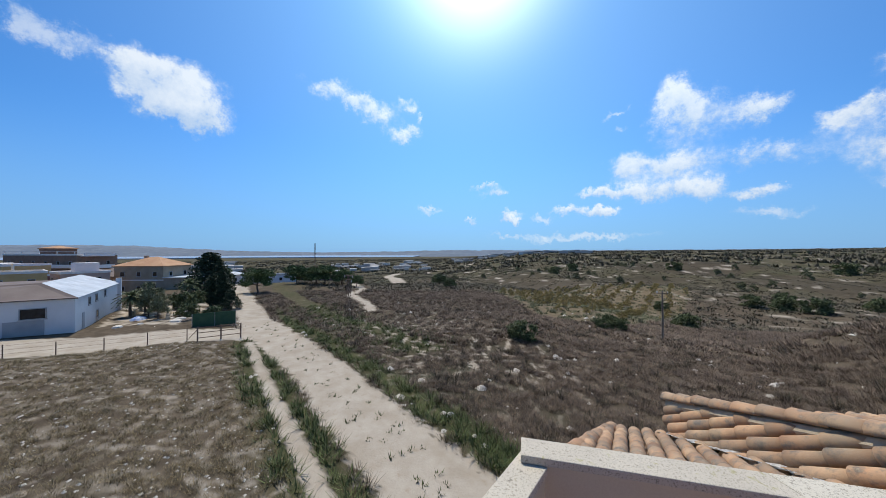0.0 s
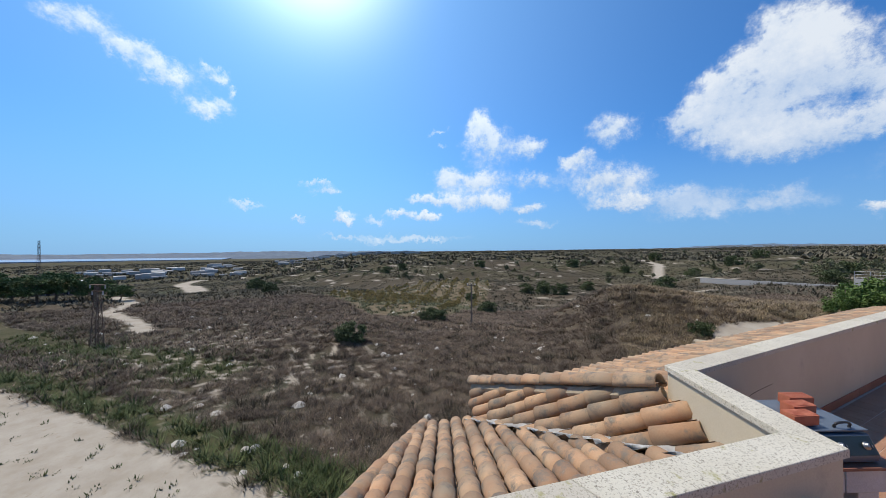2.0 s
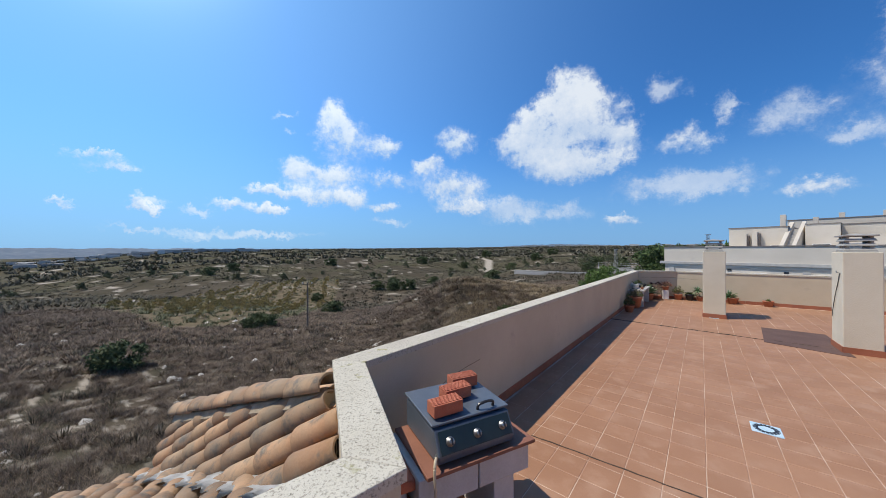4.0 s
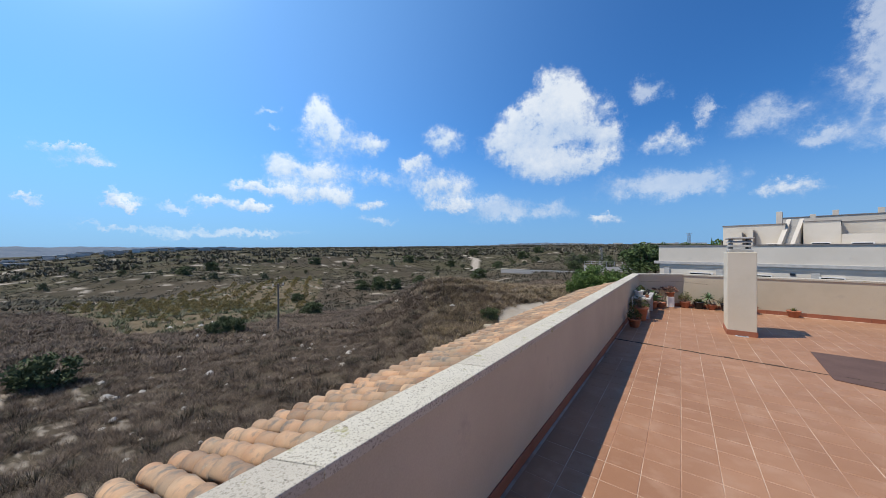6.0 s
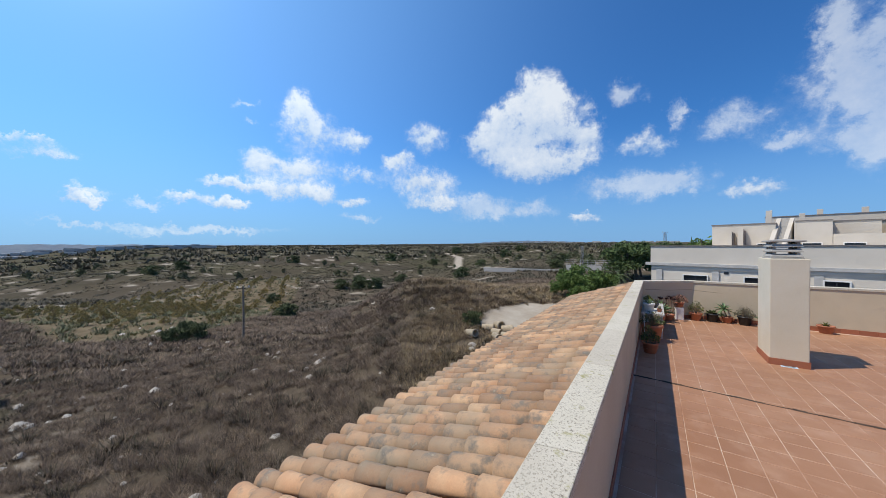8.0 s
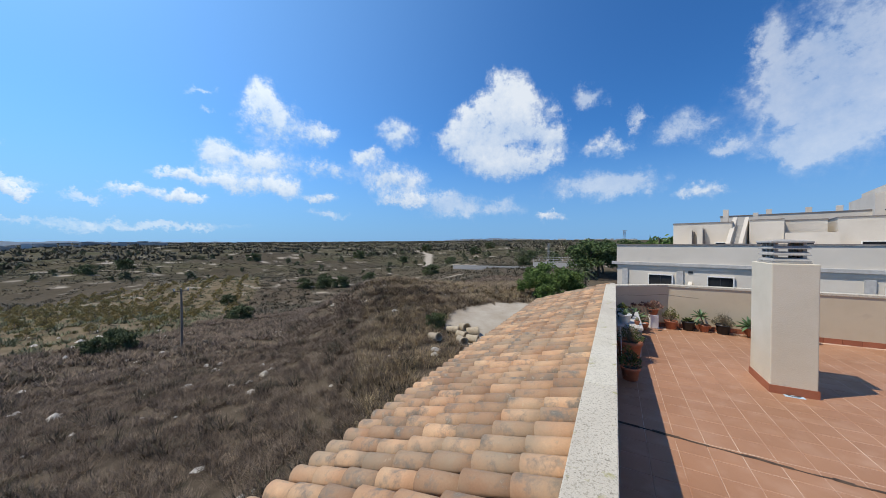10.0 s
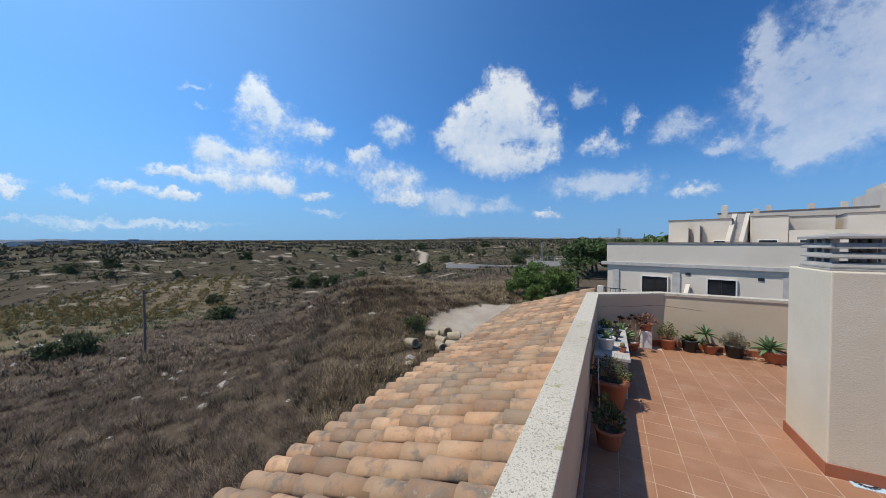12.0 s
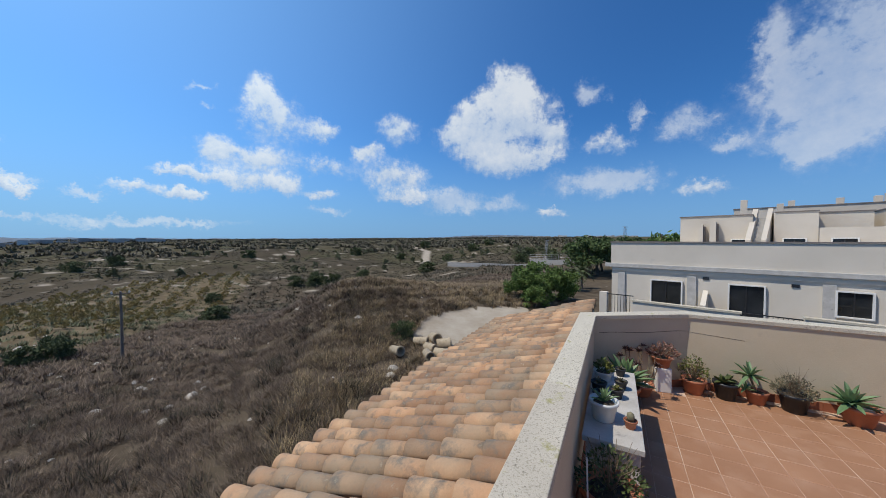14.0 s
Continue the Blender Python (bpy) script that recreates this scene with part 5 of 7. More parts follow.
# bench of white planks carrying pots
bench = thing("plant_bench", TF @ pose(11.42, -0.43, 0), "low whitewashed bench holding small flower pots", "bench")
part("top", boxes((-0.78, 0.78, -0.215, 0.215, 0.50, 0.545), bevel=0.005), CONCRETE, bench)
for x in (-0.70, 0.66):
    part("leg_panel", boxes((x - 0.025, x + 0.025, -0.19, 0.19, 0.0, 0.50), bevel=0.004), BLOCK, bench)
part("brace", boxes((-0.675, 0.635, 0.10, 0.14, 0.30, 0.40), bevel=0.004), BLOCK, bench)
p = plant(10.98, 0.36, "pale green aloe in a white plastic pot", 0.545)
pot(p, 0.115, 0.17, WHITE_PLASTIC)
rosette(p, (0, 0, 0.15), 0.17, 13, AGAVE, rp, (25, 80), 0.16)
p = plant(11.85, 0.33, "small yellow-green succulent in a white bowl", 0.545)
pot(p, 0.10, 0.10, WHITE_PLASTIC)
part("foliage", sprigs_of((0, 0, 0.08), 0.08, 0.13, 160, rp, 0.045), SUCCULENT, p)
for u, v, r, h in ((11.28, 0.33, 0.075, 0.10), (11.45, 0.46, 0.065, 0.09), (11.52, 0.30, 0.075, 0.10), (11.68, 0.50, 0.06, 0.09), (12.05, 0.50, 0.055, 0.085)):
    p = plant(u, v, "little dark succulent in a black plastic pot", 0.545)
    pot(p, r, h, BLACK_PLASTIC)
    rosette(p, (0, 0, h * 0.85), r * 1.1, 9, rp.choice((DARK_LEAF, GREY_LEAF, SUCCULENT)), rp, (15, 75), 0.35)
p = plant(10.93, 0.56, "small cactus in a tiny terracotta pot", 0.545)
pot(p, 0.05, 0.07, TERRACOTTA)
part("stem", lathe([(0.022, 0.06), (0.03, 0.09), (0.026, 0.12), (0.006, 0.135)], 12), GREY_LEAF, p, "", True)
# agave and the plants in the chamfered corner
p = plant(12.58, 0.56, "grey-green agave in a terracotta pot with pebbles")
pot(p, 0.17, 0.24, TERRACOTTA, fill=PEBBLES)
rosette(p, (0, 0, 0.26), 0.42, 28, AGAVE, rp, (12, 82), 0.21)
p = plant(12.96, 0.74, "tall branching dark purple aeonium in a clay bowl")
pot(p, 0.17, 0.16, TERRACOTTA, fill=PEBBLES)
for k in range(11):
    a = 0.6 * k
    tip = Vector((0.22 * math.cos(a) * rp.uniform(0.5, 1.1), 0.22 * math.sin(a) * rp.uniform(0.5, 1.1), rp.uniform(0.42, 0.66)))
    part("stem", tube(arc([(0.03 * math.cos(a), 0.03 * math.sin(a), 0.13), (tip.x * 0.8, tip.y * 0.8, 0.28), tuple(tip)], 4), 0.008, None, 5, 0.7), STEM, p)
    bm = bmesh.new()
    for j in range(12):
        az, el = 2.4 * j, radians(10 + 5.5 * j)
        leaf(bm, tip, (math.cos(az) * math.cos(el), math.sin(az) * math.cos(el), math.sin(el)), 0.07, 0.028, 0.1, steps=3)
    part("leaf_head", bm, DARK_LEAF, p)
block = thing("plinth_block", TF @ pose(13.25, -1.02, 0, 0, 0, 12), "white painted hollow block standing as a plant plinth", "block")
part("body", boxes((-0.095, 0.095, -0.095, 0.095, 0.0, 0.33), bevel=0.008), WHITE_FRAME, block)
p = plant(13.25, 1.02, "reddish succulent in a clay pot on a white block", 0.33)
pot(p, 0.12, 0.14, TERRACOTTA)
part("twigs", twigs((0, 0, 0.12), 0.17, 0.2, 26, rp, 0.005), STEM, p)
part("foliage", sprigs_of((0, 0, 0.12), 0.19, 0.22, 320, rp, 0.042), shader("rosy_leaf", ((0.20, 0.11, 0.09), (0.30, 0.18, 0.14)), 12.0, 0.6, island=0.5), p)
p = plant(13.36, 1.40, "jade plant with olive leaves in a terracotta pot", size=0.82)
pot(p, 0.17, 0.24, TERRACOTTA)
part("twigs", twigs((0, 0, 0.2), 0.17, 0.34, 18, rp, 0.009), STEM, p)
part("foliage", sprigs_of((0, 0, 0.24), 0.20, 0.36, 340, rp, 0.042), SUCCULENT, p)
p = plant(13.37, 1.74, "bright green plant in a black plastic pot", size=0.82)
pot(p, 0.165, 0.27, BLACK_PLASTIC)
rosette(p, (-0.06, 0.05, 0.28), 0.17, 10, HERB_LEAF, rp, (5, 70), 0.4)
rosette(p, (0.07, -0.05, 0.27), 0.15, 9, HERB_LEAF, rp, (5, 70), 0.4)
p = plant(13.40, 2.05, "leaning agave with a bare stem in a clay pot", size=0.82)
pot(p, 0.14, 0.20, TERRACOTTA)
part("stem", tube(arc([(0, 0, 0.16), (-0.02, 0.05, 0.3), (-0.05, 0.10, 0.44)], 5), 0.018, None, 8, 0.8), STEM, p)
rosette(p, (-0.05, 0.10, 0.44), 0.26, 17, AGAVE, rp, (-25, 80), 0.22)
rosette(p, (-0.12, 0.16, 0.24), 0.16, 10, AGAVE, rp, (-10, 70), 0.22)
p = plant(13.36, 2.38, "grey shrubby plant in a black plastic pot", size=0.82)
pot(p, 0.175, 0.27, BLACK_PLASTIC)
part("twigs", twigs((0, 0, 0.22), 0.22, 0.34, 60, rp, 0.003), STEM, p)
part("foliage", sprigs_of((0, 0, 0.2), 0.24, 0.32, 900, rp, 0.03), GREY_LEAF, p)
part("flower_stalks", twigs((0, 0, 0.3), 0.3, 0.42, 16, rp, 0.002), STEM, p)
p = plant(13.34, 2.90, "blue-green agave leaning from a terracotta pot", 0.0, 0, 0, 0.82)
pot(p, 0.19, 0.25, TERRACOTTA, fill=PEBBLES)
rosette(p, (-0.08, 0.12, 0.30), 0.34, 24, AGAVE, rp, (-15, 80), 0.24)
part("stem", tube(arc([(0, 0, 0.2), (-0.05, 0.08, 0.26), (-0.08, 0.12, 0.30)], 4), 0.03, None, 8), STEM, p)
p = plant(13.36, 3.75, "low terracotta pot with a small succulent by the far wall")
pot(p, 0.14, 0.18, TERRACOTTA)
rosette(p, (0, 0, 0.16), 0.13, 12, SUCCULENT, rp, (10, 75), 0.3)


# ---- white neighbouring building: x along its front, y towards the back ----
NB = pose(12.57, 17.97, 0, 0, 0, math.degrees(math.atan2(-0.78, 0.62)))




def framed(parent, x0, x1, z0, z1, y):
    """A dark glazed opening with a raised pale surround."""
    f = 0.045
    bm = boxes((x0 - f, x0, y - 0.05, y + 0.02, z0 - f, z1 + f), (x1, x1 + f, y - 0.05, y + 0.02, z0 - f, z1 + f), (x0, x1, y - 0.05, y + 0.02, z1, z1 + f), (x0, x1, y - 0.07, y + 0.02, z0 - f, z0))
    w = part("window", bm, WHITE_FRAME, parent)
    part("pane", boxes((x0, (x0 + x1) / 2 - 0.015, y + 0.012, y + 0.022, z0, z1)), GLASS, w)
    part("pane", boxes(((x0 + x1) / 2 + 0.015, x1, y + 0.02, y + 0.03, z0, z1)), GLASS, w)
    part("mullion", boxes(((x0 + x1) / 2 - 0.015, (x0 + x1) / 2 + 0.015, y + 0.0, y + 0.03, z0, z1)), BLACK_METAL, w)
    return w


# facing -y in its own frame after a half turn: the front is at y = 0, the camera side is y < 0
nb = thing("neighbour_building", NB, "white rendered terraced building with stepped roof parapets", "building")
part("wall", boxes((0.0, 26.0, 0.0, 9.0, -7.0, 1.0)), WHITE_RENDER, nb)
part("wall", boxes((-0.02, 26.0, -0.06, 9.2, 1.16, 2.02)), WHITE_RENDER, nb)
part("parapet_cap", boxes((-0.05, 26.0, -0.10, 0.0, 2.022, 2.07)), ROOF_EDGE, nb, "thin dark roof edge")
part("parapet_cap", boxes((-0.05, 0.24, 0.002, 9.2, 2.022, 2.07)), ROOF_EDGE, nb)
part("canopy", boxes((-0.25, 26.0, -0.125, 0.05, 1.002, 1.158), bevel=0.01), CONCRETE, nb, "projecting grey concrete canopy")
part("canopy_beam", boxes((0.05, 26.0, -0.06, -0.02, 0.86, 1.0)), WHITE_RENDER, nb)
for x0, x1, z0, z1 in ((1.45, 2.38, -1.3, 0.55), (3.72, 4.55, -1.3, 0.58), (6.06, 6.68, -0.1, 0.60), (8.5, 9.4, -1.3, 0.55), (11.0, 12.0, -1.3, 0.55), (14.0, 15.0, -1.3, 0.55)):
    framed(nb, x0, x1, z0, z1, -0.04)
for x in (0.25, 2.56, 5.78, 8.0, 10.4, 13.2):
    part("pier", boxes((x, x + 0.26, -0.07, -0.002, -6.0, 0.795)), CONCRETE, nb)
for x, z in ((3.0, 0.70), (5.15, 0.64), (9.9, 0.66)):
    part("vent", boxes((x, x + 0.17, -0.03, -0.002, z, z + 0.1)), BLACK_PLASTIC, nb)
bm = bmesh.new()
v = [bm.verts.new(p) for p in ((3.02, -1.2, -1.6), (3.16, -1.2, -1.6), (3.16, -1.2, -0.05), (3.02, -1.2, -0.05), (3.02, -0.06, -1.6), (3.16, -0.06, -1.6), (3.16, -0.06, 0.32), (3.02, -0.06, 0.32))]
for f in ((0, 1, 2, 3), (7, 6, 5, 4), (0, 4, 5, 1), (1, 5, 6, 2), (2, 6, 7, 3), (3, 7, 4, 0)):
    bm.faces.new([v[i] for i in f])
part("partition", bm, WHITE_RENDER, nb)
part("balcony_wall", boxes((1.15, 4.0, -1.62, -1.48, -6.9, -0.12)), WHITE_RENDER, nb)
part("balcony_cap", boxes((1.12, 4.03, -1.66, -1.44, -0.118, -0.06)), COPING, nb)
part("balcony_wall", boxes((5.3, 26.0, -1.62, -1.48, -6.9, -0.06)), WHITE_RENDER, nb)
part("balcony_cap", boxes((5.27, 26.0, -1.66, -1.44, -0.058, 0.0)), COPING, nb)
part("balcony_pier", boxes((0.02, 0.28, -1.66, -1.44, -6.9, 0.13)), WHITE_RENDER, nb)
part("balcony_floor", boxes((0.0, 26.0, -1.48, -0.002, -1.75, -1.62)), CONCRETE, nb)
part("balcony_wall", boxes((0.0, 0.12, -1.44, -0.01, -6.9, -1.0)), WHITE_RENDER, nb)
for x0, x1, zt in ((0.28, 1.15, 0.08), (4.03, 5.27, -0.08)):
    rail = part("railing", boxes((x0, x1, -1.57, -1.53, zt - 0.03, zt)), BLACK_METAL, nb, "black iron railing")
    part("rail_bar", boxes((x0, x1, -1.57, -1.53, zt - 0.72, zt - 0.69)), BLACK_METAL, rail)
    for k in range(int((x1 - x0) / 0.1)):
        part("baluster", boxes((x0 + 0.05 + k * 0.1, x0 + 0.064 + k * 0.1, -1.557, -1.543, zt - 0.69, zt - 0.03)), BLACK_METAL, rail)

up = thing("upper_building", NB @ pose(0, 8.0, 0), "cream rooftop rooms with slanted stair walls and chimneys", "building")
part("wall", boxes((1.42, 4.40, 0.0, 6.0, -6.0, 3.42)), WARM_RENDER, up)
part("parapet_cap", boxes((1.38, 4.44, -0.04, 6.0, 3.422, 3.48)), ROOF_EDGE, up)
for x0, x1, zt in ((2.26, 2.56, 2.98), (2.74, 3.10, 3.12)):
    part("buttress", boxes((x0, x1 - 0.1, -0.5, -0.002, 1.2, zt)), WARM_RENDER, up)
    # solid dark strip: the shade beside the buttress, put in as colour
    part("recess", boxes((x1 - 0.1, x1, -0.3, -0.002, 1.2, zt - 0.1)), ROOF_EDGE, up)
framed(up, 3.62, 4.2, 1.9, 2.16, -0.03)
bm = bmesh.new()
for x0, x1, y0, y1 in ((4.42, 4.62, -1.0, 0.8), (4.98, 5.16, -1.0, 0.8)):
    v = [bm.verts.new(p) for p in ((x0 - 0.3, y0, 1.0), (x1 - 0.3, y0, 1.0), (x1 - 0.3, y0, 2.15), (x0 - 0.3, y0, 2.15), (x0, y1, 1.0), (x1, y1, 1.0), (x1, y1, 3.78), (x0, y1, 3.78))]
    for f in ((0, 1, 2, 3), (7, 6, 5, 4), (0, 4, 5, 1), (1, 5, 6, 2), (2, 6, 7, 3), (3, 7, 4, 0)):
        bm.faces.new([v[i] for i in f])
part("stair_wall", bm, WARM_RENDER, up, "slanted stair parapet")
for k in range(8):
    part("step", boxes((4.36, 4.92, -0.9 + k * 0.2, -0.7 + k * 0.2, 1.6 + k * 0.21, 1.6 + (k + 1) * 0.21)), CONCRETE, up)
part("wall", boxes((5.16, 6.60, 0.05, 6.0, -6.0, 3.50)), WARM_RENDER, up)
part("parapet_cap", boxes((5.18, 6.62, 0.01, 6.0, 3.502, 3.55)), ROOF_EDGE, up)
part("wall", boxes((6.62, 8.3, 0.9, 6.0, -6.0, 3.46)), WARM_RENDER, up)
part("balcony_wall", boxes((6.62, 8.6, -0.1, 0.0, -6.0, 2.72)), WARM_RENDER, up)
part("parapet_cap", boxes((6.60, 8.34, 0.86, 6.0, 3.462, 3.51)), ROOF_EDGE, up)
framed(up, 5.5, 6.2, 1.9, 2.2, 0.02)
framed(up, 7.0, 7.7, 1.9, 2.2, -0.13)
part("wall", boxes((8.6, 26.0, 0.4, 6.0, -6.0, 3.5)), WARM_RENDER, up)
part("parapet_cap", boxes((8.56, 26.0, 0.36, 6.0, 3.502, 3.55)), ROOF_EDGE, up)
for x in (9.4, 11.5, 14.0):
    framed(up, x, x + 1.0, 1.9, 2.2, 0.37)
part("chimney_stack", boxes((3.92, 4.2, 1.0, 1.35, 3.4, 4.32), bevel=0.01), WARM_RENDER, up)
part("chimney_stack", boxes((5.35, 5.6, 2.0, 2.3, 3.4, 4.1), bevel=0.01), WARM_RENDER, up)
rear = thing("rear_building", NB @ pose(0, 15.0, 0), "cream rooftop block stepping up behind the terraces", "building")
part("wall", boxes((3.6, 11.5, 0.0, 6.0, -6.0, 4.25)), WARM_RENDER, rear)
part("parapet_cap", boxes((3.56, 11.5, -0.04, 6.0, 4.252, 4.31)), ROOF_EDGE, rear)
part("wall", boxes((11.5, 26.0, -1.0, 6.0, -6.0, 5.9)), WARM_RENDER, rear)
part("wall", boxes((10.9, 11.5, -0.6, 6.0, -6.0, 5.3)), WARM_RENDER, rear)
part("wall", boxes((12.2, 13.6, -0.6, 4.0, 5.9, 6.35)), WARM_RENDER, rear)
for x in (6.2, 8.2, 9.6):
    part("chimney_stack", boxes((x, x + 0.3, 1.0, 1.3, 4.2, 4.75), bevel=0.01), WARM_RENDER, rear)
part("stair_rail", tube(arc([(10.4, -1.6, 2.0), (10.7, -1.9, 2.6), (11.1, -1.9, 3.2), (11.4, -1.5, 3.8), (11.2, -1.1, 4.2)], 8), 0.05), BLACK_METAL, rear, "curved black spiral stair rail")


# ---- trees and shrubs ----
def foliage(points, size, count, rnd, spread):
    """Leaf clumps about branch ends: small quads, in one mesh. points: (centre, radius)."""
    n = len(points)
    c = np.array([tuple(p) for p, r in points])[:, None, :]
    r = np.array([r for p, r in points])[:, None, None]
    g = np.random.default_rng(rnd)
    d = g.normal(size=(n, count, 3))
    d /= np.linalg.norm(d, axis=-1, keepdims=True)
    d[..., 2] *= spread
    p = c + d * r * g.random((n, count, 1)) ** 0.4
    a = g.normal(size=(n, count, 3)) + d
    a *= size * (0.6 + 0.8 * g.random((n, count, 1))) / np.linalg.norm(a, axis=-1, keepdims=True)
    b = np.cross(a, g.normal(size=(n, count, 3)))
    b *= 0.38 * size / (np.linalg.norm(b, axis=-1, keepdims=True) + 1e-9)
    v = np.stack([p - a, p + b, p + a, p - b], 2).reshape(-1, 3)
    k = np.arange(0, len(v), 4)[:, None]
    return v, np.concatenate([k + [[0, 1, 2]], k + [[0, 2, 3]]])


def crown_mesh(name, points, size, count, seed, material, spread=0.7):
    v, f = foliage(points, size, count, seed, spread)
    ob = soup(name, v, f, material, "")
    for key in ("kind",):
        del ob[key]
    return ob


def tree(name, height, crown_r, material, seed, label, category, trunk_share=0.45, clumps=26, size=0.16, per=70, flat=0.6, trunk_r=0.14, shape="dome"):
    """A tapered trunk with limbs, and a crown of leaf clumps at the limb ends."""
    rnd = random.Random(seed)
    t = thing(name, pose(0, 0, 0), label, category)
    tips = []
    bm = bmesh.new()
    tube(arc([(0, 0, -0.2), (0.05 * height * rnd.uniform(-1, 1), 0.05 * height * rnd.uniform(-1, 1), height * trunk_share * 0.6), (0.04 * height, 0, height * trunk_share), (0.02 * height, 0.02 * height, height * 0.86)], 4), trunk_r, bm, 7, 0.35)
    for k in range(clumps):
        az = 2.4 * k + rnd.uniform(-0.4, 0.4)
        s = (k + 0.5) / clumps
        if shape == "cone":
            z, q = height * (0.12 + 0.86 * s), crown_r * (1.04 - s) * rnd.uniform(0.55, 1.0)
        elif shape == "column":
            z, q = height * (0.06 + 0.9 * s), crown_r * (1 - 0.75 * s**2) * rnd.uniform(0.3, 0.9)
        else:
            z, q = height * (trunk_share + (1 - trunk_share) * rnd.uniform(0.1, 0.95)), crown_r * math.sqrt(rnd.random()) * 0.85
            z -= (q / crown_r) ** 2 * height * (1 - trunk_share) * 0.45
        tip = Vector((math.cos(az) * q, math.sin(az) * q, z))
        if k % 2 == 0:
            tube(arc([(0.03 * height, 0.01 * height, max(z * 0.6, height * trunk_share * 0.7)), tuple(tip * 0.55 + Vector((0, 0, z * 0.40))), tuple(tip)], 3), trunk_r * 0.32, bm, 5, 0.3)
        tips.append((tip, crown_r * rnd.uniform(0.22, 0.40)))
    part("trunk", bm, BARK, t)
    c = crown_mesh("crown", tips, size, per, seed, material, flat)
    c.parent = t
    return t


def plant_copies(proto, spots, rnd):
    """Stands copies of a tree on the ground; the first spot takes the tree itself."""
    for k, (x, y, s) in enumerate(spots):
        m = pose(x, y, on_ground(x, y) - 0.02, 0, 0, rnd.uniform(0, 360)) @ Matrix.Diagonal((s * rnd.uniform(0.9, 1.1), s * rnd.uniform(0.9, 1.1), s, 1))
        if k == 0:
            proto.matrix_basis = m
            first_scale = s
        else:
            c = copy_thing(proto, pose(0, 0, 0))
            c.matrix_basis = m


rt = random.Random(9)
# young pines filling the bank beyond the roof
t = tree("young_pine", 3.2, 1.5, PINE_BRIGHT, 1, "young bright green pine growing on the sandy bank", "tree", 0.25, 34, 0.13, 95, 0.8, 0.08)
tagged(t, group="young pines")
plant_copies(t, [(16.2, 33.2, 1.0), (18.6, 35.2, 1.15), (14.6, 34.2, 0.85), (20.6, 36.4, 1.1), (17.2, 37.2, 1.2), (22.0, 38.5, 1.05), (15.4, 31.8, 0.7), (40.9, 46.4, 3.0), (45.5, 44.0, 2.6)], rt)
# umbrella pines beside the track
t = tree("stone_pine", 6.0, 4.0, PINE, 2, "spreading dark green umbrella pine by the dirt track", "tree", 0.42, 40, 0.3, 90, 0.5, 0.24)
tagged(t, group="umbrella pines")
plant_copies(t, [(-86, -3.5, 0.95), (-104, 6.5, 0.95), (-99, 11.5, 0.9), (-103, 14.5, 1.0), (-97, 18.5, 0.85), (-110, 10, 0.85), (-92, 21, 0.55), (-118, -13, 1.0), (41.5, 64, 1.3), (46, 68, 1.4), (50, 72, 1.2), (60, 76, 1.3)], rt)
# dark conifers and cypress by the yard
t = tree("conifer", 8.6, 5.2, CYPRESS, 3, "large dark ragged conifer behind the yard", "tree", 0.2, 60, 0.34, 80, 0.45, 0.3, "cone")
plant_copies(t, [(-86, -12.5, 1.05), (-80, -11.5, 0.55), (-63, -7.8, 0.36)], rt)
t = tree("cypress", 6.2, 1.1, CYPRESS, 4, "narrow dark green cypress at the yard corner", "tree", 0.1, 70, 0.2, 60, 1.0, 0.14, "column")
plant_copies(t, [(-66, -9.2, 1.0), (-67.5, -10.6, 0.85)], rt)
# round shrubs over the slopes
t = tree("shrub", 1.9, 1.5, MESQUITE, 5, "rounded dark green shrub on the dry slope", "shrub", 0.08, 30, 0.15, 75, 0.75, 0.06)
tagged(t, group="slope shrubs")
plant_copies(t, [(-24.6, 18.4, 1.0), (-24.2, 35.4, 0.8), (-25.6, 34.2, 0.7), (-27, 38, 0.7), (-32.6, 122, 1.9), (-26.1, 122, 2.0), (-19.9, 121, 2.1), (-88, 50.6, 1.5), (-120, 66, 2.3), (-134, 74, 2.2), (-12, 146, 2.0), (-136, 162, 2.4), (-47, 99, 1.4), (-27, 63, 1.4),
                 (17, 155, 2.6), (-28, 131, 2.0), (34, 200, 2.4), (3.8, 26.2, 0.55), (49, 118, 2.0), (63, 121, 1.8), (-60, -12.8, 1.0), (-56, -9.5, 0.9), (-70, -15, 1.3), (-75, -13.5, 1.2), (-150, 200, 3.0), (-100, 240, 3.0), (-30, 260, 3.4), (30, 330, 3.6), (90, 300, 3.0), (5, 240, 2.4), (70, 160, 2.4), (60, 240, 3.0)], rt)
# olive trees and palms near the houses
t = tree("olive_tree", 4.2, 2.0, OLIVE, 6, "grey-green olive tree in the untidy yard", "tree", 0.35, 26, 0.16, 80, 0.8, 0.16)
tagged(t, group="yard trees")
plant_copies(t, [(-62, -17.4, 0.95), (-66, -18.6, 1.1), (-72, -19.5, 1.0), (-58.5, -15.8, 0.7), (63, 125, 1.6), (50, 122, 1.6)], rt)


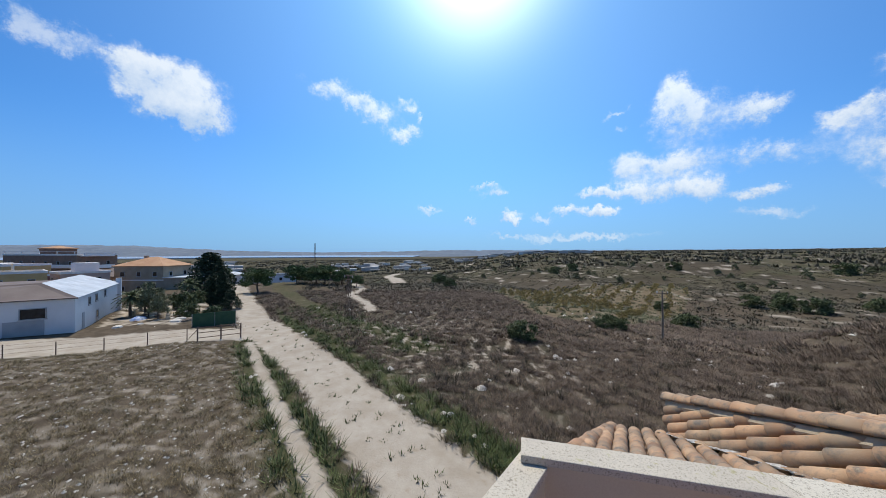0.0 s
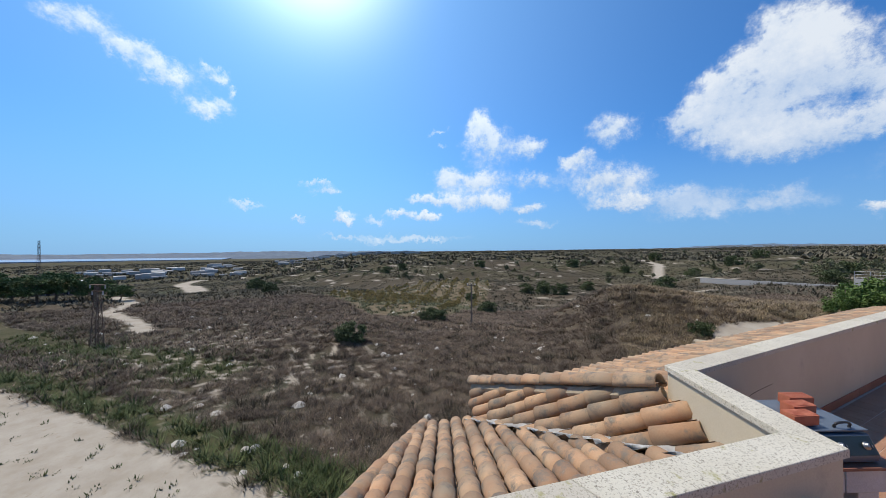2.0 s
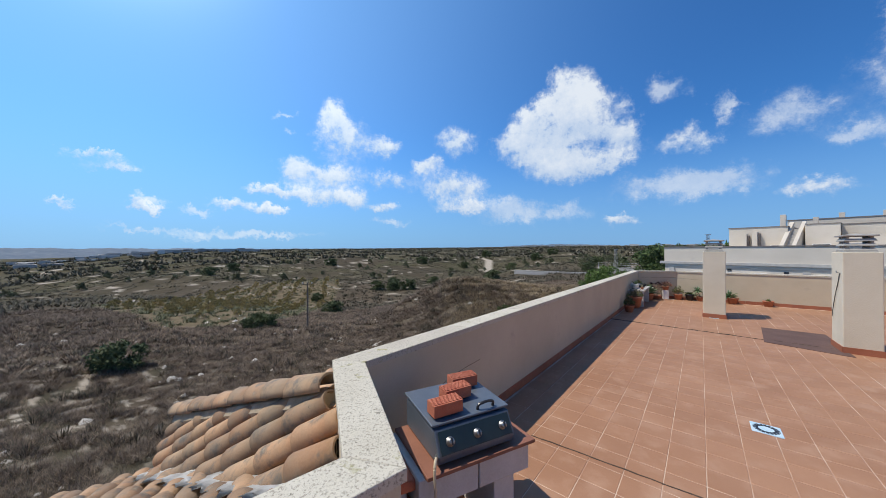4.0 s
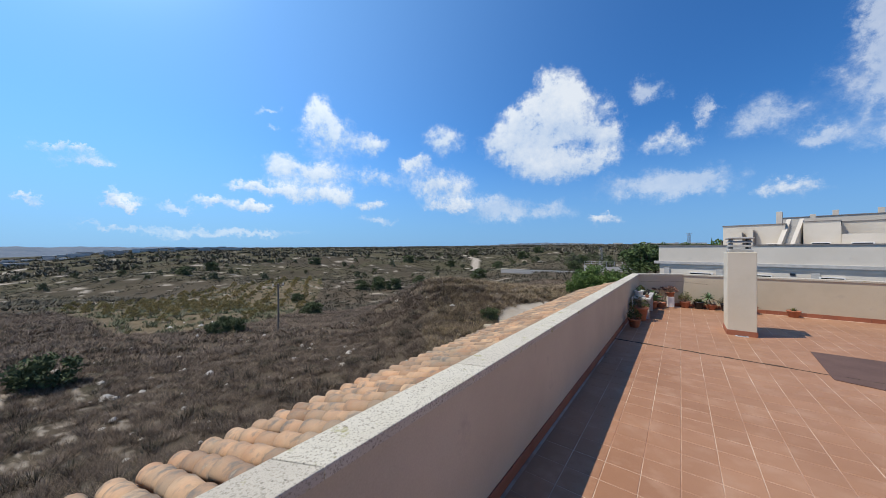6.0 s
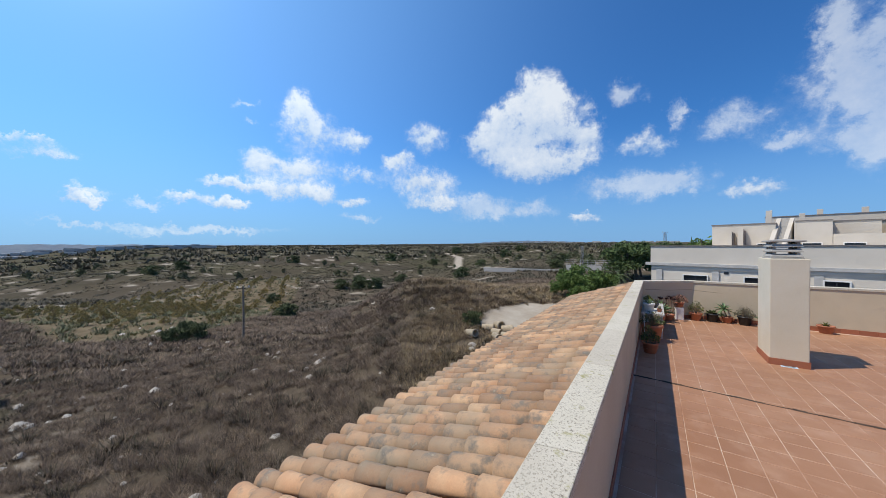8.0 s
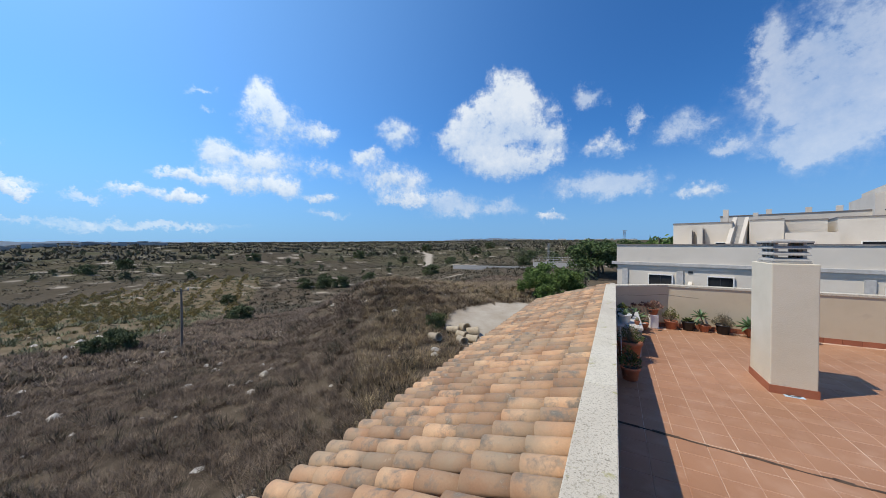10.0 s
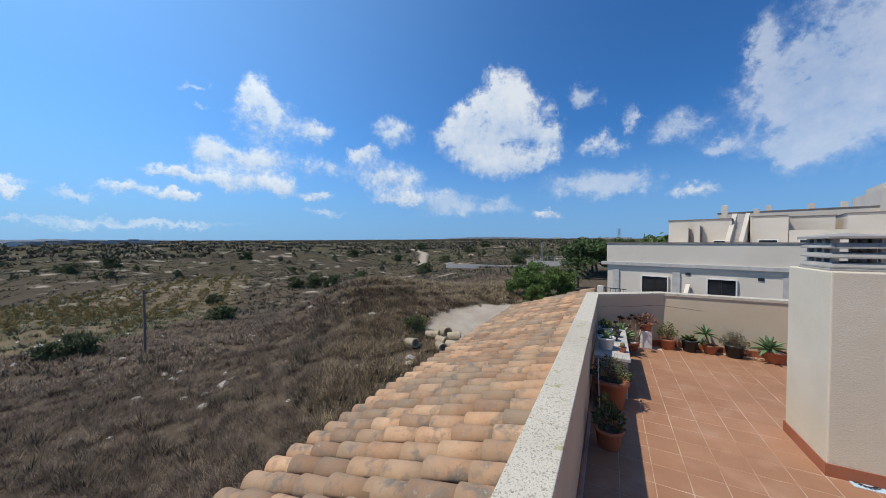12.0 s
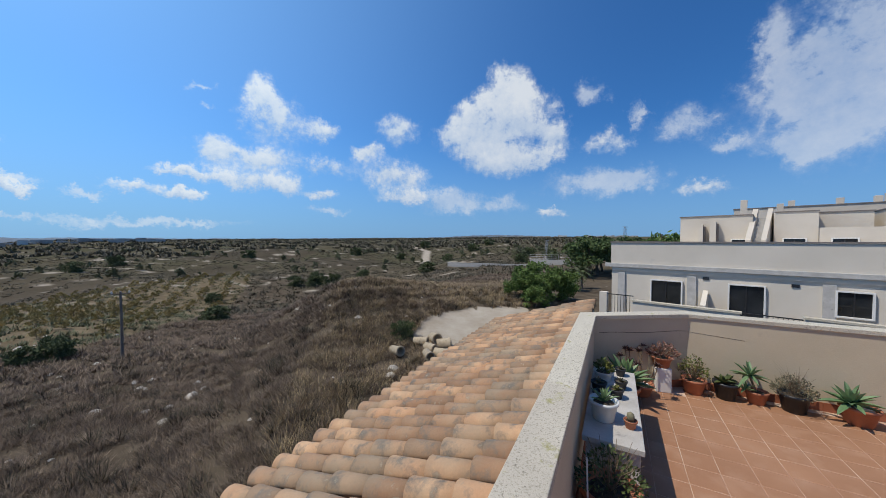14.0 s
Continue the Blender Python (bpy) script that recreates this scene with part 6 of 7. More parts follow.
def palm(height, label):
    t = thing("palm_tree", pose(0, 0, 0), label, "palm", "palms")
    part("trunk", tube(arc([(0, 0, -0.2), (0.05, 0.03, height * 0.5), (0, 0, height)], 6), 0.22, None, 9, 0.8), BARK, t)
    rnd = random.Random(4)
    bm = bmesh.new()
    for k in range(34):
        az, el = 2.4 * k, radians(-25 + 95 * (k / 34))
        d = Vector((math.cos(az) * math.cos(el), math.sin(az) * math.cos(el), math.sin(el)))
        side = d.cross(Vector((0, 0, 1))).normalized()
        prev = None
        for j in range(9):
            s = j / 8
            c = Vector((0, 0, height)) + d * 2.3 * s - Vector((0, 0, 1)) * 1.2 * s * s
            if j:
                for sgn in (-1, 1):
                    w = 0.55 * math.sin(math.pi * (0.15 + 0.8 * s))
                    tip = c + side * sgn * w - Vector((0, 0, 0.22 * w)) + d * 0.2
                    bm.faces.new((bm.verts.new(prev), bm.verts.new(c), bm.verts.new(tip)))
            prev = c
    part("crown", bm, MESQUITE, t)
    return t


t = palm(3.4, "date palm with arching fronds")
plant_copies(t, [(-78, -15.0, 1.0), (-63.5, -19.8, 0.85), (26.5, 44.5, 0.7), (29, 46.5, 0.75), (61, 104, 1.5), (56, 106, 1.1)], rt)

# rows of almond trees in the orchard
t = tree("almond_tree", 2.3, 1.25, ALMOND, 7, "small sparse almond tree in a sandy orchard row", "tree", 0.25, 16, 0.13, 46, 0.8, 0.06)
tagged(t, group="orchard rows")
spots = []
for i in range(-4, 26):
    for j in range(-12, 16):
        x, y = -52 + 5.2 * (0.37 * i * -1 + 0.93 * j) + rt.uniform(-0.5, 0.5), 60 + 5.2 * (0.93 * i + 0.37 * j) + rt.uniform(-0.5, 0.5)
        if inside(np.array([x]), np.array([y]), ORCHARD)[0] and near_line(np.array([x]), np.array([y]), ORCHARD + ORCHARD[:1])[0] > 1.2:
            spots.append((x, y, rt.uniform(0.6, 1.0)))
spots.sort(key=lambda p: math.hypot(p[0], p[1]))
plant_copies(t, spots[:250], rt)

# terraced olive plots farther up the valley
t = tree("field_tree", 3.6, 2.2, OLIVE, 8, "dark small tree standing in the terraced fields", "tree", 0.25, 14, 0.4, 36, 0.75, 0.12)
tagged(t, group="field trees")
spots = []
for k in range(190):
    az, r = radians(rt.uniform(-30, 62)), 170 * (1 + 2.6 * rt.random() ** 1.3)
    spots.append((-r * math.sin(az), r * math.cos(az), rt.uniform(0.4, 1.1)))
plant_copies(t, spots, rt)

# ---- houses at the end of the lot ----
YELLOW = shader("ochre_render", ((0.50, 0.34, 0.15), (0.56, 0.40, 0.20)), 0.5, 0.9)
BROWN_WALL = shader("brown_brick_wall", ((0.20, 0.125, 0.09), (0.26, 0.17, 0.125)), 0.8, 0.9, 0.3, 20)
TAN_WALL = shader("tan_stone_wall", ((0.30, 0.235, 0.165), (0.37, 0.30, 0.22)), 0.7, 0.9, 0.3, 15)
ORANGE_ROOF = shader("orange_roof_tiles", ((0.42, 0.22, 0.11), (0.50, 0.29, 0.16)), 0.6, 0.9, 0.4, 12)
BROWN_ROOF = shader("brown_sheet_roof", ((0.115, 0.085, 0.075), (0.155, 0.12, 0.105)), 0.4, 0.8, 0.2, 10)
BLUE_ROOF = shader("pale_sheet_roof", ((0.34, 0.39, 0.44), (0.47, 0.51, 0.55)), 0.7, 0.6, 0.2, 10, spots=[((0.26, 0.28, 0.3), 0.5, 0.5, 0.75)])
WHITE_WALL = shader("white_house_wall", ((0.62, 0.62, 0.62), (0.70, 0.70, 0.70)), 0.4, 0.9, spots=[((0.5, 0.48, 0.45), 0.8, 0.62, 0.8)])
GREY_DOOR = shader("grey_metal_door", ((0.30, 0.31, 0.32), (0.36, 0.37, 0.38)), 1.0, 0.6)


def far_window(parent, m, w, h, name="window"):
    """A small window on a wall face: frame, sill and dark pane. Local x along the wall, -y outward."""
    f = part(name, boxes((-w / 2, -w / 2 + 0.08, -0.06, 0.02, 0, h), (w / 2 - 0.08, w / 2, -0.06, 0.02, 0, h), (-w / 2, w / 2, -0.06, 0.02, h - 0.08, h), (-w / 2, w / 2, -0.06, 0.02, 0, 0.08)), GREY_DOOR, parent)
    f.matrix_basis = m
    part("pane", boxes((-w / 2 + 0.08, w / 2 - 0.08, -0.02, 0.0, 0.08, h - 0.08)), GLASS, f)
    part("sill", boxes((-w / 2 - 0.08, w / 2 + 0.08, -0.12, 0.02, -0.09, 0.0)), CONCRETE, f)


def hip_roof(x0, x1, y0, y1, z, rise, over=0.4):
    x0, x1, y0, y1 = x0 - over, x1 + over, y0 - over, y1 + over
    k = min(x1 - x0, y1 - y0) / 2
    ym = (y0 + y1) / 2
    bm = bmesh.new()
    v = [bm.verts.new(p) for p in ((x0, y0, z), (x1, y0, z), (x1, y1, z), (x0, y1, z), (x0 + k, ym, z + rise), (x1 - k, ym, z + rise), (x0, y0, z - 0.18), (x1, y0, z - 0.18), (x1, y1, z - 0.18), (x0, y1, z - 0.18))]
    for f in ((0, 1, 5, 4), (1, 2, 5), (2, 3, 4, 5), (3, 0, 4), (6, 7, 1, 0), (7, 8, 2, 1), (8, 9, 3, 2), (9, 6, 0, 3), (9, 8, 7, 6)):
        bm.faces.new([v[i] for i in f])
    return bm


# white workshop: long white side wall, brown end roof, pale main roof. Local x along the side wall, y away from the viewer's left
h = thing("white_workshop", pose(-53.5, -22.0, -6.9, 0, 0, 185), "two-storey white workshop with brown and pale sheet roofs", "house")
W_, D_, H_ = 20.7, 14.0, 4.0
part("wall", boxes((0, W_, 0, D_, -1.0, H_)), WHITE_WALL, h)
bm = bmesh.new()
v = [bm.verts.new(p) for p in ((-0.3, -0.3, H_), (W_ + 0.3, -0.3, H_), (W_ + 0.3, 4.2, H_ + 1.5), (4.2, 3.6, H_ + 1.5), (-0.3, -0.3, H_ + 0.12), (W_ + 0.3, -0.3, H_ + 0.12), (W_ + 0.3, 4.2, H_ + 1.62), (4.2, 3.6, H_ + 1.62))]
for f in ((3, 2, 1, 0), (4, 5, 6, 7), (0, 1, 5, 4), (1, 2, 6, 5), (2, 3, 7, 6), (3, 0, 4, 7)):
    bm.faces.new([v[i] for i in f])
part("roof", bm, BLUE_ROOF, h, "pale blue sheet roof")
bm = bmesh.new()
v = [bm.verts.new(p) for p in ((-0.3, -0.3, H_), (4.2, 3.6, H_ + 1.5), (8, D_ + 0.3, H_ + 0.9), (-0.3, D_ + 0.3, H_), (-0.3, -0.3, H_ + 0.11), (4.2, 3.6, H_ + 1.61), (8, D_ + 0.3, H_ + 1.0), (-0.3, D_ + 0.3, H_ + 0.11))]
for f in ((3, 2, 1, 0), (4, 5, 6, 7), (0, 1, 5, 4), (1, 2, 6, 5), (2, 3, 7, 6), (3, 0, 4, 7)):
    bm.faces.new([v[i] for i in f])
part("roof", bm, BROWN_ROOF, h, "brown sheet roof slope")
part("roof_fill", boxes((3.9, W_, 4.25, D_, H_ - 0.2, H_ + 0.9)), BROWN_ROOF, h)
for x, z, w, hh in ((5.2, 2.6, 0.9, 1.0), (8.2, 2.7, 0.9, 1.0), (12.5, 2.8, 0.9, 1.0), (8.6, 0.4, 1.1, 1.1)):
    far_window(h, pose(x, -0.02, z, 0, 0, 0), w, hh)
part("door", boxes((2.4, 3.3, -0.05, 0.0, 0.0, 2.0)), GREY_DOOR, h)
for y, z, w, hh in ((3.0, 2.0, 1.9, 1.2), (8.4, 1.9, 1.9, 1.2)):
    far_window(h, pose(-0.02, y, z, 0, 0, -90), w, hh)
part("garage_door", boxes((-0.06, 0.0, 2.2, 5.0, -0.2, 1.9)), GREY_DOOR, h)
for y in (6.6, 7.2, 7.8):
    part("painted_mark", lathe([(0.28, 0.0), (0.28, 0.02)], 12, None, pose(-0.01, y, 0.7, 0, -90)), shader("faded_red_paint", ((0.45, 0.25, 0.2), (0.5, 0.3, 0.25)), 2.0), h)
part("side_pillar", boxes((W_ - 0.5, W_ + 0.2, -0.4, 0.2, -1.0, H_ + 0.9)), WHITE_WALL, h)


def block_house(name, x, y, z, turn, w, d, hgt, wall, roof, rise, label, floors=2, cols=3, flat=False):
    t = thing(name, pose(x, y, z, 0, 0, turn), label, "house")
    part("wall", boxes((-w / 2, w / 2, -d / 2, d / 2, -2.0, hgt)), wall, t)
    if flat:
        part("parapet", boxes((-w / 2 - 0.1, w / 2 + 0.1, -d / 2 - 0.1, -d / 2 + 0.15, hgt, hgt + 0.5), (-w / 2 - 0.1, w / 2 + 0.1, d / 2 - 0.15, d / 2 + 0.1, hgt, hgt + 0.5),
                               (-w / 2 - 0.1, -w / 2 + 0.15, -d / 2 + 0.15, d / 2 - 0.15, hgt, hgt + 0.5), (w / 2 - 0.15, w / 2 + 0.1, -d / 2 + 0.15, d / 2 - 0.15, hgt, hgt + 0.5)), roof, t)
    else:
        part("roof", hip_roof(-w / 2, w / 2, -d / 2, d / 2, hgt, rise), roof, t)
    for k in range(1, floors):
        part("floor_band", boxes((-w / 2 - 0.12, w / 2 + 0.12, -d / 2 - 0.12, d / 2 + 0.12, hgt / floors * k - 0.15, hgt / floors * k + 0.12)), WHITE_FRAME, t)
    for k in range(floors):
        for c in range(cols):
            zz = hgt / floors * k + 0.9
            far_window(t, pose(-w / 2 + w * (c + 0.5) / cols, -d / 2 - 0.01, zz), 1.1, 1.25)
        for c in range(2):
            far_window(t, pose(w / 2 + 0.01, -d / 2 + d * (c + 0.5) / 2, hgt / floors * k + 0.9, 0, 0, 90), 1.1, 1.25)
    return t


t = block_house("villa", -117, -27.5, -8.8, 62, 12, 10, 7.4, TAN_WALL, ORANGE_ROOF, 2.3, "tan villa with an orange hipped tile roof")
part("wing", boxes((-12.5, -6.0, -4, 4, -2, 4.6)), TAN_WALL, t)
part("wing_roof", hip_roof(-12.5, -6.0, -4, 4, 4.62, 1.4), BROWN_ROOF, t)
part("wing", boxes((6.0, 13.0, -5, 2, -2, 4.2)), TAN_WALL, t)
part("wing_roof", boxes((5.98, 13.3, -5.3, 2.3, 4.21, 4.42)), BLUE_ROOF, t)
part("chimney_stack", boxes((-3.4, -2.6, 0.5, 1.3, 8.0, 10.0)), TAN_WALL, t)
part("garden_wall", boxes((-14, 14, -9.2, -8.9, -2.5, 1.0)), TAN_WALL, t)
t = block_house("yellow_house", -134, -60, -9.5, 50, 12, 9, 8.0, YELLOW, WHITE_FRAME, 0, "ochre yellow flat-roofed town house", 2, 3, True)
part("roof_terrace", boxes((-5, 5.5, -4.4, -1, 8.5, 8.7)), WHITE_FRAME, t)
t = block_house("brown_apartment_block", -162, -60, -11, 55, 26, 12, 12.0, BROWN_WALL, WHITE_FRAME, 0, "brown brick apartment block with white roof railings", 3, 6, True)
for k in range(2):
    b = part("balcony", boxes((5, 13.8, -7.6, -6.0, 4.0 + 4 * k, 4.25 + 4 * k)), WHITE_FRAME, t)
    part("balustrade", boxes((5, 13.8, -7.6, -7.45, 4.25 + 4 * k, 5.1 + 4 * k)), WHITE_FRAME, b)
part("stair_head", boxes((-6, 0, -2, 4, 12.0, 14.4)), BROWN_WALL, t)
part("stair_head_roof", hip_roof(-6, 0, -2, 4, 14.42, 0.9, 0.3), ORANGE_ROOF, t)
for k in range(5):
    part("rail_post", boxes((-12.6 + 6.2 * k, -12.45 + 6.2 * k, -6.05, -5.9, 12.5, 13.3)), WHITE_FRAME, t)
part("roof_rail", boxes((-12.9, 12.9, -6.04, -5.94, 13.25, 13.33)), WHITE_FRAME, t)
for k in range(3):
    b = part("balcony", boxes((13.0, 14.4, -5.0, 4.0, 3.7 + 4 * k, 3.95 + 4 * k)), WHITE_FRAME, t)
    part("balustrade", boxes((14.25, 14.4, -5.0, 4.0, 3.95 + 4 * k, 4.85 + 4 * k)), WHITE_FRAME, b)
PINK = shader("pink_render", ((0.47, 0.33, 0.27), (0.53, 0.39, 0.32)), 0.5, 0.9)
t = block_house("pink_house", -112, -40, -9.0, 30, 8, 8, 6.2, PINK, WHITE_FRAME, 0, "pale pink flat-roofed house with white edges", 2, 2, True)
part("stair_head", boxes((-3, 0.5, -1, 3, 6.2, 8.6)), WHITE_WALL, t)
t = block_house("cream_house", -104, -47, -8.8, 24, 8, 8, 6.6, YELLOW, WHITE_FRAME, 0, "cream town house with a white roof terrace", 2, 2, True)
part("pergola", boxes((-3.6, 3.6, -3.6, 0.0, 8.6, 8.75)), WHITE_FRAME, t)
for x in (-3.4, 3.4):
    for y in (-3.4, -0.2):
        part("post", boxes((x - 0.1, x + 0.1, y - 0.1, y + 0.1, 6.6, 8.6)), WHITE_FRAME, t)
t = block_house("white_villa", -140, -36, -9.6, 35, 10, 8, 7.4, WHITE_WALL, ORANGE_ROOF, 1.5, "white two-storey house with an orange roof", 2, 3)
block_house("white_house", -150, -42, -9.8, 52, 9, 8, 5.6, WHITE_WALL, BROWN_ROOF, 1.4, "small white house with a brown roof", 2, 2)
block_house("red_house", -128, -46, -9.2, 52, 7, 7, 5.0, shader("red_render", ((0.32, 0.13, 0.09), (0.37, 0.17, 0.12)), 0.6, 0.9), WHITE_FRAME, 0, "low red-brown rendered house with white edging", 1, 2, True)
block_house("white_cottage", -132, -10.5, -8.6, 78, 7, 6, 3.2, WHITE_WALL, BLUE_ROOF, 0.9, "low white cottage at the end of the track", 1, 2)
block_house("white_shed", -150, 4, -10.4, 84, 16, 6, 3.0, WHITE_WALL, CONCRETE, 0, "long low white farm shed", 1, 4, True)
block_house("farm_building", -175, 26, -13.6, 80, 20, 7, 4.0, BROWN_WALL, ORANGE_ROOF, 1.2, "long brown brick farm building", 1, 5)

# ---- fences, gate, screens ----
gate = thing("field_gate", pose(-40.8, -8.0, on_ground(-40.8, -8.0)), "rusty open steel field gate beside the track", "gate")
for y in (-1.6, 0.3, 2.0):
    part("post", boxes((-0.06, 0.06, y - 0.06, y + 0.06, -0.3, 1.45)), RUST, gate)
for z in (0.35, 0.85, 1.35):
    part("rail", tube([(0, -1.6, z), (0, 2.0, z)], 0.035, None, 6), RUST, gate)
part("brace", tube([(0, -2.6, 0.0), (0, -1.6, 1.2)], 0.03, None, 6), RUST, gate)
fence = thing("wire_fence", pose(-42.2, -10.0, on_ground(-42.2, -10.0)), "thin wire fence on rusty posts along the lot", "fence")
for k in range(9):
    x, y = -42.2 - 0.14 * k, -10.6 - 3.0 * k
    part("post", tube([(x + 42.2, y + 10.0, -0.4 + on_ground(x, y) - on_ground(-42.2, -10)), (x + 42.2, y + 10.0, 1.15 + on_ground(x, y) - on_ground(-42.2, -10))], 0.04, None, 6), RUST, fence)
for z in (0.4, 0.75, 1.1):
    part("wire", tube([(0, -0.6, z), (-1.12, -24.6, z)], 0.008, None, 4), RUST, fence)
screen = thing("screen_fence", pose(-50.6, -9.0, on_ground(-50.6, -9.0), 0, 0, 4), "dark green mesh screen fence in front of the cypress", "fence")
for k in range(2):
    part("panel", boxes((-0.03, 0.03, -2.2 + 2.25 * k, 0.02 + 2.2 * k, 0.0, 1.7)), GREEN_SCREEN, screen)
for y in (-2.22, 0.03, 2.26):
    part("post", tube([(0.05, y, -0.2), (0.05, y, 1.75)], 0.03, None, 6), GALV, screen)
junk = random.Random(12)
for k in range(26):
    x, y = junk.uniform(-70, -53), junk.uniform(-19.5, -12)
    s = junk.uniform(0.25, 0.8)
    ob = new("rubble_heap", mesh_of("rubble_heap", lathe([(s, -0.1), (s * 0.8, s * 0.3), (s * 0.35, s * 0.5), (s * 0.05, s * 0.55)], 7), junk.choice((OLD_MORTAR, LIMESTONE, RUST, BARK))))
    ob.matrix_basis = pose(x, y, on_ground(x, y), 0, 0, junk.uniform(0, 360)) @ Matrix.Diagonal((1.4, junk.uniform(0.6, 1.2), 1, 1))
    tagged(ob, "heap of rubble and scrap in the yard", "rubble", "yard rubble")
tarp = new("blue_tarpaulin", mesh_of("blue_tarpaulin", lathe([(1.1, 0.0), (0.8, 0.35), (0.3, 0.6), (0.05, 0.65)], 9), shader("blue_tarp", ((0.10, 0.20, 0.45), (0.45, 0.50, 0.58)), 1.4, 0.6)))
tarp.matrix_basis = pose(-59.2, -18.0, on_ground(-59.2, -18.0)) @ Matrix.Diagonal((1.3, 0.8, 0.8, 1))
tagged(tarp, "crumpled blue and white tarpaulin over a heap", "tarpaulin")
for (x, y, ln, turn) in ((-57, -14.6, 13, 8), (-60, -16.8, 12, 12), (-64, -19.8, 14, 6)):
    w = thing("low_stone_wall", pose(x, y, on_ground(x, y), 0, 0, 180 + turn), "low broken stone wall in the yard", "wall", "yard walls")
    part("course", boxes((0, ln, -0.25, 0.25, -0.4, 0.35), bevel=0.05), OLD_MORTAR, w)
    part("course", boxes((0.4, ln * 0.6, -0.22, 0.22, 0.352, 0.62), bevel=0.05), OLD_MORTAR, w)


# ---- poles and pylons ----
def lattice(name, x, y, height, half, label, material, arm=0.0):
    """A tapering square lattice mast with cross bracing."""
    t = thing(name, pose(x, y, on_ground(x, y) - 0.1, 0, 0, 20), label, "pylon")
    n = 9
    pts = [[(sx * half * (1 - 0.62 * k / n), sy * half * (1 - 0.62 * k / n), height * k / n) for k in range(n + 1)] for sx, sy in ((-1, -1), (1, -1), (1, 1), (-1, 1))]
    th = max(0.045, half * 0.09)
    for leg in pts:
        part("leg", tube([leg[0], leg[-1]], th, None, 4), material, t)
    for k in range(n):
        bm = bmesh.new()
        for i in range(4):
            j = (i + 1) % 4
            a, b = (pts[i][k], pts[j][k + 1]) if k % 2 else (pts[j][k], pts[i][k + 1])
            tube([a, b], th * 0.6, bm, 4)
        part("brace", bm, material, t)
    if arm:
        for z, q in ((height, arm), (height * 0.9, arm * 0.7)):
            part("cross_arm", tube([(-q, 0, z), (q, 0, z)], th * 1.1, None, 4), material, t)
            for s in (-1, 1):
                part("insulator", tube([(s * q, 0, z), (s * q, 0, z - 0.35)], th * 1.3, None, 5), CONCRETE, t)
    return t


lattice("lattice_pylon", -46.0, 6.6, 6.1, 0.34, "small rusty lattice power pylon standing in the scrub", RUST, 0.9)
lattice("lattice_pylon", 134, 172, 13, 0.9, "grey lattice pylon with a short cross arm", GALV, 2.2)
lattice("lattice_pylon", 56.5, 113, 8, 0.5, "grey lattice pylon beside the trees", GALV, 0.9)
lattice("radio_mast", -262, 38, 26, 0.7, "tall thin radio mast on the plain", RUST)


def utility_pole(x, y, height, label, group="utility poles"):
    t = thing("utility_pole", pose(x, y, on_ground(x, y) - 0.1, 0, 0, 35), label, "pole", group)
    part("shaft", tube([(0, 0, 0), (0.02, 0, height * 0.5), (0, 0, height)], 0.11, None, 8, 0.7), WOODPOLE, t)
    part("cross_arm", tube([(-0.55, 0, height - 0.2), (0.55, 0, height - 0.2)], 0.05, None, 5), WOODPOLE, t)
    for s in (-0.5, 0.0, 0.5):
        part("insulator", lathe([(0.05, 0), (0.07, 0.08), (0.03, 0.2)], 8, None, pose(s, 0, height - 0.15)), WHITE_FRAME, t)


utility_pole(-18.5, 34.0, 5.5, "weathered wooden utility pole beside the orchard")
utility_pole(70, 108, 7.0, "weathered wooden utility pole near the court")
utility_pole(82, 100, 8.0, "tall weathered pole near the court")

# walled sports court beyond the pines
court = thing("sports_court", pose(50, 93, on_ground(50, 93) - 0.2, 0, 0, -38), "pale walled sports court with a wire fence", "court")
part("wall", boxes((-8, 9, -0.15, 0.15, -1.0, 1.7)), CONCRETE, court)
part("slab", boxes((-8, 9, 0.15, 12, -1.0, 0.05)), CONCRETE, court)
for k in range(9):
    part("fence_post", tube([(-8 + 2.1 * k, 0, 1.7), (-8 + 2.1 * k, 0, 3.3)], 0.05, None, 5), GALV, court)
for z in (2.0, 2.6, 3.25):
    part("fence_wire", tube([(-8, 0, z), (8.8, 0, z)], 0.03, None, 4), GALV, court)
bank = thing("road_wall", pose(34, 104, on_ground(34, 104), 0, 0, -30), "low concrete road wall with a hedge line behind", "wall")
part("parapet", boxes((-16, 22, -0.2, 0.2, -0.8, 0.6)), CONCRETE, bank)

# discarded concrete pipe sections by the clearing
pr = random.Random(8)
for x, y, turn, tilt in ((3.4, 23.9, 30, 80), (4.9, 25.2, 70, 88), (5.4, 24.4, 40, 90), (5.8, 25.5, 20, 84), (6.3, 24.9, 95, 90), (6.0, 23.7, 60, 90), (5.2, 23.5, 10, 86)):
    r, ln = pr.uniform(0.24, 0.32), pr.uniform(0.7, 1.0)
    t = thing("concrete_pipe", pose(x, y, on_ground(x, y) + r * 0.85, tilt, 0, turn), "discarded pale concrete pipe section lying in scrub", "pipe", "pipe sections")
    part("barrel", lathe([(r, -ln / 2), (r, ln / 2 - 0.12), (r * 1.15, ln / 2 - 0.12), (r * 1.15, ln / 2), (r * 0.8, ln / 2), (r * 0.8, ln / 2 - 0.3)], 16), OLD_MORTAR, t, "", True)
sign = thing("marker_sign", pose(7.0, 21.8, on_ground(7.0, 21.8), 0, 0, 10), "small white marker board on two short legs", "sign")
for s in (-0.25, 0.25):
    part("leg", tube([(s, 0, -0.1), (s, 0, 0.7)], 0.025, None, 5), WOODPOLE, sign)
part("board", boxes((-0.35, 0.35, -0.03, -0.026, 0.45, 0.72)), WHITE_FRAME, sign)


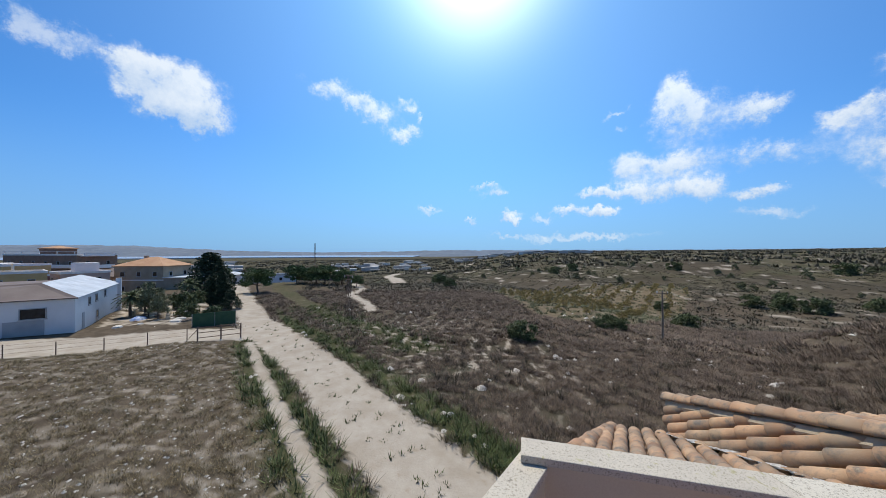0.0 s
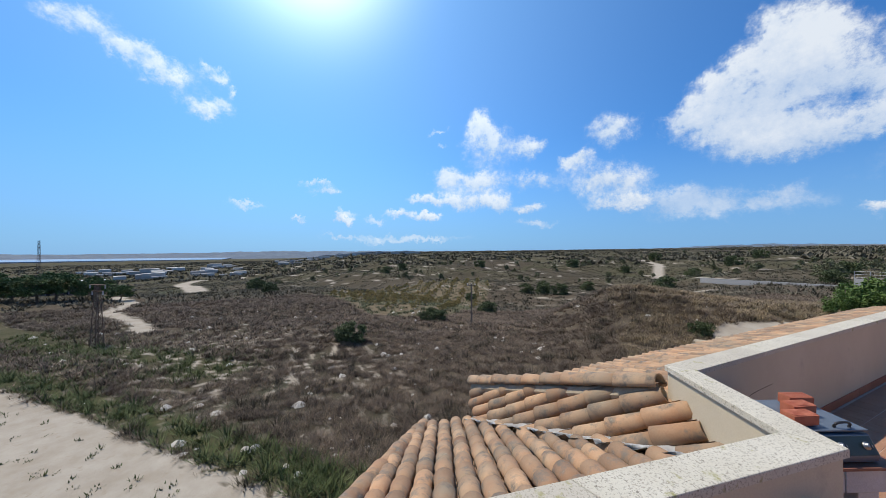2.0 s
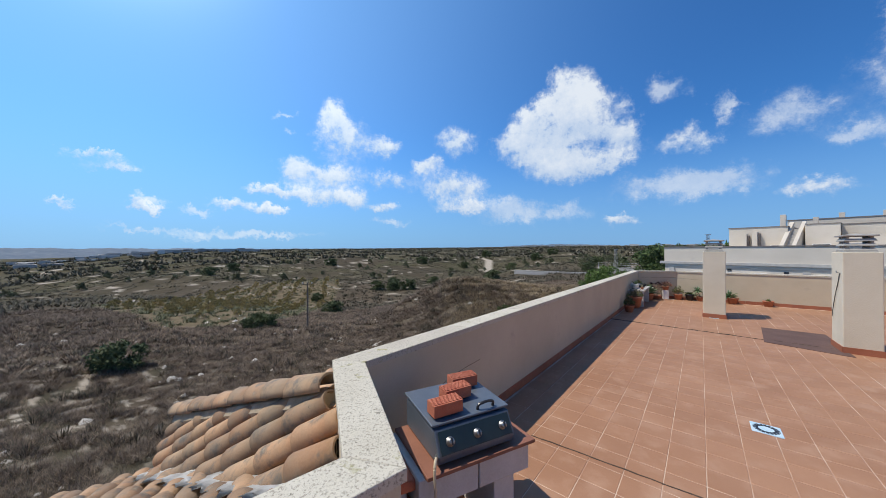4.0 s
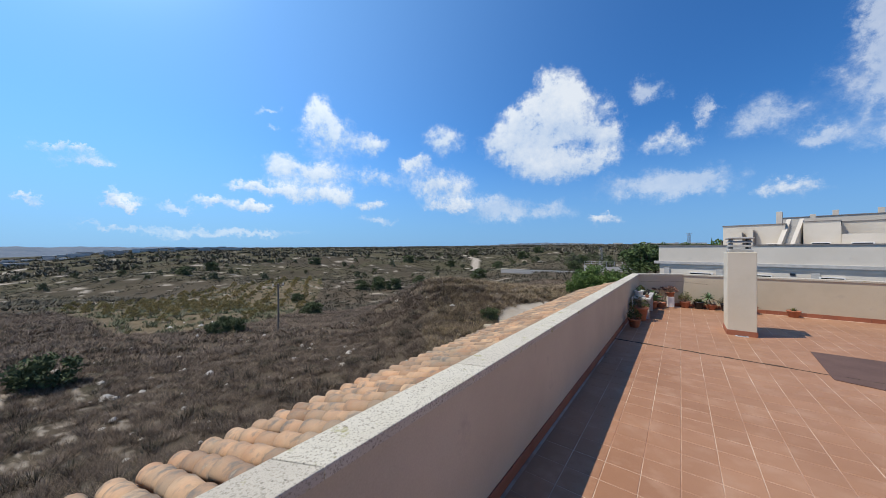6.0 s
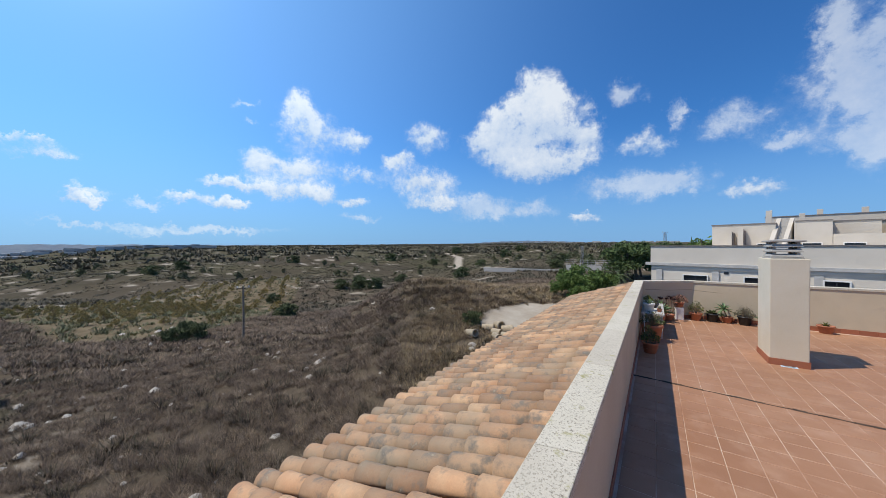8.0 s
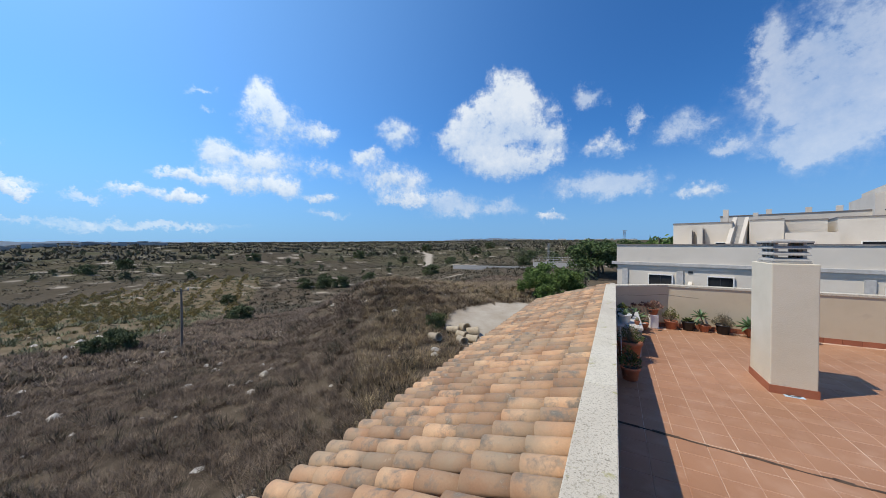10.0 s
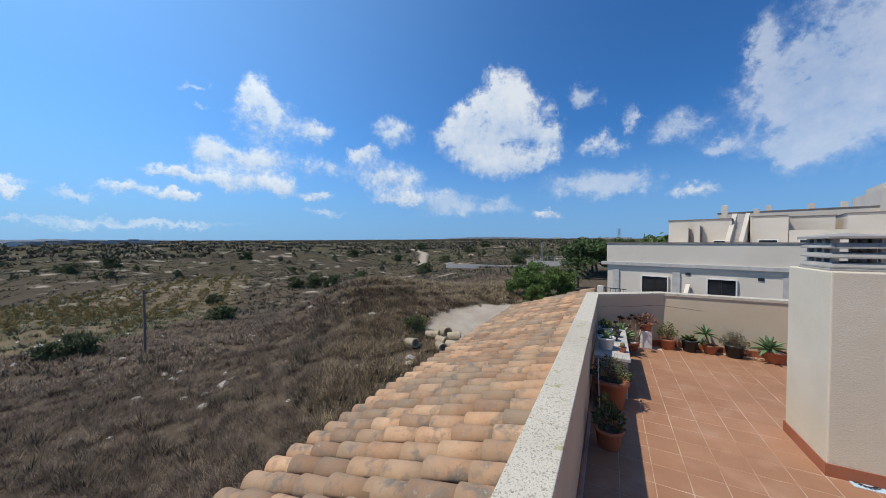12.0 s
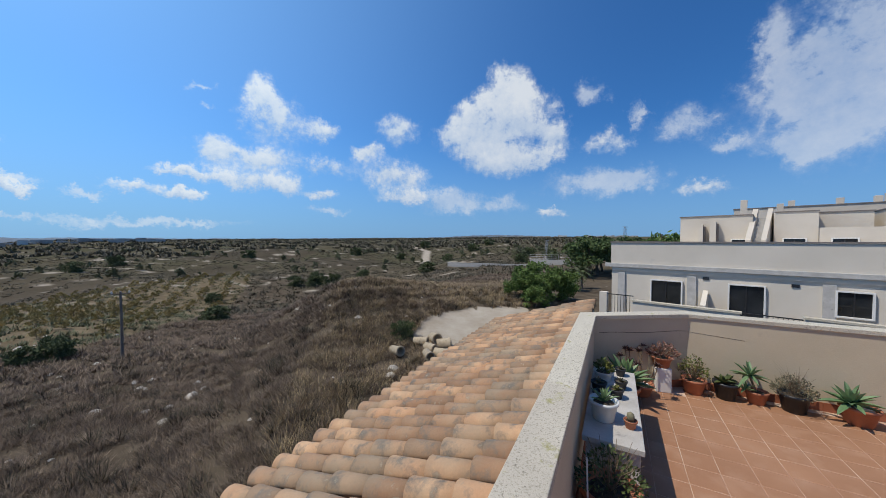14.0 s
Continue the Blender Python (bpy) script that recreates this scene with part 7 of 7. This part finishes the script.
# ---- far towns on the ridges ----
def far_town(name, az0, az1, r0, r1, count, seed, big, label):
    g = random.Random(seed)
    verts, tris = [], []
    for k in range(count):
        az, r = radians(g.uniform(az0, az1)), g.uniform(r0, r1)
        x, y = -r * math.sin(az), r * math.cos(az)
        z = on_ground(x, y) - 0.5
        w, d, hh = big * g.uniform(0.6, 1.6), big * g.uniform(0.6, 1.2), big * g.uniform(0.35, 1.0)
        n0 = len(verts)
        c, s = math.cos(az), math.sin(az)
        for zz in (z, z + hh):
            for a, b in ((-w, -d), (w, -d), (w, d), (-w, d)):
                verts.append((x + c * a - s * b, y + s * a + c * b, zz))
        for q in ((4, 5, 6, 7), (0, 1, 5, 4), (1, 2, 6, 5), (2, 3, 7, 6), (3, 0, 4, 7)):
            tris += [(n0 + q[0], n0 + q[1], n0 + q[2]), (n0 + q[0], n0 + q[2], n0 + q[3])]
    soup(name, np.array(verts), np.array(tris), shader(name + "_walls", ((0.42, 0.40, 0.37), (0.60, 0.58, 0.55)), 0.03, 0.9, island=0.4), label, "town", flat=True)


far_town("ridge_town", 33, 57, 640, 840, 64, 1, 6.5, "pale houses strung along the far ridge")
far_town("plain_town", 62, 78, 420, 700, 46, 2, 6.0, "low pale buildings on the plain below")
far_town("hill_town", -40, -12, 1500, 2000, 90, 3, 9.0, "white houses scattered over the far hill")
far_town("left_town", 92, 118, 500, 1200, 60, 4, 9.0, "distant pale town on the plain")
woods = spread_over(26000, 300, 1500, -36, 118, lambda x, y, tr, gr, o, f: (f < 0.3) & (lumps(x, y, 90.0, 1.0) > -0.1), 0.9)
verts, tris = blades(woods, 2.4, 4.5, 7, 1.1, 1.0)
soup("far_woods", verts, tris, FAR_SCRUB, "dark woods and scrub over the far plain", "woods")

# ---- floor tiles, each with its own edges ----
PITCH = 0.267


half = (PITCH - 0.0055) / 2
tv = [(-half, -half, -0.014), (half, -half, -0.014), (half, half, -0.014), (-half, half, -0.014)]
tv += [(x * 1.0, y * 1.0, -0.003) for x, y, z in tv[:4]] + [(x * 0.975, y * 0.975, 0.0) for x, y, z in tv[:4]]
tf = [(8, 9, 10, 11)] + [(i, (i + 1) % 4, 4 + (i + 1) % 4, 4 + i) for i in range(4)] + [(4 + i, 4 + (i + 1) % 4, 8 + (i + 1) % 4, 8 + i) for i in range(4)]
tile_mesh = bpy.data.meshes.new("floor_tile")
tile_mesh.from_pydata(tv, [], tf)
tile_mesh.materials.append(TILE)
floor = tagged(new("floor", mesh_of("floor", boxes((-6.5, 13.5, -10.9, -5.5, -0.0034, -0.003)), GROUT)), kind="structure")
floor.matrix_basis = TF
INNER = [(p.x, p.y) for p in offset(OUTLINE, 0.185)] + [(-6.6, -11.0)]
uu, ww = np.meshgrid(np.arange(-6.6, 13.7, PITCH), np.arange(-10.9, 0.0, PITCH))
uu, ww = uu.ravel(), ww.ravel()
cu, cw = uu + PITCH / 2, ww + PITCH / 2
fits = np.ones(len(cu), bool)
for du in (-0.45, 0.45):
    for dw in (-0.45, 0.45):
        fits &= inside(cu + du * PITCH, cw + dw * PITCH, INNER)
keep_near = fits & (cu > 10.1) & (cu < 13.6) & (cw > -4.6) & ~((cu < 10.9) & (cw < -2.0) & (cw > -2.7))
keep_near |= fits & (cu > 2.2) & (cu < 4.6) & (cw > -3.6)
rest = []
made_tiles = 0
jitter = random.Random(11)
for u, w, ok, nearby in zip(cu, cw, fits, keep_near):
    if not ok:
        continue
    gap_shift = 0.006 if u > JOINT_U else 0.0
    place = (u + gap_shift, w, jitter.uniform(-0.0012, 0.0))
    if nearby and made_tiles < 320:
        ob = new("floor_tile", tile_mesh)
        ob.parent, ob.location = floor, place
        made_tiles += 1
    else:
        rest.append(place)
quads_ = np.array(tf)
tri_ = np.concatenate([quads_[:, [0, 1, 2]], quads_[:, [0, 2, 3]]])
rv = (np.array(rest)[:, None, :] + np.array(tv)[None]).reshape(-1, 3)
rt = (np.arange(len(rest))[:, None, None] * len(tv) + tri_[None]).reshape(-1, 3)
ob = soup("floor_tiles", rv, rt, TILE_REST, "square terracotta floor tiles with pale joints", kind="stuff", flat=True)
ob.parent = floor
# weeds and dirt in the expansion joint
jr = random.Random(5)
bm = bmesh.new()
prev = None
for k in range(70):
    w = -0.2 - k * 0.12
    p = Vector((JOINT_U + 0.13 - 0.018 * k * 0.12 * 4 + jr.uniform(-0.008, 0.008), w, 0.0015))
    if prev:
        tube([prev, p], jr.uniform(0.006, 0.017), bm, 5)
    prev = p
part("joint_filler", bm, DARKFILL, floor, "dark dirt and moss in the expansion joint")
prev, bm = None, bmesh.new()
for k in range(34):
    p = Vector((1.72 + 0.004 * k + jr.uniform(-0.006, 0.006), -0.75 - k * 0.1, 0.001))
    if prev:
        tube([prev, p], jr.uniform(0.003, 0.007), bm, 5)
    prev = p
part("joint_filler", bm, DARKFILL, floor)
